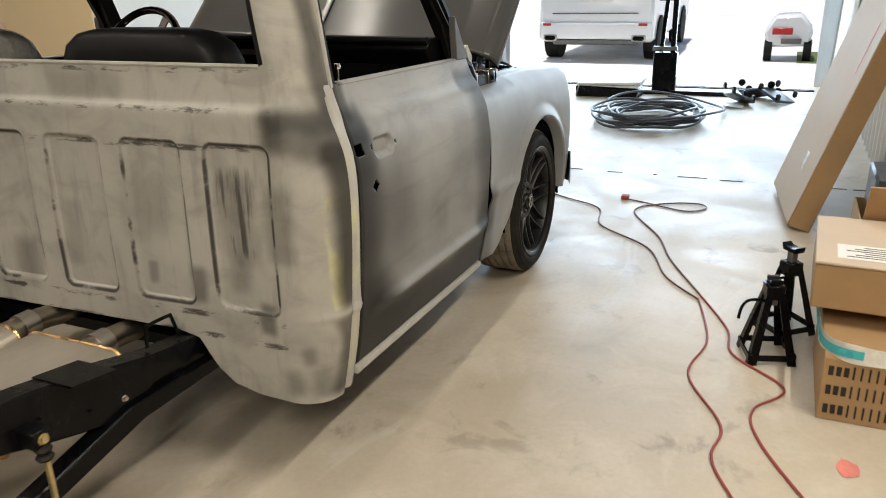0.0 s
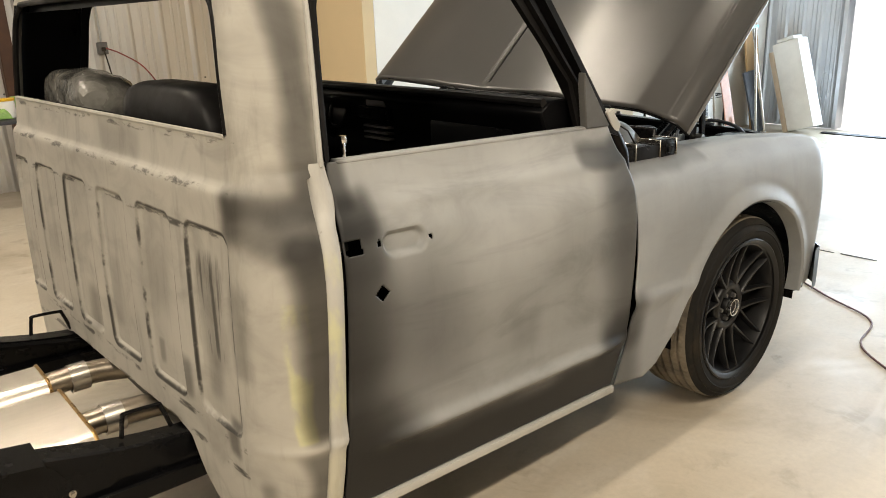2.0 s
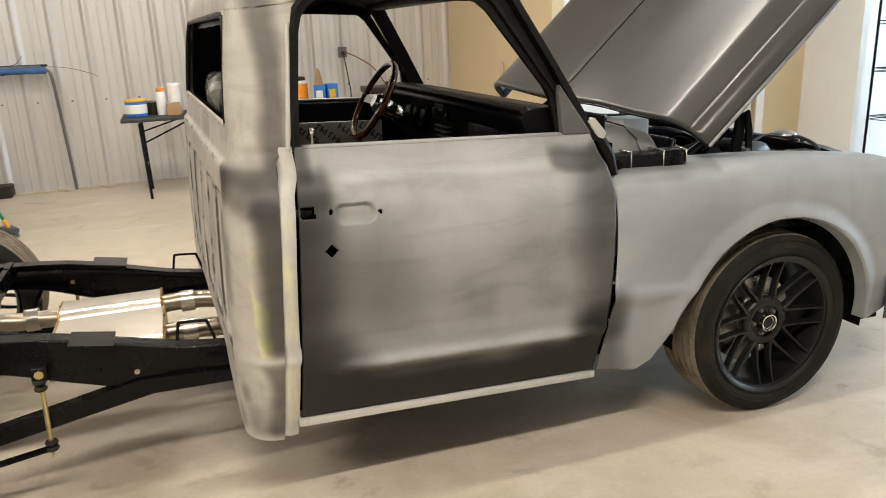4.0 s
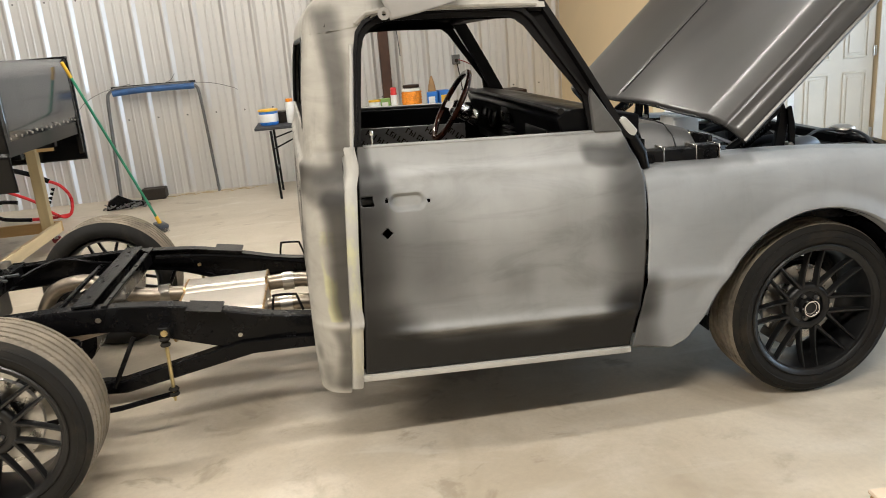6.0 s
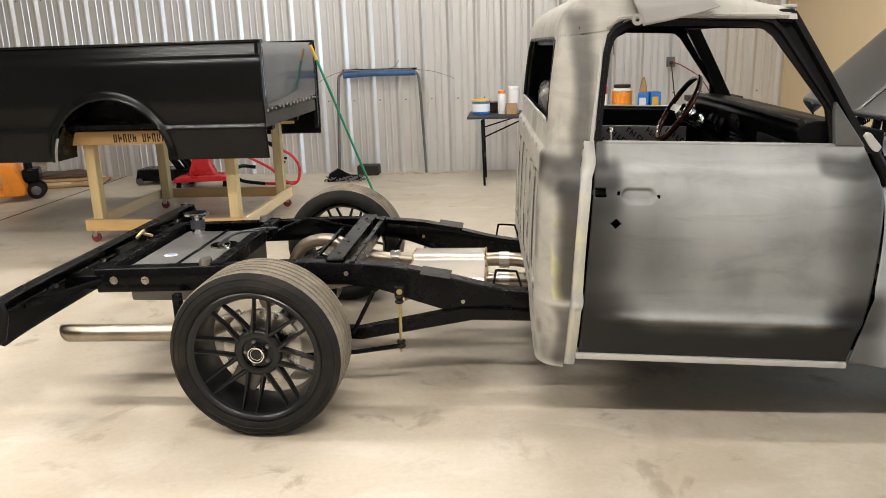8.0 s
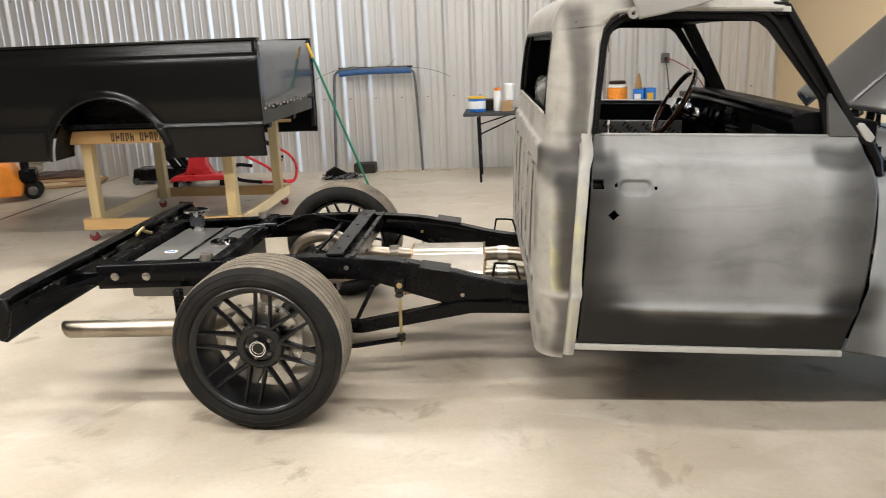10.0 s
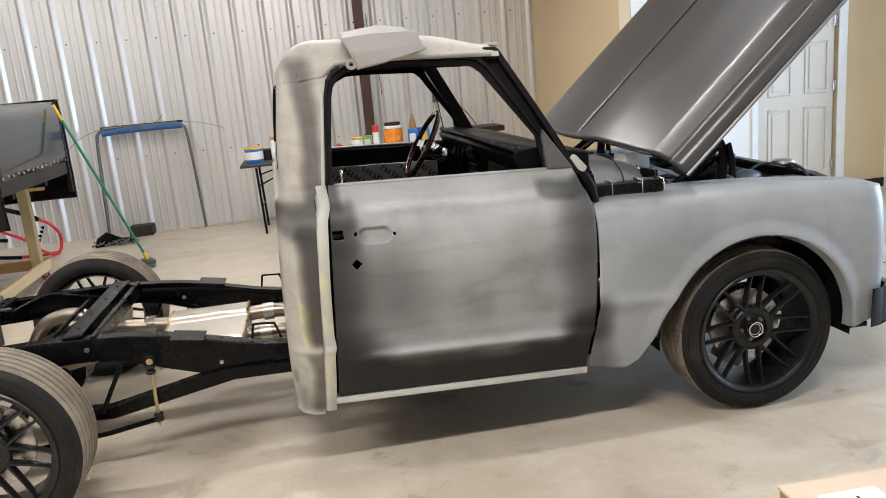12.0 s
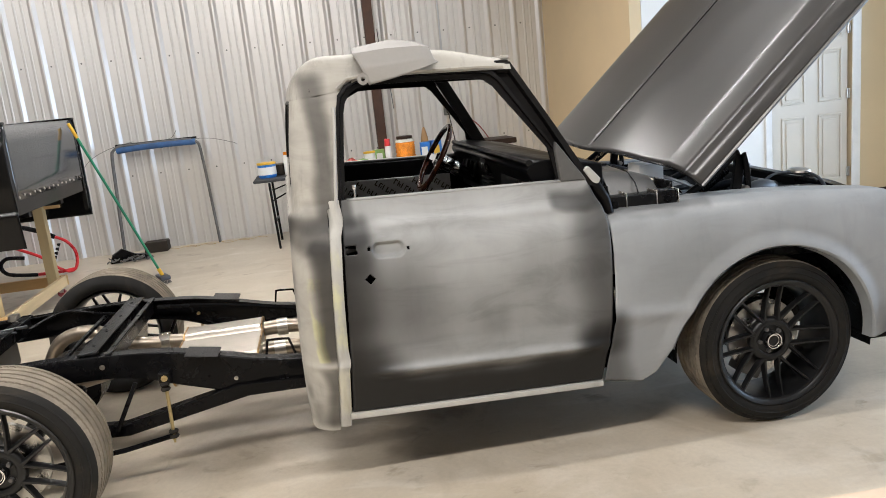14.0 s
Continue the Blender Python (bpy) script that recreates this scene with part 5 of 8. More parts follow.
def crossmember(x0, x1, z, name="crossmember"):
    bm = box((x0, -0.395, z - 0.012), (x1, 0.595, z), None, 0.003)
    add_box(bm, (x0, -0.34, z - 0.07), (x0 + 0.008, 0.54, z - 0.012))
    add_box(bm, (x1 - 0.008, -0.34, z - 0.07), (x1, 0.54, z - 0.012))
    c = part(name, bm, M_FRAME, truck, "black pressed crossmember")
    for y in (-0.28, -0.05, 0.22, 0.48):
        part("hole_plug", lathe([(0.008, 0), (0.008, 0.003), (0, 0.003)], Matrix.Translation(((x0 + x1) / 2, y, z)), 8), M_INNER, c)
    return c


crossmember(0.20, 0.285, 0.652)
crossmember(0.315, 0.34, 0.64)
crossmember(-0.37, -0.31, 0.638)
crossmember(-0.95, -0.89, 0.618)
crossmember(1.8, 1.95, 0.40)
crossmember(3.1, 3.4, 0.36)
for pts, r in (([(0.10, -0.33, 0.60), (0.12, 0.1, 0.62), (0.10, 0.53, 0.60)], 0.012), ([(0.36, 0.52, 0.60), (0.7, 0.52, 0.56), (1.15, 0.52, 0.47)], 0.012), ([(-0.28, 0.40, 0.60), (-0.1, 0.45, 0.66), (0.1, 0.42, 0.63), (0.3, 0.5, 0.58)], 0.008)):
    part("line", tube(smooth_path(pts, 8), r, 6), M_FRAME, truck)


def fuel_tank():
    t = part("fuel_tank", box((-0.86, -0.27, 0.40), (-0.38, 0.50, 0.585), None, 0.02, 2), M_TANK, truck, "grey steel fuel tank between the rails")
    neck = [(0, 0), (0.038, 0), (0.038, 0.03), (0.036, 0.032), (0.036, 0.10), (0.062, 0.112), (0.071, 0.116), (0.071, 0.126), (0.060, 0.130), (0.050, 0.128), (0, 0.130)]
    part("filler_neck", lathe(neck, Matrix.Translation((-0.76, 0.42, 0.585)), 24), M_CHROME, t, "steel filler neck and cap")
    part("filler_hose", lathe([(0.0365, 0.034), (0.041, 0.036), (0.041, 0.085), (0.0365, 0.087)], Matrix.Translation((-0.76, 0.42, 0.585)), 24), M_HOSE, t, "black rubber filler hose")
    part("sender_ring", lathe([(0, 0.02), (0.03, 0.02), (0.032, 0.008), (0.075, 0.008), (0.078, 0), (0, 0)], Matrix.Translation((-0.50, 0.14, 0.585)), 24), M_CHROME, t)
    part("decal", lathe([(0.036, 0), (0.036, 0.0016), (0, 0.0016)], Matrix.Translation((-0.72, -0.06, 0.5852)) @ Matrix.Diagonal((1, 0.8, 1, 1)), 20), M_PWHITE, t, "oval white and blue sticker")
    part("decal_mark", box((-0.742, -0.068, 0.587), (-0.698, -0.052, 0.5885)), M_PBLUE, t)
    part("fuel_line", tube(smooth_path([(-0.50, 0.14, 0.60), (-0.46, 0.20, 0.635), (-0.36, 0.28, 0.64), (-0.28, 0.40, 0.62)], 8), 0.008, 6), M_HOSE, t)
    part("fuel_line", tube(smooth_path([(-0.52, 0.10, 0.60), (-0.44, 0.10, 0.65), (-0.38, 0.18, 0.655), (-0.30, 0.30, 0.62)], 8), 0.007, 6), M_HOSE, t)
    part("strap", box((-0.62, -0.275, 0.586), (-0.60, 0.505, 0.589)), M_FRAME, t)
    return t


fuel_tank()


def rear_pan():
    """The black rear roll pan and its brackets."""
    a, b = Vector((-1.15, -0.93, 0.622)), Vector((-1.15, 1.12, 0.622))
    way = (b - a).normalized()
    bm = bmesh.new()
    rows = []
    for k in range(41):
        p = a + (b - a) * k / 40
        end = 0.0 + 0.02 * (abs(k - 20) / 20) ** 6
        rows.append([bm.verts.new(p + Vector((dx + end, 0, dz))) for dx, dz in ((0.06, -0.006), (0.055, 0.0), (0.0, 0.0), (-0.012, -0.01), (-0.016, -0.10), (-0.005, -0.19), (0.03, -0.20), (0.03, -0.194), (0.004, -0.18), (-0.004, -0.10), (0.0, -0.016))])
    for p, q in zip(rows, rows[1:]):
        for k in range(11):
            bm.faces.new((p[k], p[(k + 1) % 11], q[(k + 1) % 11], q[k]))
    bm.faces.new(rows[0])
    bm.faces.new(rows[-1])
    r = part("rear_pan", bm, M_BLACK, truck, "black rear roll pan")
    for k in (0.22, 0.44, 0.62, 0.82, 0.90):
        p = a + (b - a) * k + Vector((0.01, 0, -0.07))
        part("bolt", add_rod(bmesh.new(), p, p + Vector((0.03, 0, 0)), 0.012, 8), M_STEEL, r)
    for yy in (-0.928, 1.118):
        part("pan_end", prism([(-1.168, 0.625), (-1.075, 0.622), (-1.06, 0.56), (-1.09, 0.45), (-1.12, 0.425), (-1.162, 0.50)], "y", yy - 0.010, yy + 0.010, 0.004), M_BLACK, r)
    part("pan_rib", box((-1.150, -0.90, 0.540), (-1.120, 1.09, 0.560), None, 0.006), M_FRAME, r)
    part("light_plate", box((-1.13, 0.12, 0.46), (-1.105, 0.46, 0.58), None, 0.008), M_BLACK, r)
    part("wire", tube(smooth_path([(-1.09, 0.30, 0.59), (-1.06, 0.34, 0.625), (-1.08, 0.38, 0.60), (-1.05, 0.42, 0.575)], 6), 0.009, 6), M_ZINC, r, "yellow-green plug and wire")
    for s in (-1, 1):
        part("pan_arm", box((-1.14, CY + s * 0.46 - 0.02, 0.50), (-0.90, CY + s * 0.46 + 0.02, 0.57), None, 0.004), M_FRAME, r)
        part("pan_brace", tube([(-0.93, CY + s * 0.50, 0.55), (-1.14, CY + s * 0.80, 0.53)], 0.016, 8), M_FRAME, r)
    return r


rear_pan()


def rounded_section(y0, y1, z0, z1, r, x, n=6):
    pts = []
    for cy, cz, a0 in ((y1 - r, z1 - r, 0), (y0 + r, z1 - r, 90), (y0 + r, z0 + r, 180), (y1 - r, z0 + r, 270)):
        for k in range(n + 1):
            a = radians(a0 + 90 * k / n)
            pts.append((x, cy + r * math.cos(a), cz + r * math.sin(a)))
    return pts


def muffler(x0, x1, y0, y1, z0, z1):
    bm = bmesh.new()
    rows = [[bm.verts.new(p) for p in rounded_section(y0 + d, y1 - d, z0 + d, z1 - d, 0.048, x)] for x, d in ((x0, 0.012), (x0 + 0.006, 0.0), (x1 - 0.006, 0.0), (x1, 0.012))]
    for p, q in zip(rows, rows[1:]):
        for k in range(len(p)):
            bm.faces.new((p[k], p[(k + 1) % len(p)], q[(k + 1) % len(p)], q[k]))
    bm.faces.new(rows[0])
    bm.faces.new(rows[-1])
    m = part("muffler", bm, M_STAIN, truck, "shiny oval stainless muffler with welded ends")
    for x in (x0 + 0.004, x1 - 0.004):
        ring = rounded_section(y0, y1, z0, z1, 0.048, x)
        part("weld_band", tube(ring + ring[:1], 0.0055, 6, False), M_WELD, m, "straw-tinted weld band")
    return m


def exhaust():
    m1 = muffler(0.56, 0.96, -0.32, 0.08, 0.405, 0.520)
    m2 = muffler(0.55, 0.95, 0.10, 0.31, 0.42, 0.524)
    for y, z, m in ((-0.12, 0.462, m1), (0.21, 0.472, m2)):
        part("front_pipe", tube(smooth_path([(0.93, y, z), (1.1, y, z), (1.4, y * 0.9, z - 0.03), (2.6, y, 0.38)], 6), 0.038, 16), M_PIPE, m)
        part("clamp", lathe([(0.040, 0), (0.046, 0), (0.046, 0.055), (0.040, 0.055)], Matrix.Translation((1.02, y, z)) @ pose(0, 0, 0, 0, 90, 0), 20), M_STEEL, m)
        part("tail_pipe", tube(smooth_path([(0.58, y, z), (0.46, y, z + 0.01), (0.38, y * 0.9, z + 0.02), (0.24, y * 0.9, z + (0.05 if y > 0 else 0.0)), (0.08, y * 1.2, z + (0.11 if y > 0 else -0.02)), (-0.10, y * 1.5, z + (0.06 if y > 0 else -0.06)), (-0.20, y * 1.6, z - 0.10)], 8), 0.036, 16), M_PIPE, m)
        part("clamp", lathe([(0.040, 0), (0.046, 0), (0.046, 0.05), (0.040, 0.05)], Matrix.Translation((0.42, y, z + 0.013)) @ pose(0, 0, 0, 0, 90, 0), 20), M_STEEL, m)
    tip = part("exhaust_tip", tube(smooth_path([(-0.20, -0.50, 0.40), (-0.35, -0.60, 0.372), (-0.50, -0.62, 0.368), (-0.80, -0.62, 0.364), (-1.015, -0.62, 0.362)], 6), 0.041, 20, False), M_PIPE, truck, "brushed steel exhaust tip")
    for v in tip.data.vertices:
        if v.co.x < -0.95:
            v.co.x -= 0.40 * (v.co.z - 0.362)
    solidify(tip, 0.003)
    part("hanger", box((-0.55, -0.47, 0.36), (-0.51, -0.43, 0.50), None, 0.005), M_FRAME, tip)
    return tip


exhaust()

# rear axle, arms, springs
part("rear_axle", add_rod(rod((0, -0.74, 0.37), (0, 0.94, 0.37), 0.045, 16), (0, 0.0, 0.37), (0, 0.20, 0.37), 0.15, 20), M_FRAME, truck, "black rear axle")
for s in (-1, 1):
    part("trailing_arm", prism([(0.10, 0.27), (0.10, 0.33), (0.35, 0.312), (0.86, 0.415), (1.25, 0.40), (1.25, 0.35), (0.90, 0.355), (0.36, 0.255)], "y", (CY + s * 0.500) - 0.03, (CY + s * 0.500) + 0.03, 0.005), M_FRAME, truck, "black trailing arm")
    part("sway_bar", tube([(0.05, (CY + s * 0.600), 0.20), (0.34, (CY + s * 0.560), 0.205), (0.555, (CY + s * 0.560), 0.238)], 0.012, 8), M_FRAME, truck)
    lk = part("sway_link", add_rod(rod((0.555, (CY + s * 0.560), 0.22), (0.560, (CY + s * 0.560), 0.46), 0.008, 8), (0.555, (CY + s * 0.560), 0.205), (0.555, (CY + s * 0.560), 0.22), 0.005, 6), M_ZINC, truck, "yellow zinc sway-bar link")
    for z in (0.228, 0.250, 0.452, 0.475):
        part("bushing", lathe([(0, 0), (0.018, 0.002), (0.022, 0.009), (0.018, 0.016), (0, 0.018)], Matrix.Translation((0.557, (CY + s * 0.560), z)), 14), M_RUBBER, lk)
    part("link_bracket", box((0.535, (CY + s * 0.535) - 0.03, 0.485), (0.585, (CY + s * 0.535) + 0.03, 0.535), None, 0.004), M_FRAME, lk)
    bolt_on((0.56, (CY + s * 0.535) - 0.031, 0.51), 0.010, lk)
    spring = [(0.15 + 0.055 * math.cos(t * 34), (CY + s * 0.500) + 0.055 * math.sin(t * 34), 0.30 + 0.20 * t) for t in [k / 110 for k in range(111)]]
    part("coil_spring", tube(spring, 0.009, 6), M_FRAME, truck)
    part("shock", rod((0.325, (CY + s * 0.560), 0.30), (0.430, (CY + s * 0.530), 0.50), 0.010, 10), M_FRAME, truck)
    part("front_arm", tube([(3.2, (CY + s * 0.500), 0.30), (3.23, (CY + s * 0.720), 0.25), (3.23, (CY + s * 0.800), 0.26)], 0.03, 8), M_FRAME, truck)


# wheels
def wheel_meshes():
    """Meshes of one wheel; its axis is z, the outer face looks to +z."""
    R, RR, H = 0.375, 0.283, 0.136
    prof = [(RR - 0.004, H - 0.022), (RR + 0.006, H - 0.006), (RR + 0.026, H + 0.004), (RR + 0.050, H + 0.002), (R - 0.018, H - 0.014), (R - 0.006, H - 0.026)]
    side = lathe(prof, Matrix(), 72)
    add_lathe(side, [(r, -z) for r, z in prof], Matrix(), 72)
    add_lathe(side, [(RR + 0.036, H + 0.0035), (RR + 0.040, H + 0.006), (RR + 0.044, H + 0.0035)], Matrix(), 72)
    add_lathe(side, [(R - 0.030, H - 0.008), (R - 0.027, H - 0.004), (R - 0.024, H - 0.010)], Matrix(), 72)
    # tread: ribs with fine cross sipes
    tread = bmesh.new()
    rows = []
    grooves = [-0.078, -0.040, 0.0, 0.040, 0.078]
    hs = [-(H - 0.026), -(H - 0.036)]
    for g in grooves:
        hs += [g - 0.0066, g - 0.0050, g + 0.0050, g + 0.0066]
    hs += [H - 0.036, H - 0.026]
    n = 480
    for k in range(n):
        a = 2 * math.pi * k / n
        row = []
        for h in hs:
            deep = any(abs(h - g) < 0.0055 for g in grooves)
            r = R - 0.006 * (abs(h) / H) ** 4 - (0.012 if deep else 0.0) - (0.0028 if (k % 5 == 0 and abs(h) > 0.06 and not deep) else 0)
            if abs(h) > H - 0.03:
                r = R - 0.006
            row.append(tread.verts.new((r * math.cos(a + 0.25 * abs(h)), r * math.sin(a + 0.25 * abs(h)), h)))
        rows.append(row)
    for k in range(n):
        p, q = rows[k], rows[(k + 1) % n]
        for j in range(len(hs) - 1):
            tread.faces.new((p[j], p[j + 1], q[j + 1], q[j]))
    rim = lathe([(RR - 0.012, -H + 0.02), (RR - 0.030, -H + 0.05), (RR - 0.036, H - 0.055), (RR - 0.022, H - 0.018), (RR - 0.004, H - 0.012), (RR + 0.004, H - 0.006), (RR + 0.007, H - 0.002),
                 (RR + 0.002, H + 0.002), (RR - 0.008, H - 0.002), (RR - 0.016, H - 0.010)], Matrix(), 72)
    spokes = bmesh.new()
    nv = 8
    for k in range(nv):
        for s in (-1, 1):
            # neighbours of two pairs meet at the hub; the two of a pair draw together at the rim
            c0 = 2 * math.pi * (k + 0.5) / nv
            a0, a1 = c0 + s * 0.372, c0 + s * 0.112
            ra, rb = 0.094, RR - 0.012
            pts = []
            for t in (0, 0.12, 0.3, 0.55, 0.8, 1.0):
                z = H - 0.058 - 0.010 * math.sin(math.pi * t) + 0.040 * t
                pts.append((Vector((ra * math.cos(a0) * (1 - t) + rb * math.cos(a1) * t, ra * math.sin(a0) * (1 - t) + rb * math.sin(a1) * t, z)), 0.0118 - 0.0062 * t ** 0.6))
            ring = []
            for i, (p, w) in enumerate(pts):
                d = (pts[min(i + 1, 5)][0] - pts[max(i - 1, 0)][0])
                d.z = 0
                nn = Vector((-d.y, d.x, 0)).normalized()
                ring.append([spokes.verts.new(p + nn * c * w + Vector((0, 0, dz))) for c, dz in ((-1.05, -0.024), (-1, -0.007), (-0.45, 0.003), (0.45, 0.003), (1, -0.007), (1.05, -0.024))])
            for p, q in zip(ring, ring[1:]):
                for j in range(6):
                    spokes.faces.new((p[j], p[(j + 1) % 6], q[(j + 1) % 6], q[j]))
            spokes.faces.new(ring[0])
            spokes.faces.new(ring[-1])
    hub = lathe([(0, H - 0.050), (0.036, H - 0.050), (0.039, H - 0.054), (0.040, H - 0.074), (0.066, H - 0.074), (0.069, H - 0.062), (0.078, H - 0.057), (0.094, H - 0.058), (0.103, H - 0.066), (0.106, H - 0.080), (0.092, H - 0.11), (0, H - 0.11)], Matrix(), 48)
    ringc = lathe([(0.031, H - 0.042), (0.032, H - 0.036), (0.0355, H - 0.036), (0.037, H - 0.044), (0.037, H - 0.052)], Matrix(), 32)
    add_lathe(ringc, [(0.0235, H - 0.0475), (0.0245, H - 0.044), (0.0265, H - 0.044), (0.0275, H - 0.0475)], Matrix(), 32)
    disc = lathe([(0.06, -0.01), (0.06, 0.016), (0.085, 0.020), (0.085, 0.008), (0.172, 0.008), (0.172, -0.016), (0.06, -0.016)], Matrix(), 48)
    for k in range(24):
        for j in range(2):
            a = 2 * math.pi * (k + 0.5 * j) / 24
            add_lathe(disc, [(0.0042, 0.0085), (0, 0.0086)], Matrix.Translation(((0.115 + 0.03 * j) * math.cos(a), (0.115 + 0.03 * j) * math.sin(a), 0)), 6)
    return side, tread, rim, spokes, hub, ringc, disc




def build_wheel(x, y, spin, parent):
    side, tread, rim, spokes, hub, ringc, disc = WHEEL
    out = -1 if y < 0 else 1
    m = pose(x, y, 0.375, -90 * out, 0, 0) @ pose(0, 0, 0, 0, 0, spin)

    def put(name, mesh, par, label=""):
        ob = new(name, mesh)
        ob.parent = par
        if label:
            ob["label"] = label
        return ob
    w = new("wheel", side)
    w.parent = parent
    w.matrix_basis = m
    w["label"] = "low-profile tyre on a black mesh-spoke alloy rim"
    put("tread", tread, w, "dusty brown tyre tread")
    put("rim", rim, w, "matt black rim")
    put("spokes", spokes, w)
    put("hub", hub, w)
    put("cap_ring", ringc, w, "bright ring of the centre cap")
    d = put("brake_disc", disc, w, "drilled steel brake disc")
    d.matrix_basis = Matrix()
    for k in range(5):
        a = radians(72 * k + 20)
        ob = put("lug_nut", LUG, w)
        ob.matrix_basis = pose(0.053 * math.cos(a), 0.053 * math.sin(a), 0.060)
    ob = put("caliper", CALIPER, w)
    ob.matrix_basis = pose(0, 0, 0, 0, 0, -spin + (150 if out < 0 else 30))
    return w


def as_mesh(name, bm, mat):
    ob = part(name, bm, mat)
    me = ob.data
    bpy.data.objects.remove(ob)
    return me


_parts = wheel_meshes()
WHEEL = [as_mesh(n, b, m) for n, b, m in zip(("tyre", "tread", "rim", "spokes", "hub", "cap_ring", "disc"), _parts, (M_RUBBER, M_TREAD, M_RIM, M_RIM, M_RIM, M_CHROME, M_ROTOR))]
LUG = as_mesh("lug", lathe([(0, 0.018), (0.008, 0.018), (0.010, 0.012), (0.010, 0), (0, 0)], Matrix(), 6), M_STEELG)
CALIPER = as_mesh("caliper", box((-0.06, 0.10, -0.05), (0.06, 0.195, 0.035), None, 0.012, 2), M_STEELG)
build_wheel(0.0, -0.807, 12, truck)
build_wheel(0.0, 1.007, 40, truck)
build_wheel(3.243, -0.742, 22, truck)
build_wheel(3.243, 0.942, 5, truck)

# ---- grey sheet bent over the roof edge ----
def roof_sheet():
    rows = [[(1.545, -0.62, 1.822), (1.70, -0.60, 1.842), (1.80, -0.61, 1.826), (1.815, -0.62, 1.815)],
            [(1.535, -0.76, 1.792), (1.66, -0.765, 1.800), (1.80, -0.765, 1.798), (1.835, -0.76, 1.790)],
            [(1.560, -0.792, 1.735), (1.67, -0.80, 1.742), (1.80, -0.80, 1.748), (1.846, -0.795, 1.742)],
            [(1.583, -0.80, 1.668), (1.68, -0.81, 1.684), (1.79, -0.81, 1.708), (1.862, -0.80, 1.728)]]

    def f(u, v):
        a, b = u * 3, v * 3
        i, j = min(2, int(a)), min(2, int(b))
        s, t = a - i, b - j
        p = [Vector(rows[q][r]) for q, r in ((i, j), (i + 1, j), (i, j + 1), (i + 1, j + 1))]
        return (p[0] * (1 - s) + p[1] * s) * (1 - t) + (p[2] * (1 - s) + p[3] * s) * t
    ob = part("bent_sheet", sheet(18, 18, f), M_PAPERGREY)
    solidify(ob, 0.003)
    tagged(ob, "bent grey sheet hung over the cab's roof edge", "sheet")
    part("tab", lathe([(0.008, 0), (0.022, 0), (0.022, 0.004), (0.008, 0.004)], Matrix.Translation((1.562, -0.795, 1.692)) @ pose(0, 0, 0, 90, 0, 0), 16), M_PAPERGREY, ob, "tab with a round hole")
    return ob


roof_sheet()


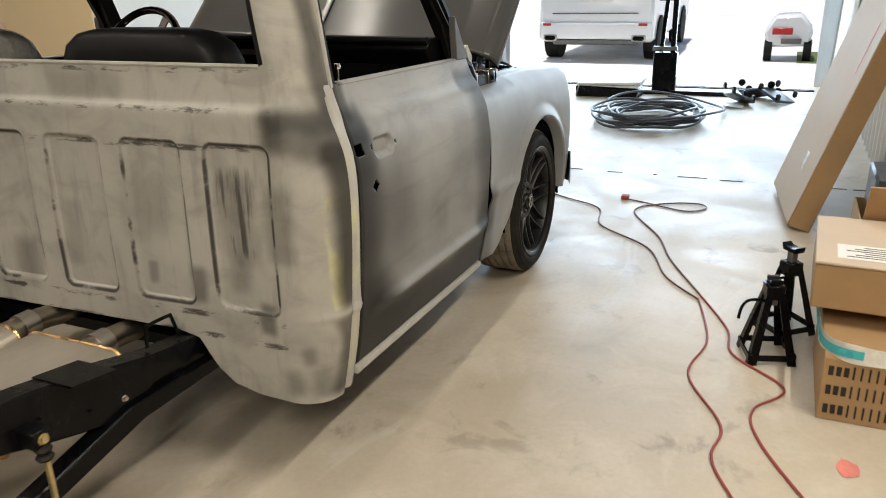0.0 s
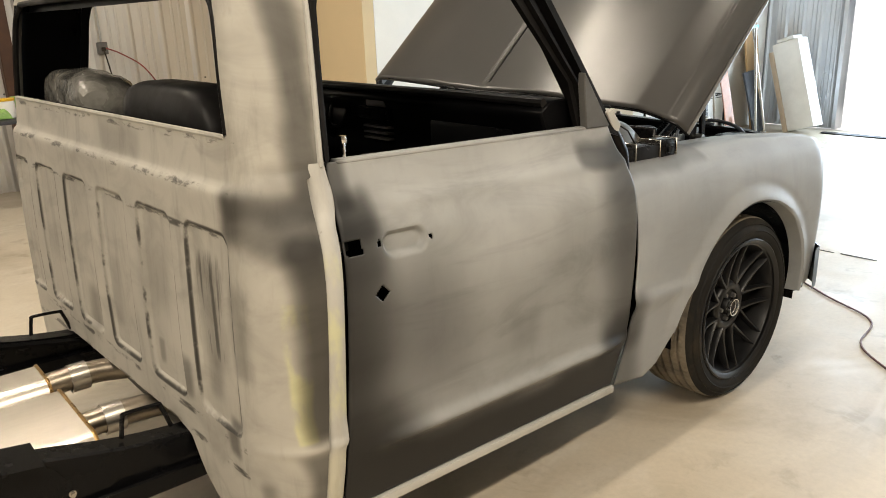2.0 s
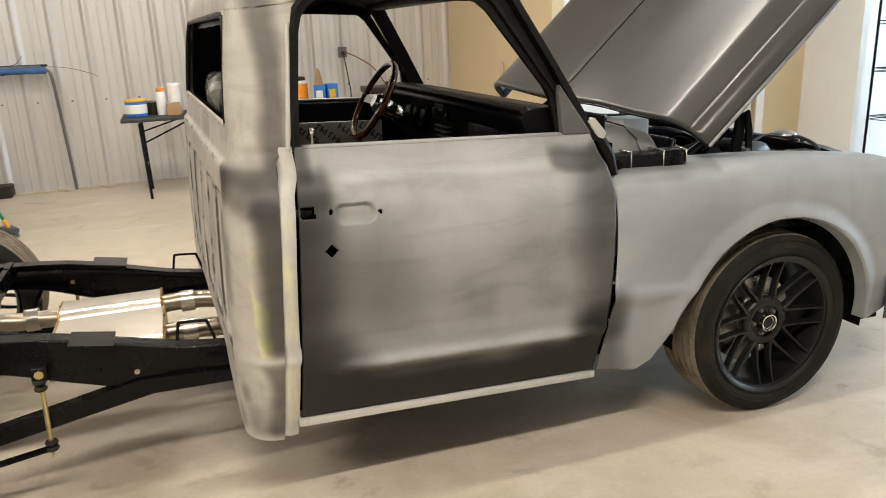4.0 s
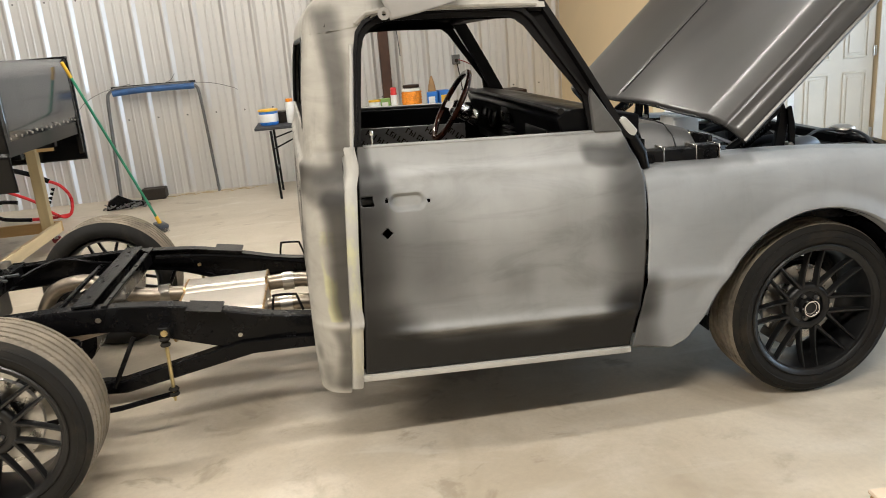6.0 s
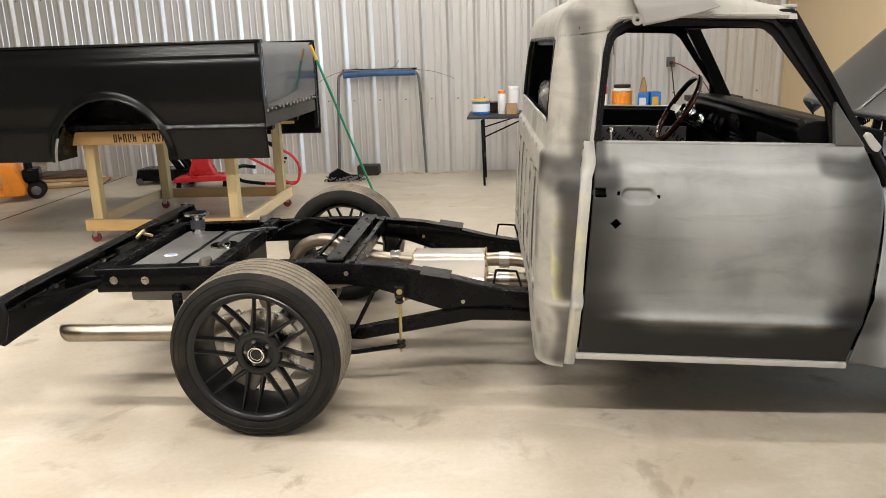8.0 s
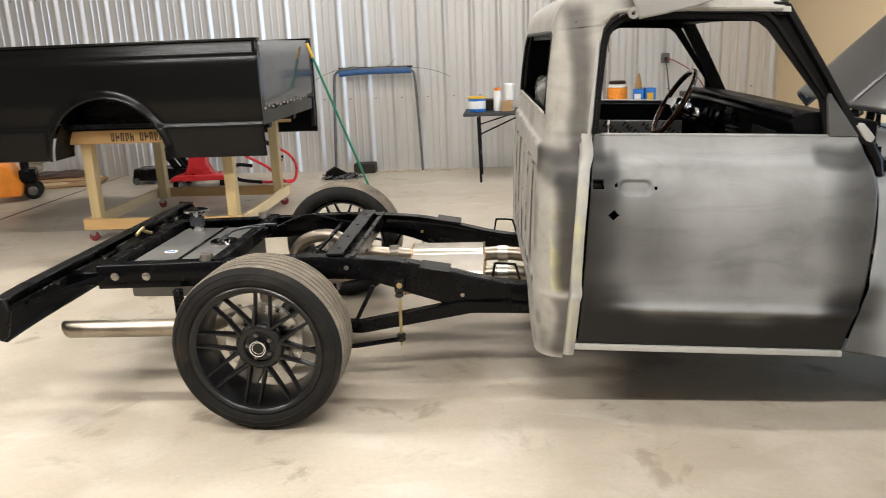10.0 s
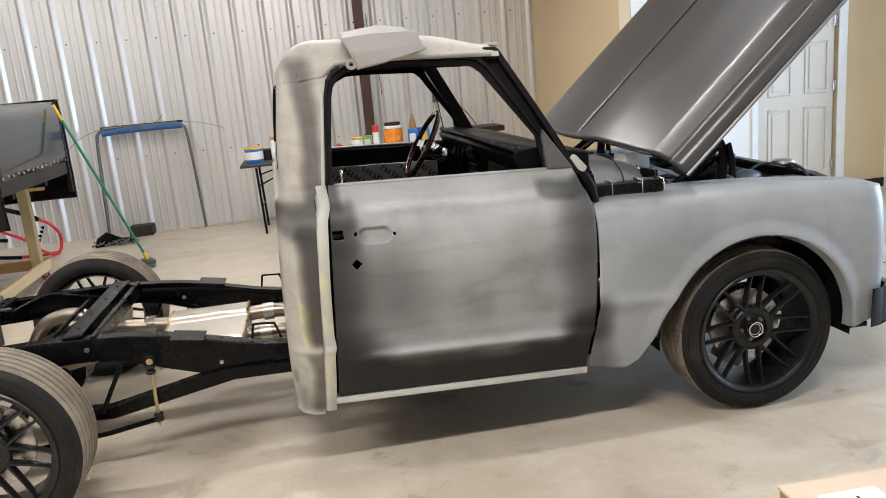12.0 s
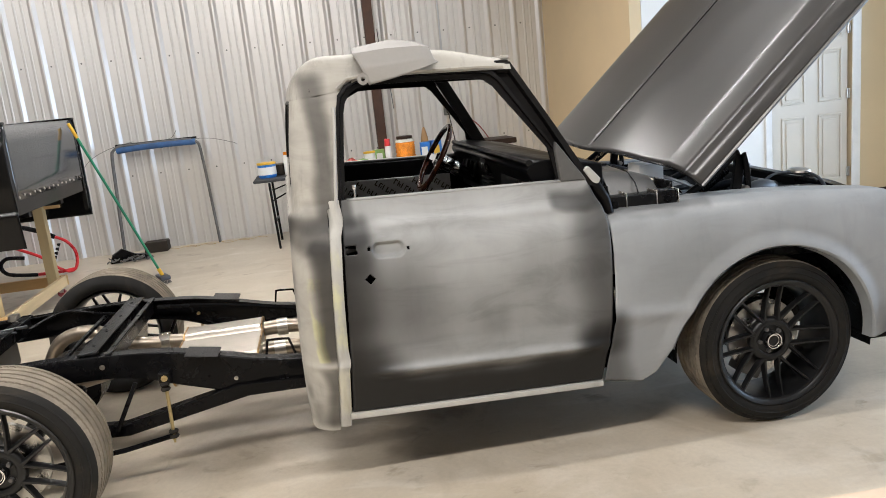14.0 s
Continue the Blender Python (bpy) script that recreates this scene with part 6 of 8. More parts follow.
# ---- the pickup bed on its wooden cart ----
def pickup_bed():
    X0, X1b, YN, YF, ZT, ZB = -0.87, -4.10, 2.22, 4.02, 1.70, 0.775
    bed = thing("pickup_bed", "glossy black pickup bed resting on a wooden cart", "pickup bed")
    AXb, ARb = -2.195, 0.50

    def side_y2(z):
        return curve([(0.76, 0.015), (0.90, 0.0), (1.03, -0.012), (1.055, 0.0), (1.25, -0.012), (1.45, -0.010), (1.56, 0.0), (1.60, 0.022), (1.66, 0.035), (1.70, 0.045)], z)

    def skin(sign, base):
        nx, nz = 200, 80

        def f(u, v):
            x = X0 + (X1b - X0) * u
            z = ZB + (ZT - ZB) * v
            d = math.hypot(x - AXb, z - ZB)
            y = side_y2(z)
            # flared wheel arch
            y -= 0.035 * math.exp(-((d - ARb) / 0.038) ** 2) if d >= ARb - 0.01 else 0.035
            if d < ARb:
                k = ARb / max(d, 0.01)
                if k < 1.06:
                    x, z = AXb + (x - AXb) * k, ZB + (z - ZB) * k
            return (x, base + sign * y, z)

        def keep(u, v):
            x, z = X0 + (X1b - X0) * u, ZB + (ZT - ZB) * v
            return math.hypot(x - AXb, z - ZB) > ARb - 0.004
        return sheet(nx, nz, f, keep)
    p = part("bed_side", skin(1, YN), M_BEDBLACK, bed, "black bed side with wheel arch")
    solidify(p, 0.008)
    p = part("bed_side", skin(-1, YF), M_BEDBLACK, bed, "black bed side with wheel arch")
    solidify(p, 0.008)
    part("arch_edge", tube([(AXb + (ARb + 0.005) * math.cos(a), YN - 0.030, ZB + (ARb + 0.005) * math.sin(a)) for a in [math.pi * k / 48 for k in range(49)]], 0.010, 8), M_BEDBLACK, bed)
    part("wheel_tub", sheet(30, 3, lambda u, v: (AXb + (ARb - 0.005) * math.cos(math.pi * u), YN + 0.01 + 0.30 * v, ZB + (ARb - 0.005) * math.sin(math.pi * u))), M_FRAME, bed)
    part("wheel_tub_wall", box((AXb - 0.6, YN + 0.32, ZB + 0.1), (AXb + 0.6, YN + 0.33, ZB + 0.62)), M_FRAME, bed)
    for y in (YN + 0.055, YF - 0.055):
        part("top_rail", box((X1b, y - 0.045, ZT - 0.01), (X0, y + 0.045, ZT + 0.012), None, 0.01, 2), M_BEDBLACK, bed)
    fp = part("front_panel", sheet(4, 40, lambda u, v: (X0 - 0.015 + 0.002 * math.sin(v * 9), YN + 0.07 + (YF - YN - 0.13) * v, 1.13 + (1.69 - 1.13) * u + 0.0 * v)), M_BEDGLOSS, bed, "glossy dark front panel")
    solidify(fp, 0.004)
    part("front_sill", prism([(YN + 0.06, 1.02), (YF - 0.06, 1.02), (YF - 0.06, 1.13), (YN + 0.06, 1.13)], "x", X0 - 0.06, X0 - 0.02), M_BEDBLACK, bed)
    for k in range(15):
        y = YN + 0.10 + 0.112 * k
        part("bolt", lathe([(0, 0.008), (0.009, 0.007), (0.011, 0)], pose(X0 - 0.011, y, 1.150 + 0.010 * (k % 2), 0, 90, 0), 8), M_STEEL, bed, "bright bolt head")
    for k in range(9):
        part("post_hole", lathe([(0, 0.003), (0.008, 0.003), (0.008, 0)], pose(X0 - 0.009, YF - 0.048, 1.0 + 0.075 * k, 0, 90, 0), 8), M_STEELG, bed)
    part("bed_floor", box((X1b, YN + 0.10, 1.02), (X0 - 0.06, YF - 0.10, 1.06)), M_FRAME, bed)
    for y in (YN + 0.5, YF - 0.5):
        part("bed_runner", box((X1b, y - 0.04, 0.955), (X0 - 0.1, y + 0.04, 1.02), None, 0.005), M_FRAME, bed)
    part("front_post", box((X0 - 0.05, YF - 0.075, ZB + 0.06), (X0 - 0.01, YF - 0.02, ZT), None, 0.006), M_BEDBLACK, bed)
    part("front_post", box((X0 - 0.05, YN + 0.012, ZB + 0.25), (X0 - 0.012, YN + 0.065, ZT), None, 0.006), M_BEDBLACK, bed)
    return bed


M_BEDGLOSS = surface("bed_gloss_grey", (0.045, 0.049, 0.054), 0.10, 0, 0.08, 2, 60, 0.0, 0.0008, (1, 1, 1), 0.02, None, 0.0, 0.8)
pickup_bed()


def wooden_cart():
    x0, x1, y0, y1 = -2.66, -1.27, 2.50, 4.05
    c = thing("wooden_cart", "pine cart on casters carrying the pickup bed", "cart")
    zb, zt = 0.11, 0.955
    for y in (y0, y1 - 0.04):
        part("base_plank", box((x0 - 0.04, y, zb), (x1 + 0.04, y + 0.04, zb + 0.10), None, 0.003), M_WOOD, c)
    for x in (x0 - 0.04, x1):
        part("end_plank", box((x, y0 + 0.042, zb), (x + 0.04, y1 - 0.042, zb + 0.10), None, 0.003), M_WOODP, c)
    for y in (y0, y1 - 0.04):
        part("top_plank", box((x0 - 0.10, y - 0.042, zt - 0.075), (x1 + 0.12, y - 0.002, zt + 0.040), None, 0.003), M_WOOD, c)
        part("top_bearer", box((x0 - 0.10, y, zt - 0.045), (x1 + 0.12, y + 0.09, zt - 0.001), None, 0.003), M_WOOD, c)
    for x in (x0 + 0.02, x1 - 0.11):
        for y in (y0 + 0.044, y1 - 0.134):
            part("leg", box((x, y, zb), (x + 0.09, y + 0.09, zt - 0.046), None, 0.004), M_WOODV, c)
    for x in (x0 + 0.02, x1 - 0.02):
        for y in (y0 + 0.05, y1 - 0.06):
            w = part("caster", rod((x, y - 0.016, 0.042), (x, y + 0.016, 0.042), 0.042, 20), M_CASTER, c, "dull red caster wheel")
            part("fork", box((x - 0.02, y - 0.026, 0.05), (x + 0.02, y + 0.026, zb), None, 0.004), M_STEEL, w)
    # stencilled name, reduced to plain strokes
    for k in range(13):
        if k != 5:
            x = -2.30 + 0.043 * k
            for dx, lo, hi in ((0.0, -0.055, 0.015), (0.019, -0.055 + 0.02 * (k % 2), 0.015 - 0.02 * (k % 3 == 1))):
                part("stencil_bar", box((x + dx, y0 - 0.0450, zt + lo), (x + dx + 0.010, y0 - 0.0425, zt + hi)), M_PRINT, c)
            part("stencil_bar", box((x + 0.0102, y0 - 0.0450, zt - 0.055 + 0.03 * (k % 3)), (x + 0.0188, y0 - 0.0425, zt - 0.043 + 0.03 * (k % 3))), M_PRINT, c)
    return c


M_CASTER = surface("dull_red_polymer", (0.16, 0.015, 0.018), 0.45, 0, 0.25)
M_WOODP = surface("new_pine_cross", (0.58, 0.45, 0.26), 0.62, 0, 0.15, 5, 26, 0.15, 0.002, (1, 0.12, 1), 0.08, (0.42, 0.28, 0.12))
wooden_cart()


# ---- broom leaning at the bed ----
def broom():
    a, b = Vector((-0.845, 3.72, 1.66)), Vector((-0.345, 4.02, 0.10))
    d = (b - a).normalized()
    br = thing("push_broom", "green-handled broom leaning against the bed", "broom")
    part("handle", rod(a + d * 0.14, b, 0.0125, 10), M_GREEN, br, "green handle")
    part("grip", rod(a, a + d * 0.15, 0.015, 10), M_YELLOW, br, "yellow grip")
    part("collar", rod(b - d * 0.06, b + d * 0.02, 0.019, 10), M_YELLOW, br)
    bm = bmesh.new()
    m = Matrix.Translation(b + d * 0.03) @ pose(0, 0, 0, 0, 0, 25)
    add_box(bm, (-0.05, -0.11, -0.03), (0.05, 0.11, 0.01), m, 0.012, 2)
    part("head", bm, M_HOSE, br, "grey head")
    bm = bmesh.new()
    for k in range(60):
        p = m @ Vector((random.uniform(-0.045, 0.045), random.uniform(-0.105, 0.105), -0.03))
        add_rod(bm, p, (p.x + random.uniform(-0.02, 0.03), p.y + random.uniform(-0.015, 0.015), 0.003), 0.0022, 4)
    part("bristles", bm, M_STEELG, br)
    return br


broom()


# ---- tube stand against the wall ----
def tube_stand():
    st = thing("tube_stand", "steel tube stand with a blue padded bar against the metal wall", "stand")
    xl, xr, yb, h = -1.13, -0.03, YL - 0.14, 1.34
    for dy in (0.0, -0.05):
        path = [(xl - 0.03, yb + dy - 0.02, 0.012), (xl + 0.01, yb + dy, 0.9), (xl + 0.03, yb + dy, h - 0.12), (xl + 0.06, yb + dy, h - 0.05), (xl + 0.12, yb + dy, h - 0.015), (xl + 0.2, yb + dy, h - 0.005),
                (xr - 0.2, yb + dy, h - 0.005), (xr - 0.12, yb + dy, h - 0.015), (xr - 0.06, yb + dy, h - 0.05), (xr - 0.03, yb + dy, h - 0.12), (xr - 0.01, yb + dy, 0.9), (xr + 0.03, yb + dy - 0.02, 0.012)]
        part("frame_tube", tube(smooth_path(path, 6), 0.014, 10), M_STEELG, st, "grey steel tube")
    part("padded_bar", tube(smooth_path([(xl + 0.10, yb - 0.04, h - 0.06), (xl + 0.35, yb - 0.045, h - 0.045), (xr - 0.4, yb - 0.045, h - 0.04), (xr - 0.07, yb - 0.04, h - 0.045)], 6), 0.038, 12), M_BLUE, st, "blue padding")
    part("top_bar", rod((xl + 0.09, yb - 0.03, h + 0.005), (xr - 0.05, yb - 0.03, h + 0.005), 0.012, 8), M_FRAME, st)
    for x in (xl + 0.35, xl + 0.62):
        part("strap", rod((x, yb - 0.042, h - 0.08), (x, yb - 0.042, h + 0.01), 0.02, 8), M_FRAME, st)
    for pts in ([(xl - 0.42, yb, h - 0.36), (xl - 0.25, yb, h - 0.15), (xl, yb, h - 0.03), (xl + 0.3, yb, h + 0.03)], [(xl + 0.62, yb, h), (xl + 0.75, yb, h + 0.03), (xl + 0.82, yb, h + 0.11)],
                [(xr - 0.5, yb, h), (xr + 0.05, yb, h - 0.02), (xr + 0.35, yb, h - 0.10), (xr + 0.42, yb, h - 0.14)]):
        part("loose_wire", tube(smooth_path(pts, 8), 0.0035, 5), M_STEELG, st)
    return st


tube_stand()
tagged(part("dark_box", box((-0.90, YL - 0.30, 0.0), (-0.62, YL - 0.10, 0.13), None, 0.01), M_PRINT), "small dark box on the floor by the wall", "box")
for _k in range(5):
    _x = -0.65 + 0.22 * _k
    tagged(part("straw", tube(smooth_path([(_x, YL - 0.15, 0.006), (_x + 0.12, YL - 0.24 - 0.03 * (_k % 2), 0.006), (_x + 0.25, YL - 0.13, 0.006), (_x + 0.36, YL - 0.2, 0.006)], 6), 0.0028, 5), M_WOODV), "thin dry straw on the floor by the wall", "straw", "straws")


# ---- folding table with groceries ----
def folding_table():
    t = thing("folding_table", "grey folding table against the metal wall", "table")
    x0, x1, y0, y1, zt = 0.60, 3.05, 4.98, 5.72, 0.815
    part("tabletop", box((x0, y0, zt - 0.032), (x1, y1, zt), None, 0.012, 2), M_TABLE, t)
    for x, s in ((0.79, 1), (2.86, -1)):
        for y in (y0 + 0.08, y1 - 0.08):
            part("leg", rod((x, y, 0.0), (x - 0.02 * s, y, zt - 0.045), 0.0145, 10), M_TRIMBLACK, t)
        part("leg_bar", rod((x - 0.01 * s, y0 + 0.08, 0.30), (x - 0.01 * s, y1 - 0.08, 0.30), 0.011, 8), M_TRIMBLACK, t)
        part("brace", rod((x - 0.012 * s, y0 + 0.20, 0.55), (x + 0.50 * s, y0 + 0.30, zt - 0.05), 0.009, 8), M_TRIMBLACK, t)
        part("brace", rod((x - 0.012 * s, y0 + 0.30, 0.66), (x + 0.36 * s, y0 + 0.34, zt - 0.05), 0.008, 8), M_TRIMBLACK, t)
    return t


folding_table()
ZT = 0.816


def round_pot(name, x, y, r, h, body, lid, label, cat, lid_label="", neck=1.0, wrap=None):
    ob = thing(name, label, cat, "", (x, y, ZT))
    part("body", lathe([(0, 0), (r * 0.92, 0), (r * 0.95, 0.006), (r, h * 0.1), (r, h * 0.78), (r * neck, h * 0.86), (r * neck, h * 0.9), (0, h * 0.9)], Matrix(), 24), body, ob)
    part("lid", lathe([(r * neck * 1.04, h * 0.87), (r * neck * 1.06, h * 0.88), (r * neck * 1.06, h * 0.98), (r * neck, h), (0, h)], Matrix(), 24), lid, ob, lid_label)
    if wrap:
        part("wrapper", lathe([(r * 1.01, h * 0.2), (r * 1.012, h * 0.21), (r * 1.012, h * 0.70), (r * 1.01, h * 0.71)], Matrix(), 24), wrap, ob)
    return ob


def carton(name, lo, hi, mat, label, cat, panel=None, turn=0.0):
    ob = thing(name, label, cat, "", ((lo[0] + hi[0]) / 2, (lo[1] + hi[1]) / 2, ZT), turn)
    sx, sy, h = (hi[0] - lo[0]) / 2, (hi[1] - lo[1]) / 2, hi[2]
    part("body", box((-sx, -sy, 0), (sx, sy, h), None, 0.003), mat, ob)
    if panel:
        part("print_panel", box((-sx * 0.7, -sy - 0.002, h * 0.25), (sx * 0.5, -sy - 0.0005, h * 0.75)), panel, ob)
    return ob


round_pot("tub", 0.755, 5.28, 0.105, 0.175, M_PBLUE, M_YELLOW, "blue and white tub with a yellow lid on the table", "tub", "yellow lid", 1.0, M_PWHITE)
round_pot("bottle", 1.00, 5.30, 0.048, 0.27, M_PWHITE, M_ORANGE, "white bottle with an orange cap", "bottle", "orange cap", 0.8)
round_pot("bottle", 1.36, 5.32, 0.05, 0.26, M_PBLUE, M_PBLUE, "blue plastic bottle on the table", "bottle", "", 0.6)
round_pot("paper_roll", 1.14, 5.36, 0.065, 0.31, M_PWHITE, M_PWHITE, "white paper towel roll", "roll")
carton("small_box", (1.05, 5.16), (1.18, 5.26, 0.12), M_CARD, "small brown cardboard box on the table", "box")
round_pot("cup", 1.30, 5.2, 0.05, 0.10, M_PRED, M_ORANGE, "red and orange cup", "cup")
round_pot("can", 0.90, 5.42, 0.05, 0.14, M_PRINT, M_STEEL, "dark can with a steel rim", "can")
for _k, (_x, _h, _m, _l) in enumerate([(1.58, 0.15, M_PRED, "red snack packet on the table"), (1.74, 0.165, M_PRED, "dark red snack packet on the table"), (1.86, 0.14, M_PGREEN, "green snack packet on the table")]):
    bm = sheet(20, 10, lambda u, v: (_x + 0.20 * (u - 0.5) + 0.02 * math.sin(9 * v + _k), 5.20 + 0.14 * (v - 0.5),
                                      ZT + 0.004 + 0.62 * _h * (math.sin(math.pi * v) * math.sin(math.pi * min(1, max(0, u)))) ** 0.5 * (1 + 0.35 * noise.noise((9 * u, 7 * v, 3 * _k)))))
    tagged(solidify(part("snack_packet", bm, M_SNACK if _k < 2 else _m), 0.004), _l, "packet", "snack packets")
round_pot("food_tub", 1.96, 5.28, 0.068, 0.165, M_PWHITE, M_YELLOW, "clear food tub with a pale lid", "tub")
carton("rice_box", (2.02, 5.30), (2.14, 5.38, 0.17), M_PGREEN, "open green carton on the table", "carton", M_PWHITE, 10)
round_pot("drink_can", 2.18, 5.22, 0.036, 0.29, M_PRED, M_PRED, "tall red can on the table", "can", "", 0.9, M_PWHITE)
_jar = thing("snack_jar", "large clear jar full of orange cheese balls", "jar", "", (2.40, 5.34, ZT))
part("contents", lathe([(0, 0.004), (0.105, 0.004), (0.112, 0.03), (0.112, 0.21), (0.10, 0.24), (0, 0.245)], Matrix(), 28), M_CHEESE, _jar, "orange cheese balls")
for _k in range(70):
    _a, _z = 2.4 * _k, 0.022 + 0.0028 * _k
    part("cheese_ball", lathe([(0, -0.013), (0.010, -0.008), (0.013, 0), (0.010, 0.008), (0, 0.013)], Matrix.Translation((0.108 * math.cos(_a), 0.108 * math.sin(_a), _z)), 7), M_CHEESE, _jar)
part("lid", lathe([(0.09, 0.262), (0.096, 0.264), (0.096, 0.292), (0.088, 0.298), (0, 0.298)], Matrix(), 28), M_BASE, _jar, "dark lid")
part("collar", lathe([(0.113, 0.225), (0.112, 0.24), (0.092, 0.258), (0.088, 0.262)], Matrix(), 28), M_FILM, _jar)
tagged(part("plate_stack", lathe([(0, 0), (0.06, 0), (0.115, 0.02), (0.118, 0.055), (0.112, 0.056), (0.06, 0.045), (0, 0.045)], Matrix.Translation((2.32, 5.13, ZT)), 28), M_PWHITE), "stack of white paper plates", "plates")
carton("drink_carton", (2.57, 5.20), (2.69, 5.34, 0.20), M_PBLUE, "blue drinks carton on the table", "carton", M_PWHITE, -8)
carton("snack_carton", (2.70, 5.22), (2.82, 5.36, 0.21), M_PBLUE, "blue and yellow carton on the table", "carton", M_YELLOW, 6)
_bag = sheet(16, 10, lambda u, v: (2.66 + 0.055 * math.cos(2 * math.pi * u) * (1 - 0.75 * v ** 3), 5.46 + 0.04 * math.sin(2 * math.pi * u) * (1 - 0.8 * v), ZT + 0.36 * v + 0.012 * math.sin(9 * u)))
tagged(part("paper_bag", _bag, M_CARD), "crumpled brown paper bag on the table", "bag")

# small white cooler beside the table, outlet and cords on the wall
_c = thing("cooler", "white cooler with a dark lid at the wall", "cooler", "", (3.55, YL - 0.42, 0))
part("body", box((-0.27, -0.24, 0), (0.27, 0.24, 0.86), None, 0.012, 2), M_PWHITE, _c)
part("lid", box((-0.285, -0.255, 0.862), (0.285, 0.255, 0.93), None, 0.012, 2), M_BASE, _c, "dark lid")
_o = thing("wall_outlet", "metal outlet box with plugs on the wall", "outlet", "", (3.10, YL - 0.04, 1.33))
part("box", box((-0.05, -0.05, -0.06), (0.05, 0.0, 0.06), None, 0.005), M_STEELG, _o)
part("plug", box((-0.02, -0.085, -0.03), (0.02, -0.052, 0.01), None, 0.006), M_PRINT, _o)
part("conduit", rod((0, -0.02, 0.06), (0, -0.02, 2.9), 0.011, 8), M_GALV, _o)
part("cord", tube(smooth_path([(0, -0.08, -0.03), (0.03, -0.09, -0.25), (0.06, -0.08, -0.5), (0.04, -0.08, -0.8)], 6), 0.007, 6), M_PRINT, _o)
part("orange_cord", tube(smooth_path([(0.02, -0.08, 0.0), (0.15, -0.1, -0.06), (0.35, -0.12, -0.20), (0.5, -0.12, -0.42), (0.48, -0.2, -0.47)], 6), 0.007, 6), M_CORD, _o, "orange-red cord")
part("loose_wire", tube(smooth_path([(-0.8, -0.02, 1.1), (-0.78, -0.02, 0.7), (-0.72, -0.02, 0.4), (-0.7, -0.02, 0.1)], 6), 0.005, 5), M_HOSE, _o)
_h = thing("wall_hook", "pale glove hung on a hook on the tan wall", "hook", "", (X1 - 0.004, 4.55, 0.98))
part("hanging_glove", sheet(8, 14, lambda u, v: (-0.012 - 0.022 * math.sin(math.pi * u), -0.045 + 0.09 * u * (0.5 + 0.5 * math.sin(2.6 * v + 0.5)) + 0.03 * v, 0.20 * v + 0.02 * math.sin(6 * u))), M_CARDW, _h)
part("nail", rod((0, 0, 0.20), (-0.03, 0, 0.205), 0.004, 6), M_STEEL, _h)


# ---- jacks and tools beyond the cart ----
def transmission_jack():
    j = thing("transmission_jack", "low red transmission jack on swivel casters", "jack", "", (-2.68, 5.20, 0), 8)
    part("base_plate", prism([(-0.34, 0.10), (0.33, 0.10), (0.33, 0.15), (0.20, 0.17), (-0.22, 0.17), (-0.34, 0.14)], "y", -0.15, 0.15, 0.008), M_RED, j)
    part("tower", prism([(-0.18, 0.171), (0.16, 0.171), (0.10, 0.30), (0.10, 0.42), (-0.10, 0.42), (-0.12, 0.30)], "y", -0.09, 0.09, 0.010), M_RED, j)
    part("ram", rod((0.0, 0, 0.42), (0.0, 0, 0.48), 0.03, 16), M_STEEL, j)
    for k, (x, y) in enumerate(((-0.28, -0.13), (-0.20, 0.15), (0.28, -0.13), (0.24, 0.15))):
        c = part("caster", rod((x, y - 0.016, 0.038), (x, y + 0.016, 0.038), 0.038, 16), M_STEELG, j, "grey caster")
        part("caster_fork", prism([(x - 0.03, 0.035), (x + 0.03, 0.035), (x + 0.025, 0.10), (x - 0.025, 0.10)], "y", y - 0.022, y + 0.022, 0.003), M_FRAME, c)
    return j


def lift_jack():
    j = thing("lift_jack", "black steel lift jack with raised arms by the wall", "jack", "", (-3.30, 5.60, 0), -4)
    part("base", prism([(-0.40, 0.05), (0.42, 0.05), (0.44, 0.16), (0.30, 0.20), (-0.36, 0.20)], "y", -0.16, 0.16, 0.01), M_FRAME, j)
    for y in (-0.11, 0.11):
        part("arm", prism([(0.16, 0.201), (0.27, 0.201), (-0.16, 0.80), (-0.26, 0.80)], "y", y - 0.012, y + 0.012, 0.004), M_FRAME, j)
        part("brace", prism([(0.36, 0.201), (0.44, 0.201), (0.06, 0.70), (-0.01, 0.70)], "y", y - 0.010, y + 0.010, 0.004), M_FRAME, j)
    part("cross_tube", rod((-0.21, -0.13, 0.76), (-0.21, 0.13, 0.76), 0.02, 12), M_FRAME, j)
    part("cylinder", rod((0.30, 0, 0.20), (0.02, 0, 0.62), 0.028, 14), M_STEELG, j)
    for x in (-0.33, 0.33):
        for y in (-0.18, 0.18):
            part("caster", rod((x, y - 0.016, 0.045), (x, y + 0.016, 0.045), 0.045, 16), M_STEELG, j)
    return j


transmission_jack()
lift_jack()


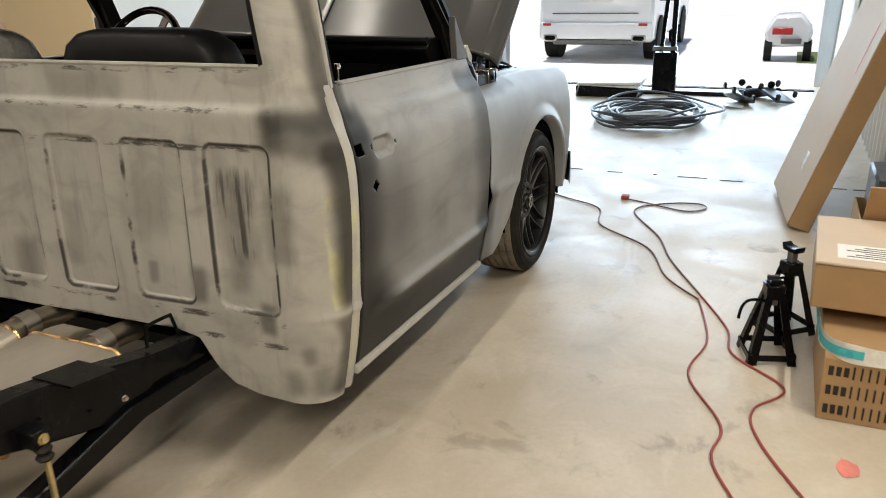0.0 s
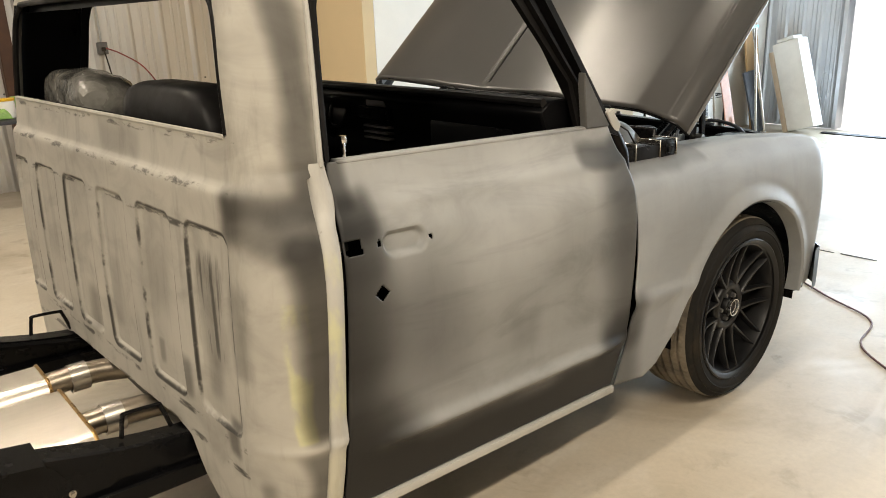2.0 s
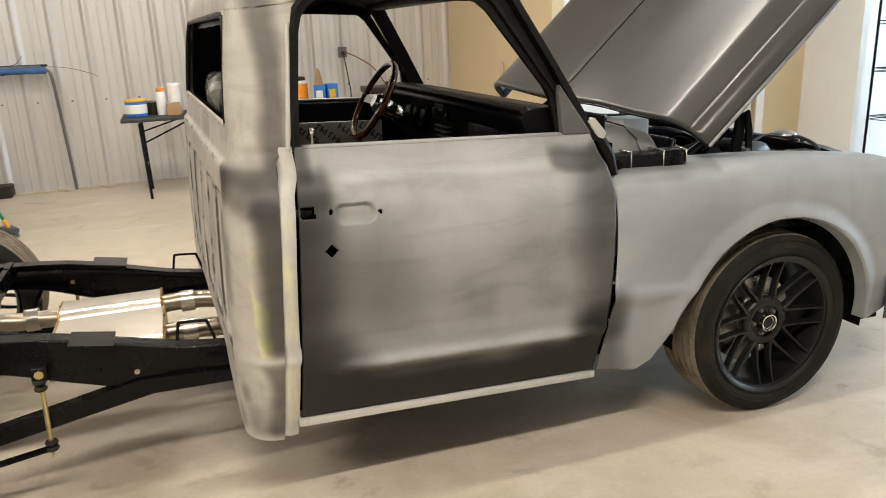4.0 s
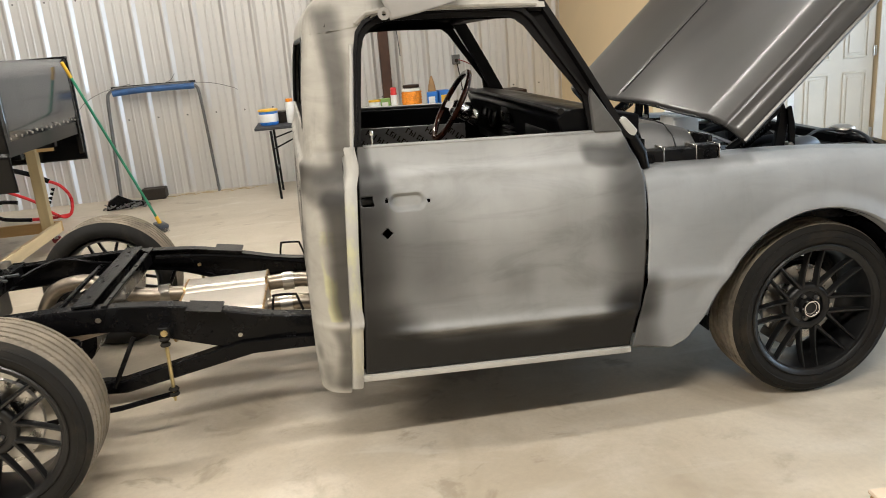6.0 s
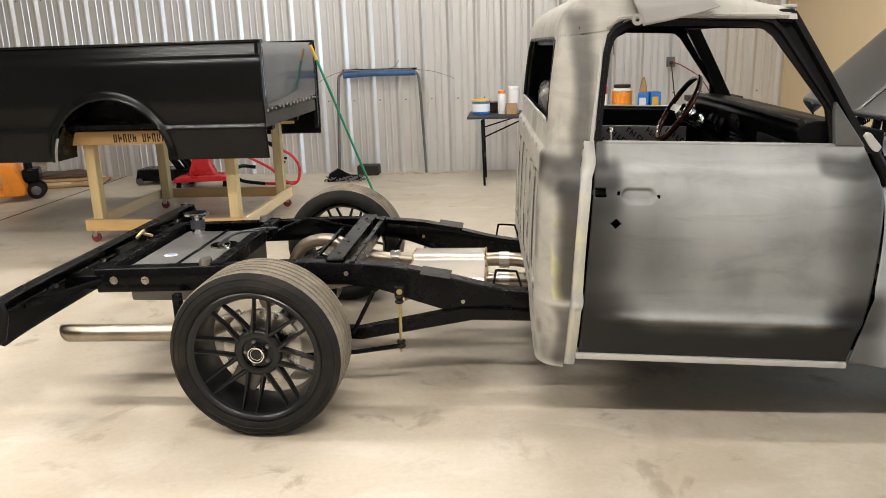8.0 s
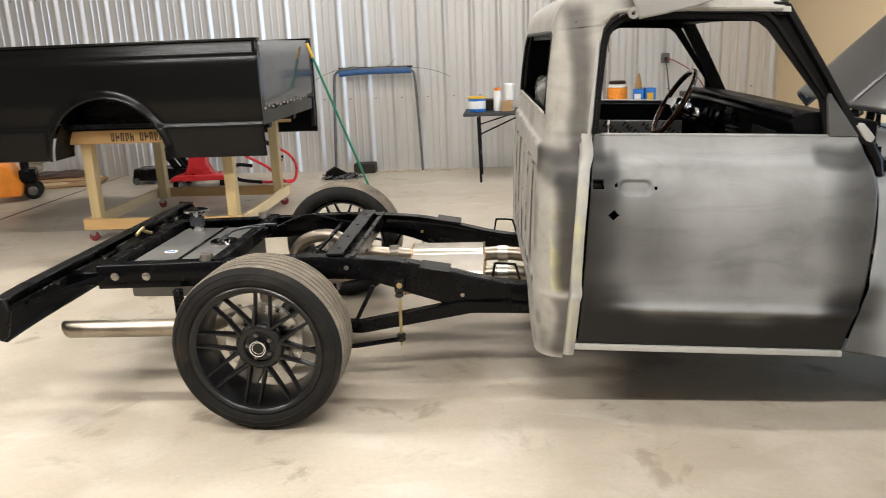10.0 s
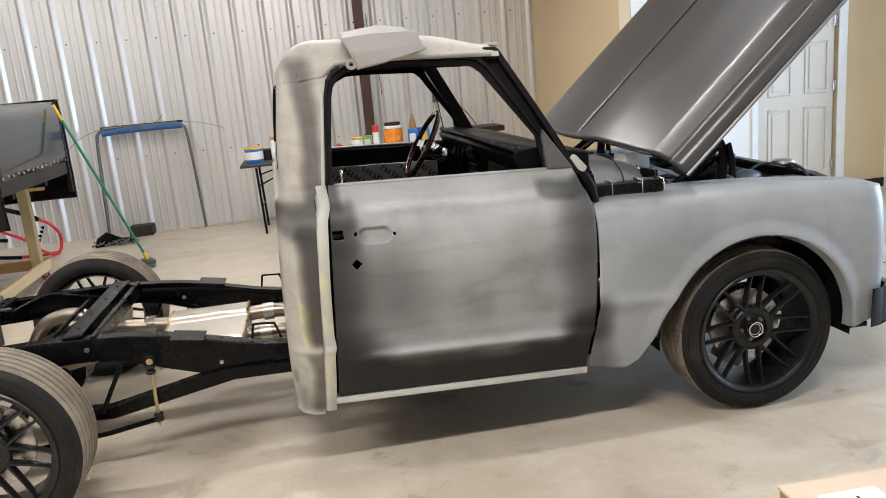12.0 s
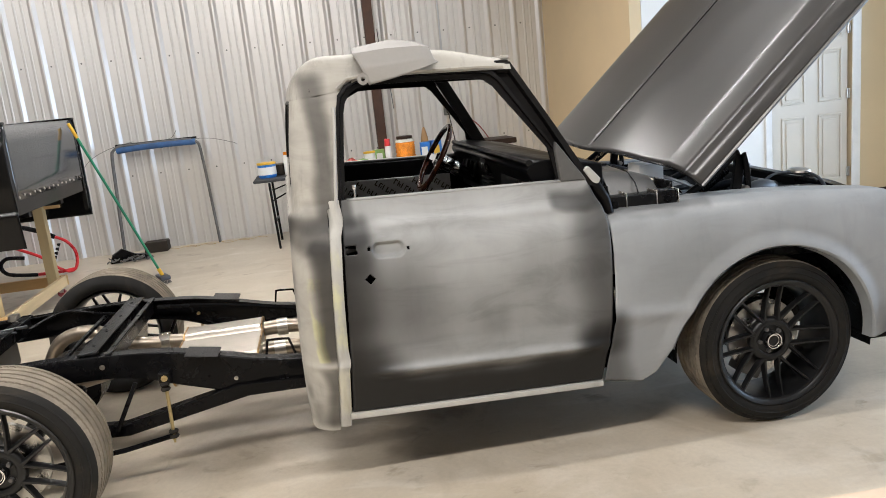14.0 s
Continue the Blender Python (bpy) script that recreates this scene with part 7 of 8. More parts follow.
def pallet_jack():
    p = thing("pallet_jack", "orange pallet truck with black wheels near the wall", "pallet truck", "", (-4.75, 4.65, 0), 25)
    for s in (-1, 1):
        part("fork", box((-1.2, s * 0.2 - 0.07, 0.07), (-0.10, s * 0.2 + 0.07, 0.13), None, 0.01), M_ORANGE, p)
    part("body", prism([(-0.12, 0.07), (0.10, 0.07), (0.12, 0.18), (0.0, 0.42), (-0.12, 0.46)], "y", -0.26, 0.26, 0.01), M_ORANGE, p)
    part("pump", rod((0.14, 0, 0.16), (0.14, 0, 0.44), 0.05, 16), M_FRAME, p)
    part("linkage", box((0.08, -0.14, 0.20), (0.26, 0.14, 0.36), None, 0.02), M_FRAME, p)
    for s in (-1, 1):
        w = part("wheel", rod((0.20, s * 0.08 - 0.03, 0.10), (0.20, s * 0.08 + 0.03, 0.10), 0.10, 24), M_RUBBER, p, "black wheel")
        part("wheel_hub", rod((0.20, s * 0.08 - 0.034, 0.10), (0.20, s * 0.08 + 0.034, 0.10), 0.055, 16), M_STEELG, w)
    part("handle", rod((0.16, 0, 0.40), (0.30, 0.02, 1.15), 0.02, 10), M_FRAME, p)
    return p


pallet_jack()


def red_rack(x, y, turn):
    """A red bent-tube stand with black rubber pads, lying by the wall."""
    r = thing("bent_tube_rack", "red steel hub stand with black padded arms on the floor", "stand", "", (x, y, 0), turn)
    part("frame_bar", tube(smooth_path([(-0.36, 0, 0.38), (-0.12, 0, 0.24), (0.02, 0, 0.10), (0.14, 0, 0.03), (0.22, 0, 0.08), (0.24, 0, 0.24), (0.16, 0, 0.38), (0.02, 0, 0.46)], 8), 0.017, 8), M_RED, r)
    part("frame_bar", tube(smooth_path([(-0.20, 0.12, 0.03), (0.0, 0.06, 0.03), (0.20, 0.0, 0.05)], 6), 0.018, 8), M_RED, r)
    part("grip", tube(smooth_path([(0.06, 0, 0.44), (-0.05, 0, 0.51), (-0.18, 0, 0.57), (-0.26, 0, 0.60)], 6), 0.026, 10), M_FRAME, r)
    part("grip", tube(smooth_path([(-0.30, 0.1, 0.24), (-0.48, 0.1, 0.26), (-0.55, 0.1, 0.18), (-0.48, 0.1, 0.08), (-0.2, 0.1, 0.03)], 8), 0.022, 10), M_FRAME, r)
    for k in range(6):
        part("tooth", lathe([(0, 0), (0.022, 0), (0.010, 0.035), (0, 0.035)], Matrix.Translation((0.0 + 0.02 * k, -0.02, 0.12 + 0.045 * k)) @ pose(0, 0, 0, 0, -70, 0), 8), M_FRAME, r)
    return r


red_rack(-1.72, 5.20, 10)
_ch = bmesh.new()
for _k in range(22):
    a = random.uniform(0, 6.28)
    p = Vector((-1.20 + 0.045 * (_k % 11) + random.uniform(-0.02, 0.02), 5.45 + 0.06 * (_k // 11) + random.uniform(-0.03, 0.03), 0.02 + 0.018 * (_k % 3)))
    ring = [p + Vector((0.026 * math.cos(t + a), 0.016 * math.sin(t + a), 0.010 * math.sin(2 * t + _k))) for t in [2 * math.pi * q / 10 for q in range(11)]]
    add_tube(_ch, ring, 0.0065, 5, False)
tagged(part("chain_pile", _ch, M_STEELG), "small heap of steel chain on the floor", "chain")
tagged(part("black_tool", prism([(-0.20, 0), (0.22, 0), (0.26, 0.05), (0.10, 0.07), (-0.05, 0.16), (-0.16, 0.10)], "y", -0.04, 0.04, 0.006), M_FRAME), "black steel tool on the floor", "tool").matrix_basis = pose(-1.02, 5.55, 0.002, 0, 0, 20)
_cm = thing("folded_mats", "stack of folded brown carpet mats on the floor", "mats", "", (-4.75, 5.62, 0), 12)
for _k in range(4):
    _cb = sheet(26, 12, lambda u, v: ((u - 0.5) * (1.05 - 0.10 * _k) * (1 - 0.06 * (2 * v - 1) ** 4), (v - 0.5) * (0.62 - 0.05 * _k) * (1 - 0.10 * (2 * u - 1) ** 4),
                                      0.036 + 0.042 * _k + 0.022 * noise.noise((3 * u, 2 * v, 5 * _k)) - 0.030 * (max(abs(2 * u - 1), abs(2 * v - 1)) ** 8)))
    solidify(part("mat", _cb, (M_CARD, M_TAN, M_CARD, M_BROWN)[_k], _cm), 0.026)
for _k in range(3):
    _sk = sheet(24, 12, lambda u, v: (-5.25 + 0.16 * _k + 0.28 * math.cos(2 * math.pi * u) * math.sin(math.pi * (0.08 + 0.84 * v)), 5.35 + 0.17 * math.sin(2 * math.pi * u) * math.sin(math.pi * (0.08 + 0.84 * v)),
                                     0.12 + 0.16 * _k + 0.11 * -math.cos(math.pi * v) + 0.02 * noise.noise((4 * u, 4 * v, _k))))
    tagged(part("white_sack", _sk, M_CARDW), "stuffed pale sack in a stack by the wall", "sack", "sacks")


# ---- beside the truck: boxes, jack stands, cords ----
def print_box():
    c = thing("printed_box", "brown cardboard box with dark printing on the floor", "box")
    part("carton", box((2.19, -2.80, 0.0), (2.75, -2.235, 0.245), None, 0.004), M_CARD, c)
    for row in range(3):
        for k in range(12):
            tall = 0.050
            if k in (0, 1, 2, 8, 9):
                part("print_bar", box((2.1875, -2.268 - 0.024 * k, 0.030 + 0.075 * row), (2.1888, -2.252 - 0.024 * k, 0.028 + 0.075 * row + tall * 0.75)), M_PRINT, c)
            else:
                part("print_line", box((2.1875, -2.262 - 0.024 * k, 0.024 + 0.075 * row), (2.1888, -2.256 - 0.024 * k, 0.028 + 0.075 * row + tall * 0.9)), M_PRINT, c)
    return c


print_box()
_tl = sheet(40, 10, lambda u, v: (2.47 + 0.305 * (abs(math.cos(2 * math.pi * u)) ** 0.4 * (1 if math.cos(2 * math.pi * u) > 0 else -1)) * (1 + 0.02 * math.sin(30 * u)),
                                  -2.53 + 0.315 * (abs(math.sin(2 * math.pi * u)) ** 0.4 * (1 if math.sin(2 * math.pi * u) > 0 else -1)), 0.247 + 0.064 * v + 0.004 * math.sin(40 * u + 9 * v)))
tagged(part("plastic_roll", _tl, M_FILM), "crumpled clear and teal plastic on the box", "plastic wrap")
_tb = sheet(40, 3, lambda u, v: (2.47 + 0.31 * (abs(math.cos(2 * math.pi * u)) ** 0.4 * (1 if math.cos(2 * math.pi * u) > 0 else -1)), -2.53 + 0.320 * (abs(math.sin(2 * math.pi * u)) ** 0.4 * (1 if math.sin(2 * math.pi * u) > 0 else -1)),
                                 0.268 + 0.032 * v + 0.006 * math.sin(12 * u)))
tagged(part("teal_band", _tb, M_TEAL), "teal plastic band round the wrap", "plastic wrap")
_bx = thing("cardboard_box", "plain brown cardboard box with pale top on the stack", "box", "", (2.455, -2.18, 0.314), -2)
part("carton", box((0.0, -0.50, 0.0), (0.58, 0.0, 0.172), None, 0.004), M_CARD, _bx)
part("lid", box((-0.004, -0.504, 0.1725), (0.584, 0.004, 0.184), None, 0.004), M_CARDW, _bx, "pale cardboard top")
part("shipping_label", box((0.06, -0.28, 0.1845), (0.22, -0.07, 0.1858)), M_PWHITE, _bx, "white shipping label")
for _k in range(6):
    part("label_bar", box((0.08 + 0.022 * _k, -0.25, 0.186), (0.087 + 0.022 * _k, -0.10 - 0.03 * (_k % 3), 0.1866)), M_PRINT, _bx)
_ob = thing("open_box", "open brown box behind the stack", "box")
for lo, hi in (((3.06, -2.70, 0.0), (3.07, -2.36, 0.48)), ((3.44, -2.69, 0.0), (3.45, -2.36, 0.48)), ((3.072, -2.368, 0.0), (3.438, -2.36, 0.48)), ((3.072, -2.70, 0.0), (3.438, -2.69, 0.48)), ((3.072, -2.688, 0.0), (3.438, -2.37, 0.01))):
    part("side", box(lo, hi), M_CARD, _ob)
part("flap", box((-0.004, -0.32, 0.0), (0.004, 0.0, 0.20), pose(3.06, -2.37, 0.48, 0, -28, 0)), M_CARD, _ob)
tagged(part("blue_case", box((3.10, -2.68, 0.481), (3.43, -2.40, 0.66), None, 0.01), M_HOSE), "dark grey-blue case on the open box", "case")


def jack_stand(x, y, turn, h, up, wide):
    j = thing("jack_stand", "black steel jack stand on the floor", "jack stand", "jack stands", (x, y, 0), turn)
    for sx in (-1, 1):
        for sy in (-1, 1):
            # a leg of bent angle iron, wide at the foot
            bm = bmesh.new()
            lo = [(0.095, 0.095), (0.060, 0.095), (0.060, 0.091), (0.091, 0.091), (0.091, 0.060), (0.095, 0.060)]
            hi = [(0.030, 0.030), (0.004, 0.030), (0.004, 0.026), (0.026, 0.026), (0.026, 0.004), (0.030, 0.004)]
            a, b = [bm.verts.new((sx * p, sy * q, 0)) for p, q in lo], [bm.verts.new((sx * p, sy * q, h)) for p, q in hi]
            for k in range(6):
                bm.faces.new((a[k], a[(k + 1) % 6], b[(k + 1) % 6], b[k]))
            bm.faces.new(a)
            bm.faces.new(b)
            part("leg", bm, M_FRAME, j)
    for s in (-1, 1):
        part("cross_bar", box((-0.085, s * 0.090 - 0.003, 0.020), (0.085, s * 0.090 + 0.003, 0.045)), M_FRAME, j)
        part("cross_bar", box((s * 0.090 - 0.003, -0.085, 0.020), (s * 0.090 + 0.003, 0.085, 0.045)), M_FRAME, j)
    part("collar", box((-0.036, -0.036, h - 0.05), (0.036, 0.036, h + 0.012), None, 0.006), M_FRAME, j)
    part("post", box((-0.016, -0.016, h - 0.08), (0.016, 0.016, h + up), None, 0.003), M_STEELG, j)
    z = h + up
    part("saddle", prism([(-wide, z + 0.026), (-wide * 0.8, z - 0.004), (wide * 0.8, z - 0.004), (wide, z + 0.026), (wide * 0.6, z + 0.014), (-wide * 0.6, z + 0.014)], "y", -0.024, 0.024, 0.002), M_FRAME, j)
    part("handle", tube(smooth_path([(0.0, 0.03, h - 0.06), (0.0, 0.075, h - 0.062), (0.0, 0.100, h - 0.070), (0.0, 0.118, h - 0.10), (0.0, 0.125, h - 0.145)], 6), 0.0065, 8), M_FRAME, j)
    return j


jack_stand(2.62, -2.055, 17, 0.312, 0.012, 0.032)
jack_stand(2.90, -2.115, 40, 0.312, 0.062, 0.046)


def flat_box():
    b = thing("tall_flat_box", "tall flat cardboard carton leaning against the metal wall", "box")
    m = Matrix.Translation((4.30, -2.10, 0.0)) @ pose(0, 0, 0, 0, 0, 6) @ pose(0, 0, 0, 17.5, 0, 0)
    part("carton", box((0, -0.13, 0.0), (0.95, 0.0, 2.1), m @ Matrix.Translation((0, 0, 0.04)), 0.004), M_CARD, b)
    part("pale_face", box((0.004, 0.001, 0.05), (0.946, 0.004, 2.13), m), M_CARDW, b, "pale printed face")
    part("hand_hole", box((0.30, 0.0045, 0.33), (0.38, 0.006, 0.43), m), M_FILM, b)
    part("red_mark", box((0.18, 0.0045, 0.95), (0.21, 0.006, 1.25), m @ pose(0, 0, 0)), surface("pink_print", (0.62, 0.36, 0.33), 0.7), b)
    return b


flat_box()
for _k in range(4):
    _pl = sheet(14, 16, lambda u, v: (8.4 + 0.45 * _k + 0.5 * u, YJ + 0.10 + 0.05 * math.sin(11 * u + _k) + 0.06 * (1 - v), 0.01 + 2.3 * v))
    tagged(part("white_sheeting", _pl, M_FILM), "white plastic sheeting hung along the wall", "sheeting", "sheeting")


def cord(points, mat, label, parent=None):
    return tagged(part("extension_cord", tube(smooth_path([(x, y, 0.006) for x, y in points], 8), 0.0049, 7), mat), label, "cord", "extension cords")


cord([(5.2, 0.2), (4.62, -0.60), (4.40, -0.95), (4.05, -1.05), (3.73, -1.39), (3.33, -1.55), (3.09, -1.74)], M_CORDB, "dark red extension cord across the floor")
cord([(3.09, -1.74), (2.67, -1.82), (2.34, -1.78), (2.01, -1.93), (1.79, -1.92), (1.50, -2.05), (0.9, -2.3), (-0.5, -2.9)], M_CORD, "red extension cord across the floor")
cord([(4.66, -1.10), (4.60, -1.25), (4.50, -1.50), (4.59, -1.62), (4.69, -1.57), (4.63, -1.36), (4.41, -1.19), (3.94, -1.42), (3.58, -1.54), (3.16, -1.735)], M_CORDB, "dark extension cord with a loop")
cord([(3.16, -1.735), (2.81, -1.89), (2.57, -1.93), (2.35, -2.13), (2.16, -2.03), (1.98, -2.05), (1.68, -2.20), (1.0, -2.6), (-0.4, -3.3)], M_CORD, "red extension cord across the floor")
tagged(part("cord_plug", box((4.64, -1.105, 0.0), (4.70, -1.055, 0.032), None, 0.010, 2), M_CORD), "red socket end of the cord", "plug")
_rs = sheet(12, 4, lambda u, v: (1.906 + 0.05 * v * math.cos(2 * math.pi * u) * (1 + 0.3 * math.sin(5 * u * 6.28)), -2.325 + 0.035 * v * math.sin(2 * math.pi * u), 0.0035 - 0.001 * v))
tagged(part("red_spill", _rs, surface("red_spill_paint", (0.62, 0.20, 0.16), 0.6)), "small red paint spot on the concrete", "paint spot")


# ---- at the garage opening ----
def hose_coil():
    pts = []
    for k in range(330):
        a = 2 * math.pi * k / 30
        r = 0.47 + 0.055 * math.sin(k * 0.29) + 0.07 * math.sin(k * 0.083 + 1)
        pts.append((7.52 + 1.12 * r * math.cos(a) + 0.08 * math.sin(k * 0.061), -0.80 + 0.98 * r * math.sin(a) + 0.05 * math.sin(k * 0.043), 0.016 + 0.00036 * k + 0.014 * (1 + math.sin(k * 0.77))))
    c = tagged(part("hose_coil", tube(smooth_path(pts, 2), 0.0125, 7), M_HOSE), "coiled grey hose on the floor", "hose")
    big = [(7.95 + 0.93 * math.cos(a), -0.82 + 0.64 * math.sin(a), 0.02 + 0.05 * (1 + math.sin(2 * a))) for a in [2 * math.pi * k / 40 for k in range(41)]]
    part("outer_loop", tube(smooth_path(big, 2), 0.013, 7), M_HOSE, c)
    return c


hose_coil()


def engine_hoist():
    e = thing("equipment_stand", "black steel equipment stand lying at the garage threshold", "stand", "", (9.35, -0.62, 0))
    part("upright", box((-0.06, -0.16, 0.0), (0.06, 0.12, 0.50), None, 0.01), M_FRAME, e)
    part("mast", box((-0.03, -0.13, 0.50), (0.03, -0.07, 1.25), None, 0.006), M_FRAME, e)
    part("mast", box((-0.03, 0.05, 0.50), (0.03, 0.10, 1.10), pose(0, 0, 0, 4), 0.006), M_FRAME, e)
    part("cross_bar", box((-0.03, -0.13, 1.10), (0.03, 0.10, 1.14), None, 0.006), M_FRAME, e)
    part("cross_bar", box((-0.04, -0.15, 0.52), (0.04, 0.14, 0.57), None, 0.006), M_STEELG, e)
    part("foot", box((-0.10, -0.9, 0.0), (0.06, 0.95, 0.05), None, 0.008), M_FRAME, e)
    return e


engine_hoist()
_cr = thing("trunk_case", "dark open case lying at the garage threshold", "case", "", (9.15, 0.0, 0))
part("case_body", prism([(-0.42, 0.0), (0.36, 0.0), (0.36, 0.13), (-0.36, 0.10)], "x", -0.25, 0.25, 0.01), M_FRAME, _cr)
part("case_lid", prism([(-0.40, 0.12), (0.34, 0.14), (0.33, 0.17), (-0.44, 0.20)], "x", -0.30, 0.26, 0.006), M_PWHITE, _cr, "white lid")
part("case_rail", tube([(-0.3, -0.40, 0.02), (-0.3, -0.44, 0.16), (-0.3, 0.30, 0.15), (-0.3, 0.34, 0.02)], 0.010, 6), M_STEEL, _cr)
for _i, (_x, _y, _t) in enumerate([(8.75, -1.55, 20), (8.95, -1.95, -30), (9.2, -1.75, 70)]):
    _g = thing("furniture_dolly", "dark wheeled dolly tipped over on the floor", "dolly", "dollies", (_x, _y, 0), _t)
    part("deck", box((-0.20, -0.13, 0.0), (0.20, 0.13, 0.03), Matrix.Translation((0, 0, 0.06)) @ pose(0, 0, 0, 25, 10, 0), 0.01), M_HOSE, _g)
    for sx in (-1, 1):
        for sy in (-1, 1):
            part("caster", rod((sx * 0.17, sy * 0.11 - 0.012, 0.14 + 0.05 * sy), (sx * 0.17, sy * 0.11 + 0.012, 0.14 + 0.05 * sy), 0.04, 14), M_FRAME, _g)
tagged(part("white_paper", sheet(8, 8, lambda u, v: (8.45 + 0.35 * u, -1.62 + 0.22 * v, 0.006 + 0.03 * math.sin(5 * u) * v + 0.03 * v)), M_PWHITE), "crumpled white sheet on the floor", "paper")


def suv():
    s = thing("suv", "white suv parked outside, seen from behind", "car", "", (12.55, 0.99, -0.03))
    body = [(0.0, 0.42), (0.0, 0.86), (0.04, 1.10), (0.12, 1.36), (0.45, 1.74), (0.80, 1.78), (2.6, 1.72), (3.4, 1.12), (4.5, 1.0), (4.65, 0.70), (4.6, 0.35), (0.12, 0.32)]
    part("body", prism(body, "y", -0.95, 0.95, 0.05), M_SUV, s)
    part("rear_window", prism([(0.16, 1.40), (0.42, 1.70), (0.40, 1.71), (0.14, 1.41)], "y", -0.70, 0.70), M_DARKGLASS, s)
    part("bumper", box((-0.05, -0.94, 0.38), (0.10, 0.94, 0.66), None, 0.05, 3), M_SUV, s, "white bumper")
    part("diffuser", box((-0.03, -0.70, 0.29), (0.10, 0.70, 0.38), None, 0.02), M_STEELG, s)
    part("plate_recess", box((-0.004, -0.28, 0.98), (0.03, 0.28, 1.13), None, 0.003), M_PWHITE, s)
    part("chrome_bar", box((-0.02, -0.72, 0.785), (0.0, 0.72, 0.80), None, 0.004), M_STEELG, s)
    for k in (-1, 1):
        part("tail_lamp", box((0.02, k * 0.76 - 0.19, 1.18), (0.20, k * 0.76 + 0.19, 1.34), None, 0.03, 2), M_TAIL, s, "red tail lamp")
        part("reflector", box((-0.06, k * 0.80 - 0.07, 0.60), (-0.045, k * 0.80 + 0.07, 0.64), None, 0.004), M_TAIL, s, "red reflector")
        tp = part("exhaust_tip", box((-0.07, k * 0.74 - 0.12, 0.35), (0.05, k * 0.74 + 0.12, 0.46), None, 0.035, 3), M_STEEL, s)
        part("tip_hole", box((-0.073, k * 0.74 - 0.09, 0.37), (-0.0695, k * 0.74 + 0.09, 0.44), None, 0.02), M_INNER, tp)
        for x in (0.75, 3.7):
            part("wheel", rod((x, k * 0.86 - 0.12, 0.36), (x, k * 0.86 + 0.12, 0.36), 0.36, 32), M_RUBBER, s)
    return s


suv()


def yard_cart():
    c = thing("yard_cart", "small white wheeled cart with a red lamp outside", "cart", "", (13.2, -1.98, -0.03))
    part("body", prism([(-0.32, 0.24), (0.30, 0.22), (0.36, 0.46), (0.22, 0.70), (-0.18, 0.72), (-0.36, 0.50)], "x", 0.0, 0.9, 0.04), M_SUV, c)
    part("lamp", box((-0.03, -0.06, 0.42), (0.0, 0.24, 0.52), None, 0.01), M_TAIL, c, "red lamp")
    part("step_bar", box((-0.06, -0.20, 0.28), (-0.01, 0.10, 0.36), None, 0.006), M_STEELG, c)
    for y in (-0.30, 0.28):
        part("wheel", rod((0.10, y - 0.06, 0.17), (0.10, y + 0.06, 0.17), 0.17, 24), M_RUBBER, c)
    return c


yard_cart()
tagged(part("grass_patch", box((13.0, -6.0, -0.029), (14.6, -2.15, -0.015), None, 0.004), M_GRASS), "patch of grass by the driveway", "grass", "", "stuff")
_bin = thing("teal_bin", "teal wheeled bin standing outside", "bin", "", (15.2, -3.05, -0.03))
part("body", prism([(-0.36, 0.0), (0.36, 0.0), (0.42, 0.98), (-0.42, 0.98)], "y", -0.36, 0.36, 0.02), M_TEAL, _bin)
part("lid", box((-0.45, -0.40, 0.982), (0.45, 0.40, 1.05), None, 0.02), M_TEAL, _bin)


# ---- shelf, stool and leaning panels near the opening ----
def wire_shelf():
    w = thing("wire_shelf", "black wire shelf unit standing at the white wall", "shelf unit")
    x0, x1, y0, y1 = 7.62, 8.60, 2.30, 2.68
    for x in (x0, x1):
        for y in (y0, y1):
            part("post", rod((x, y, 0), (x, y, 1.95), 0.0135, 10), M_FRAME, w)
    for z in (0.08, 0.53, 0.995, 1.44):
        bm = bmesh.new()
        for y in (y0, y1):
            for dz in (0, 0.03):
                add_rod(bm, (x0, y, z + dz), (x1, y, z + dz), 0.004, 6)
        for x in (x0, x1):
            for dz in (0, 0.03):
                add_rod(bm, (x, y0, z + dz), (x, y1, z + dz), 0.004, 6)
        for k in range(1, 20):
            x = x0 + (x1 - x0) * k / 20
            add_rod(bm, (x, y0, z + 0.033), (x, y1, z + 0.033), 0.0025, 4)
        part("wire_shelf_board", bm, M_FRAME, w)
    return w


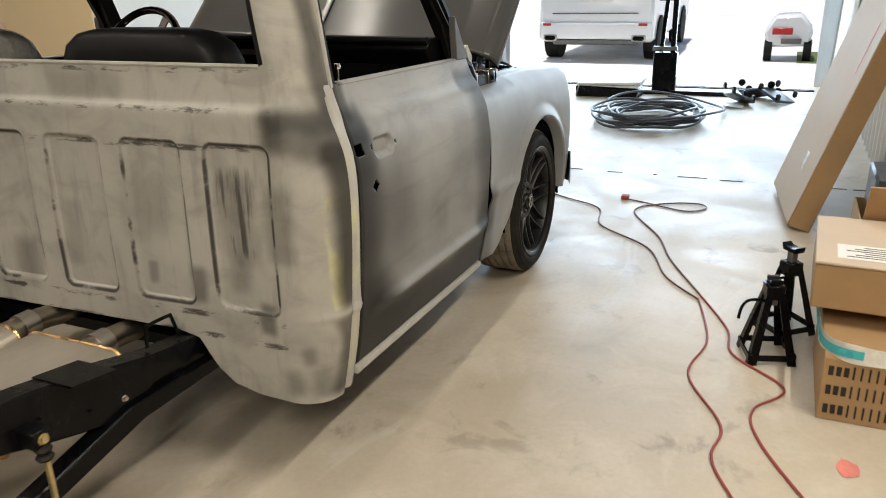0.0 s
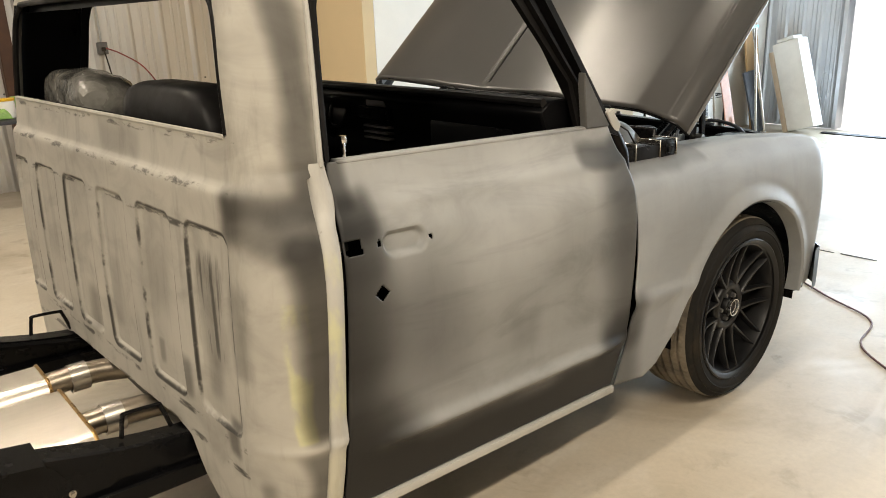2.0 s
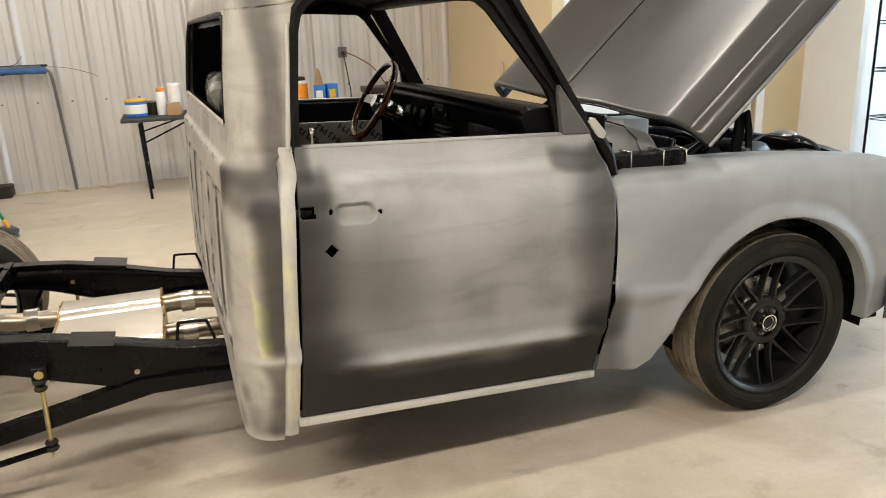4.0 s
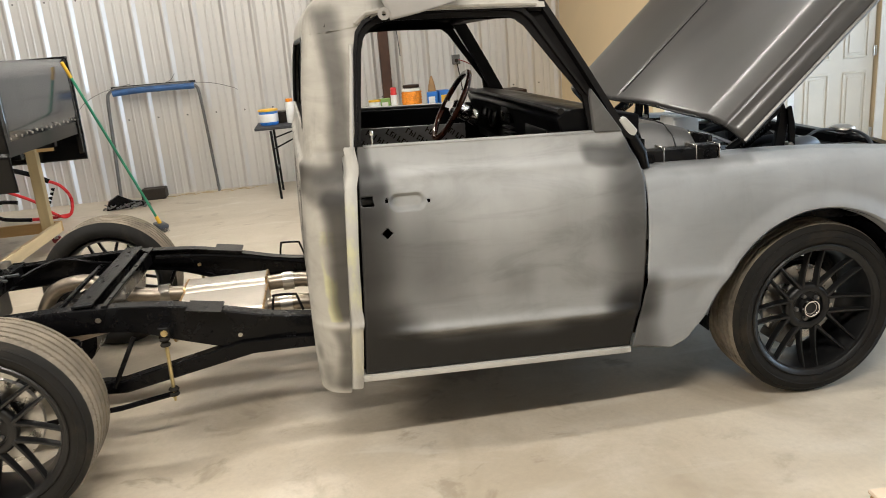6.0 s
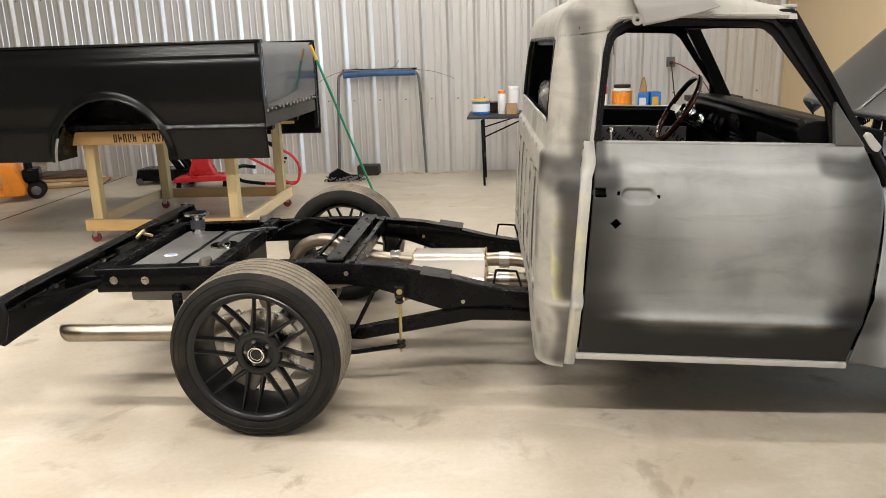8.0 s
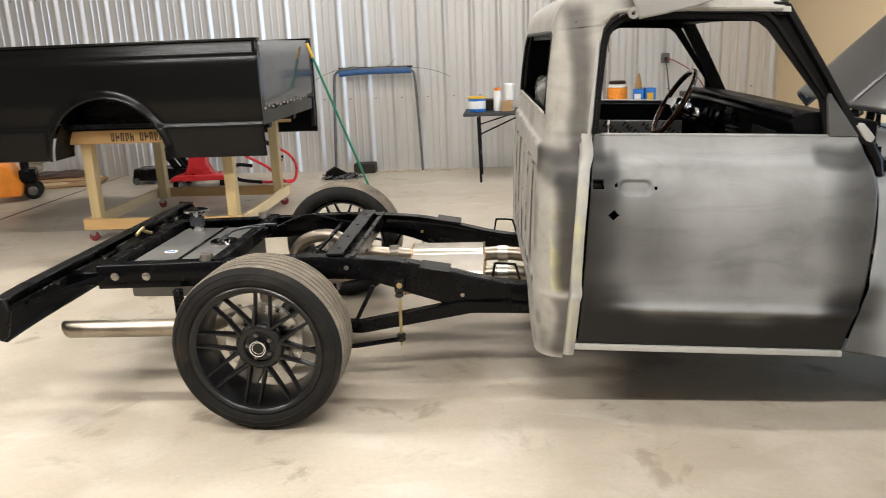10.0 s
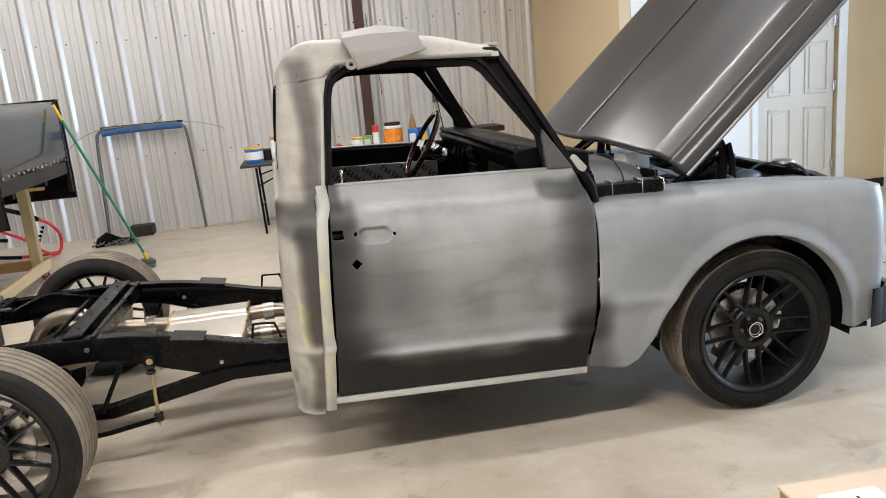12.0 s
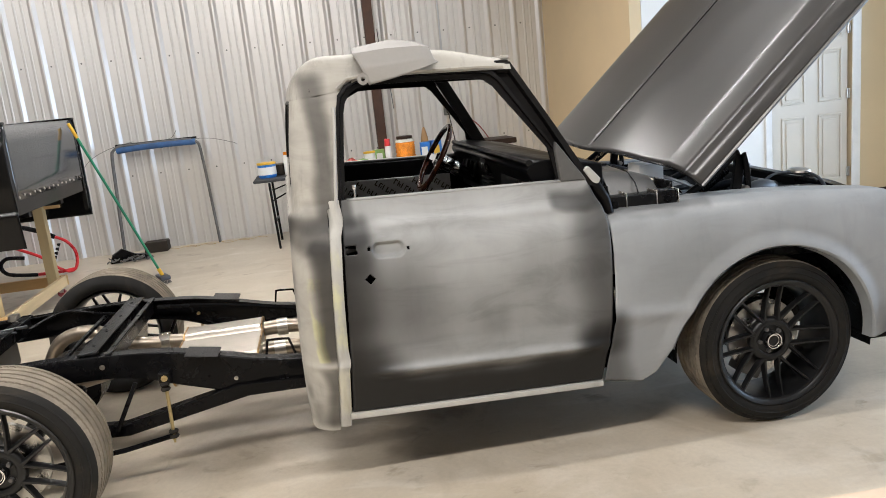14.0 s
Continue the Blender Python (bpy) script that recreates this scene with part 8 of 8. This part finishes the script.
wire_shelf()
_gf = thing("teal_top_stand", "steel stand with a teal top bar before the shelf", "stand")
part("top_bar", box((7.93, 2.05, 1.268), (8.76, 2.13, 1.300), None, 0.008, 2), M_TEAL, _gf, "teal padded top bar")
part("end_cap", prism([(7.54, 1.17), (7.93, 1.23), (7.95, 1.32), (7.56, 1.265)], "y", 2.03, 2.15, 0.01), M_HOSE, _gf, "dark grey end cap")
for _a, _b in (((7.62, 2.06, 1.21), (7.84, 2.02, 0)), ((7.82, 2.12, 1.25), (8.02, 2.16, 0)), ((7.86, 2.06, 1.25), (8.04, 2.06, 0)), ((8.73, 2.07, 1.275), (8.96, 2.08, 0)), ((8.75, 2.11, 1.275), (9.09, 2.03, 0))):
    part("leg", rod(_a, _b, 0.013, 10), M_STEEL, _gf, "bright steel leg")
part("perforated_rail", box((-0.022, -0.018, 0), (0.022, 0.018, 1.22), Matrix.Translation((7.72, 1.98, 0.0)) @ pose(0, 0, 0, 0, -6, 0), 0.003), M_HOSE, _gf, "dark rail with small holes")
for _k in range(9):
    part("rail_hole", rod((7.72 - 0.0128 * (_k + 1), 1.958, 0.12 * (_k + 1)), (7.72 - 0.0128 * (_k + 1), 1.9615, 0.12 * (_k + 1)), 0.006, 8), M_PWHITE, _gf)
_pp = solidify(part("brown_panel", sheet(10, 16, lambda u, v: (8.16 - 0.28 * v + (0.22 - 0.08 * v) * u + 0.02 * math.sin(5 * v) * (1 - u), 2.00 + 0.05 * v, 0.10 + 1.10 * v), lambda u, v: not (0.25 < u < 0.75 and 0.10 < v < 0.17)), surface("red_brown_vinyl", (0.36, 0.18, 0.125), 0.5), _gf, "red-brown trim panel with a cut hole"), 0.006)
_q = thing("foam_trough", "long white foam box leaning against the wall", "box")
_q.matrix_basis = pose(9.80, 1.93, 0.05, -17, 0, -6)
part("white_face", box((-0.10, -0.20, 0), (0.10, 0.14, 1.06), None, 0.012, 2), M_PWHITE, _q)
part("edge_board", box((-0.11, 0.142, 0), (0.10, 0.20, 0.98), None, 0.006), M_CARDW, _q, "pale brown edge board")
part("end_lip", box((-0.115, -0.16, 1.062), (0.06, 0.06, 1.10), None, 0.010, 2), M_PWHITE, _q)
_q = tagged(part("dark_board", box((-0.25, -0.012, 0), (0.25, 0.012, 0.75), None, 0.004), M_HOSE), "dark grey board leaning against the wall", "board")
_q.matrix_basis = pose(9.55, 2.35, 0.004, -14, 0, 15)
_q = tagged(part("brown_board", box((-0.22, -0.012, 0), (0.22, 0.012, 1.30), None, 0.004), M_CARD), "brown board leaning against the wall", "board")
_q.matrix_basis = pose(9.8, 2.52, 0.004, -8, 0, 10)
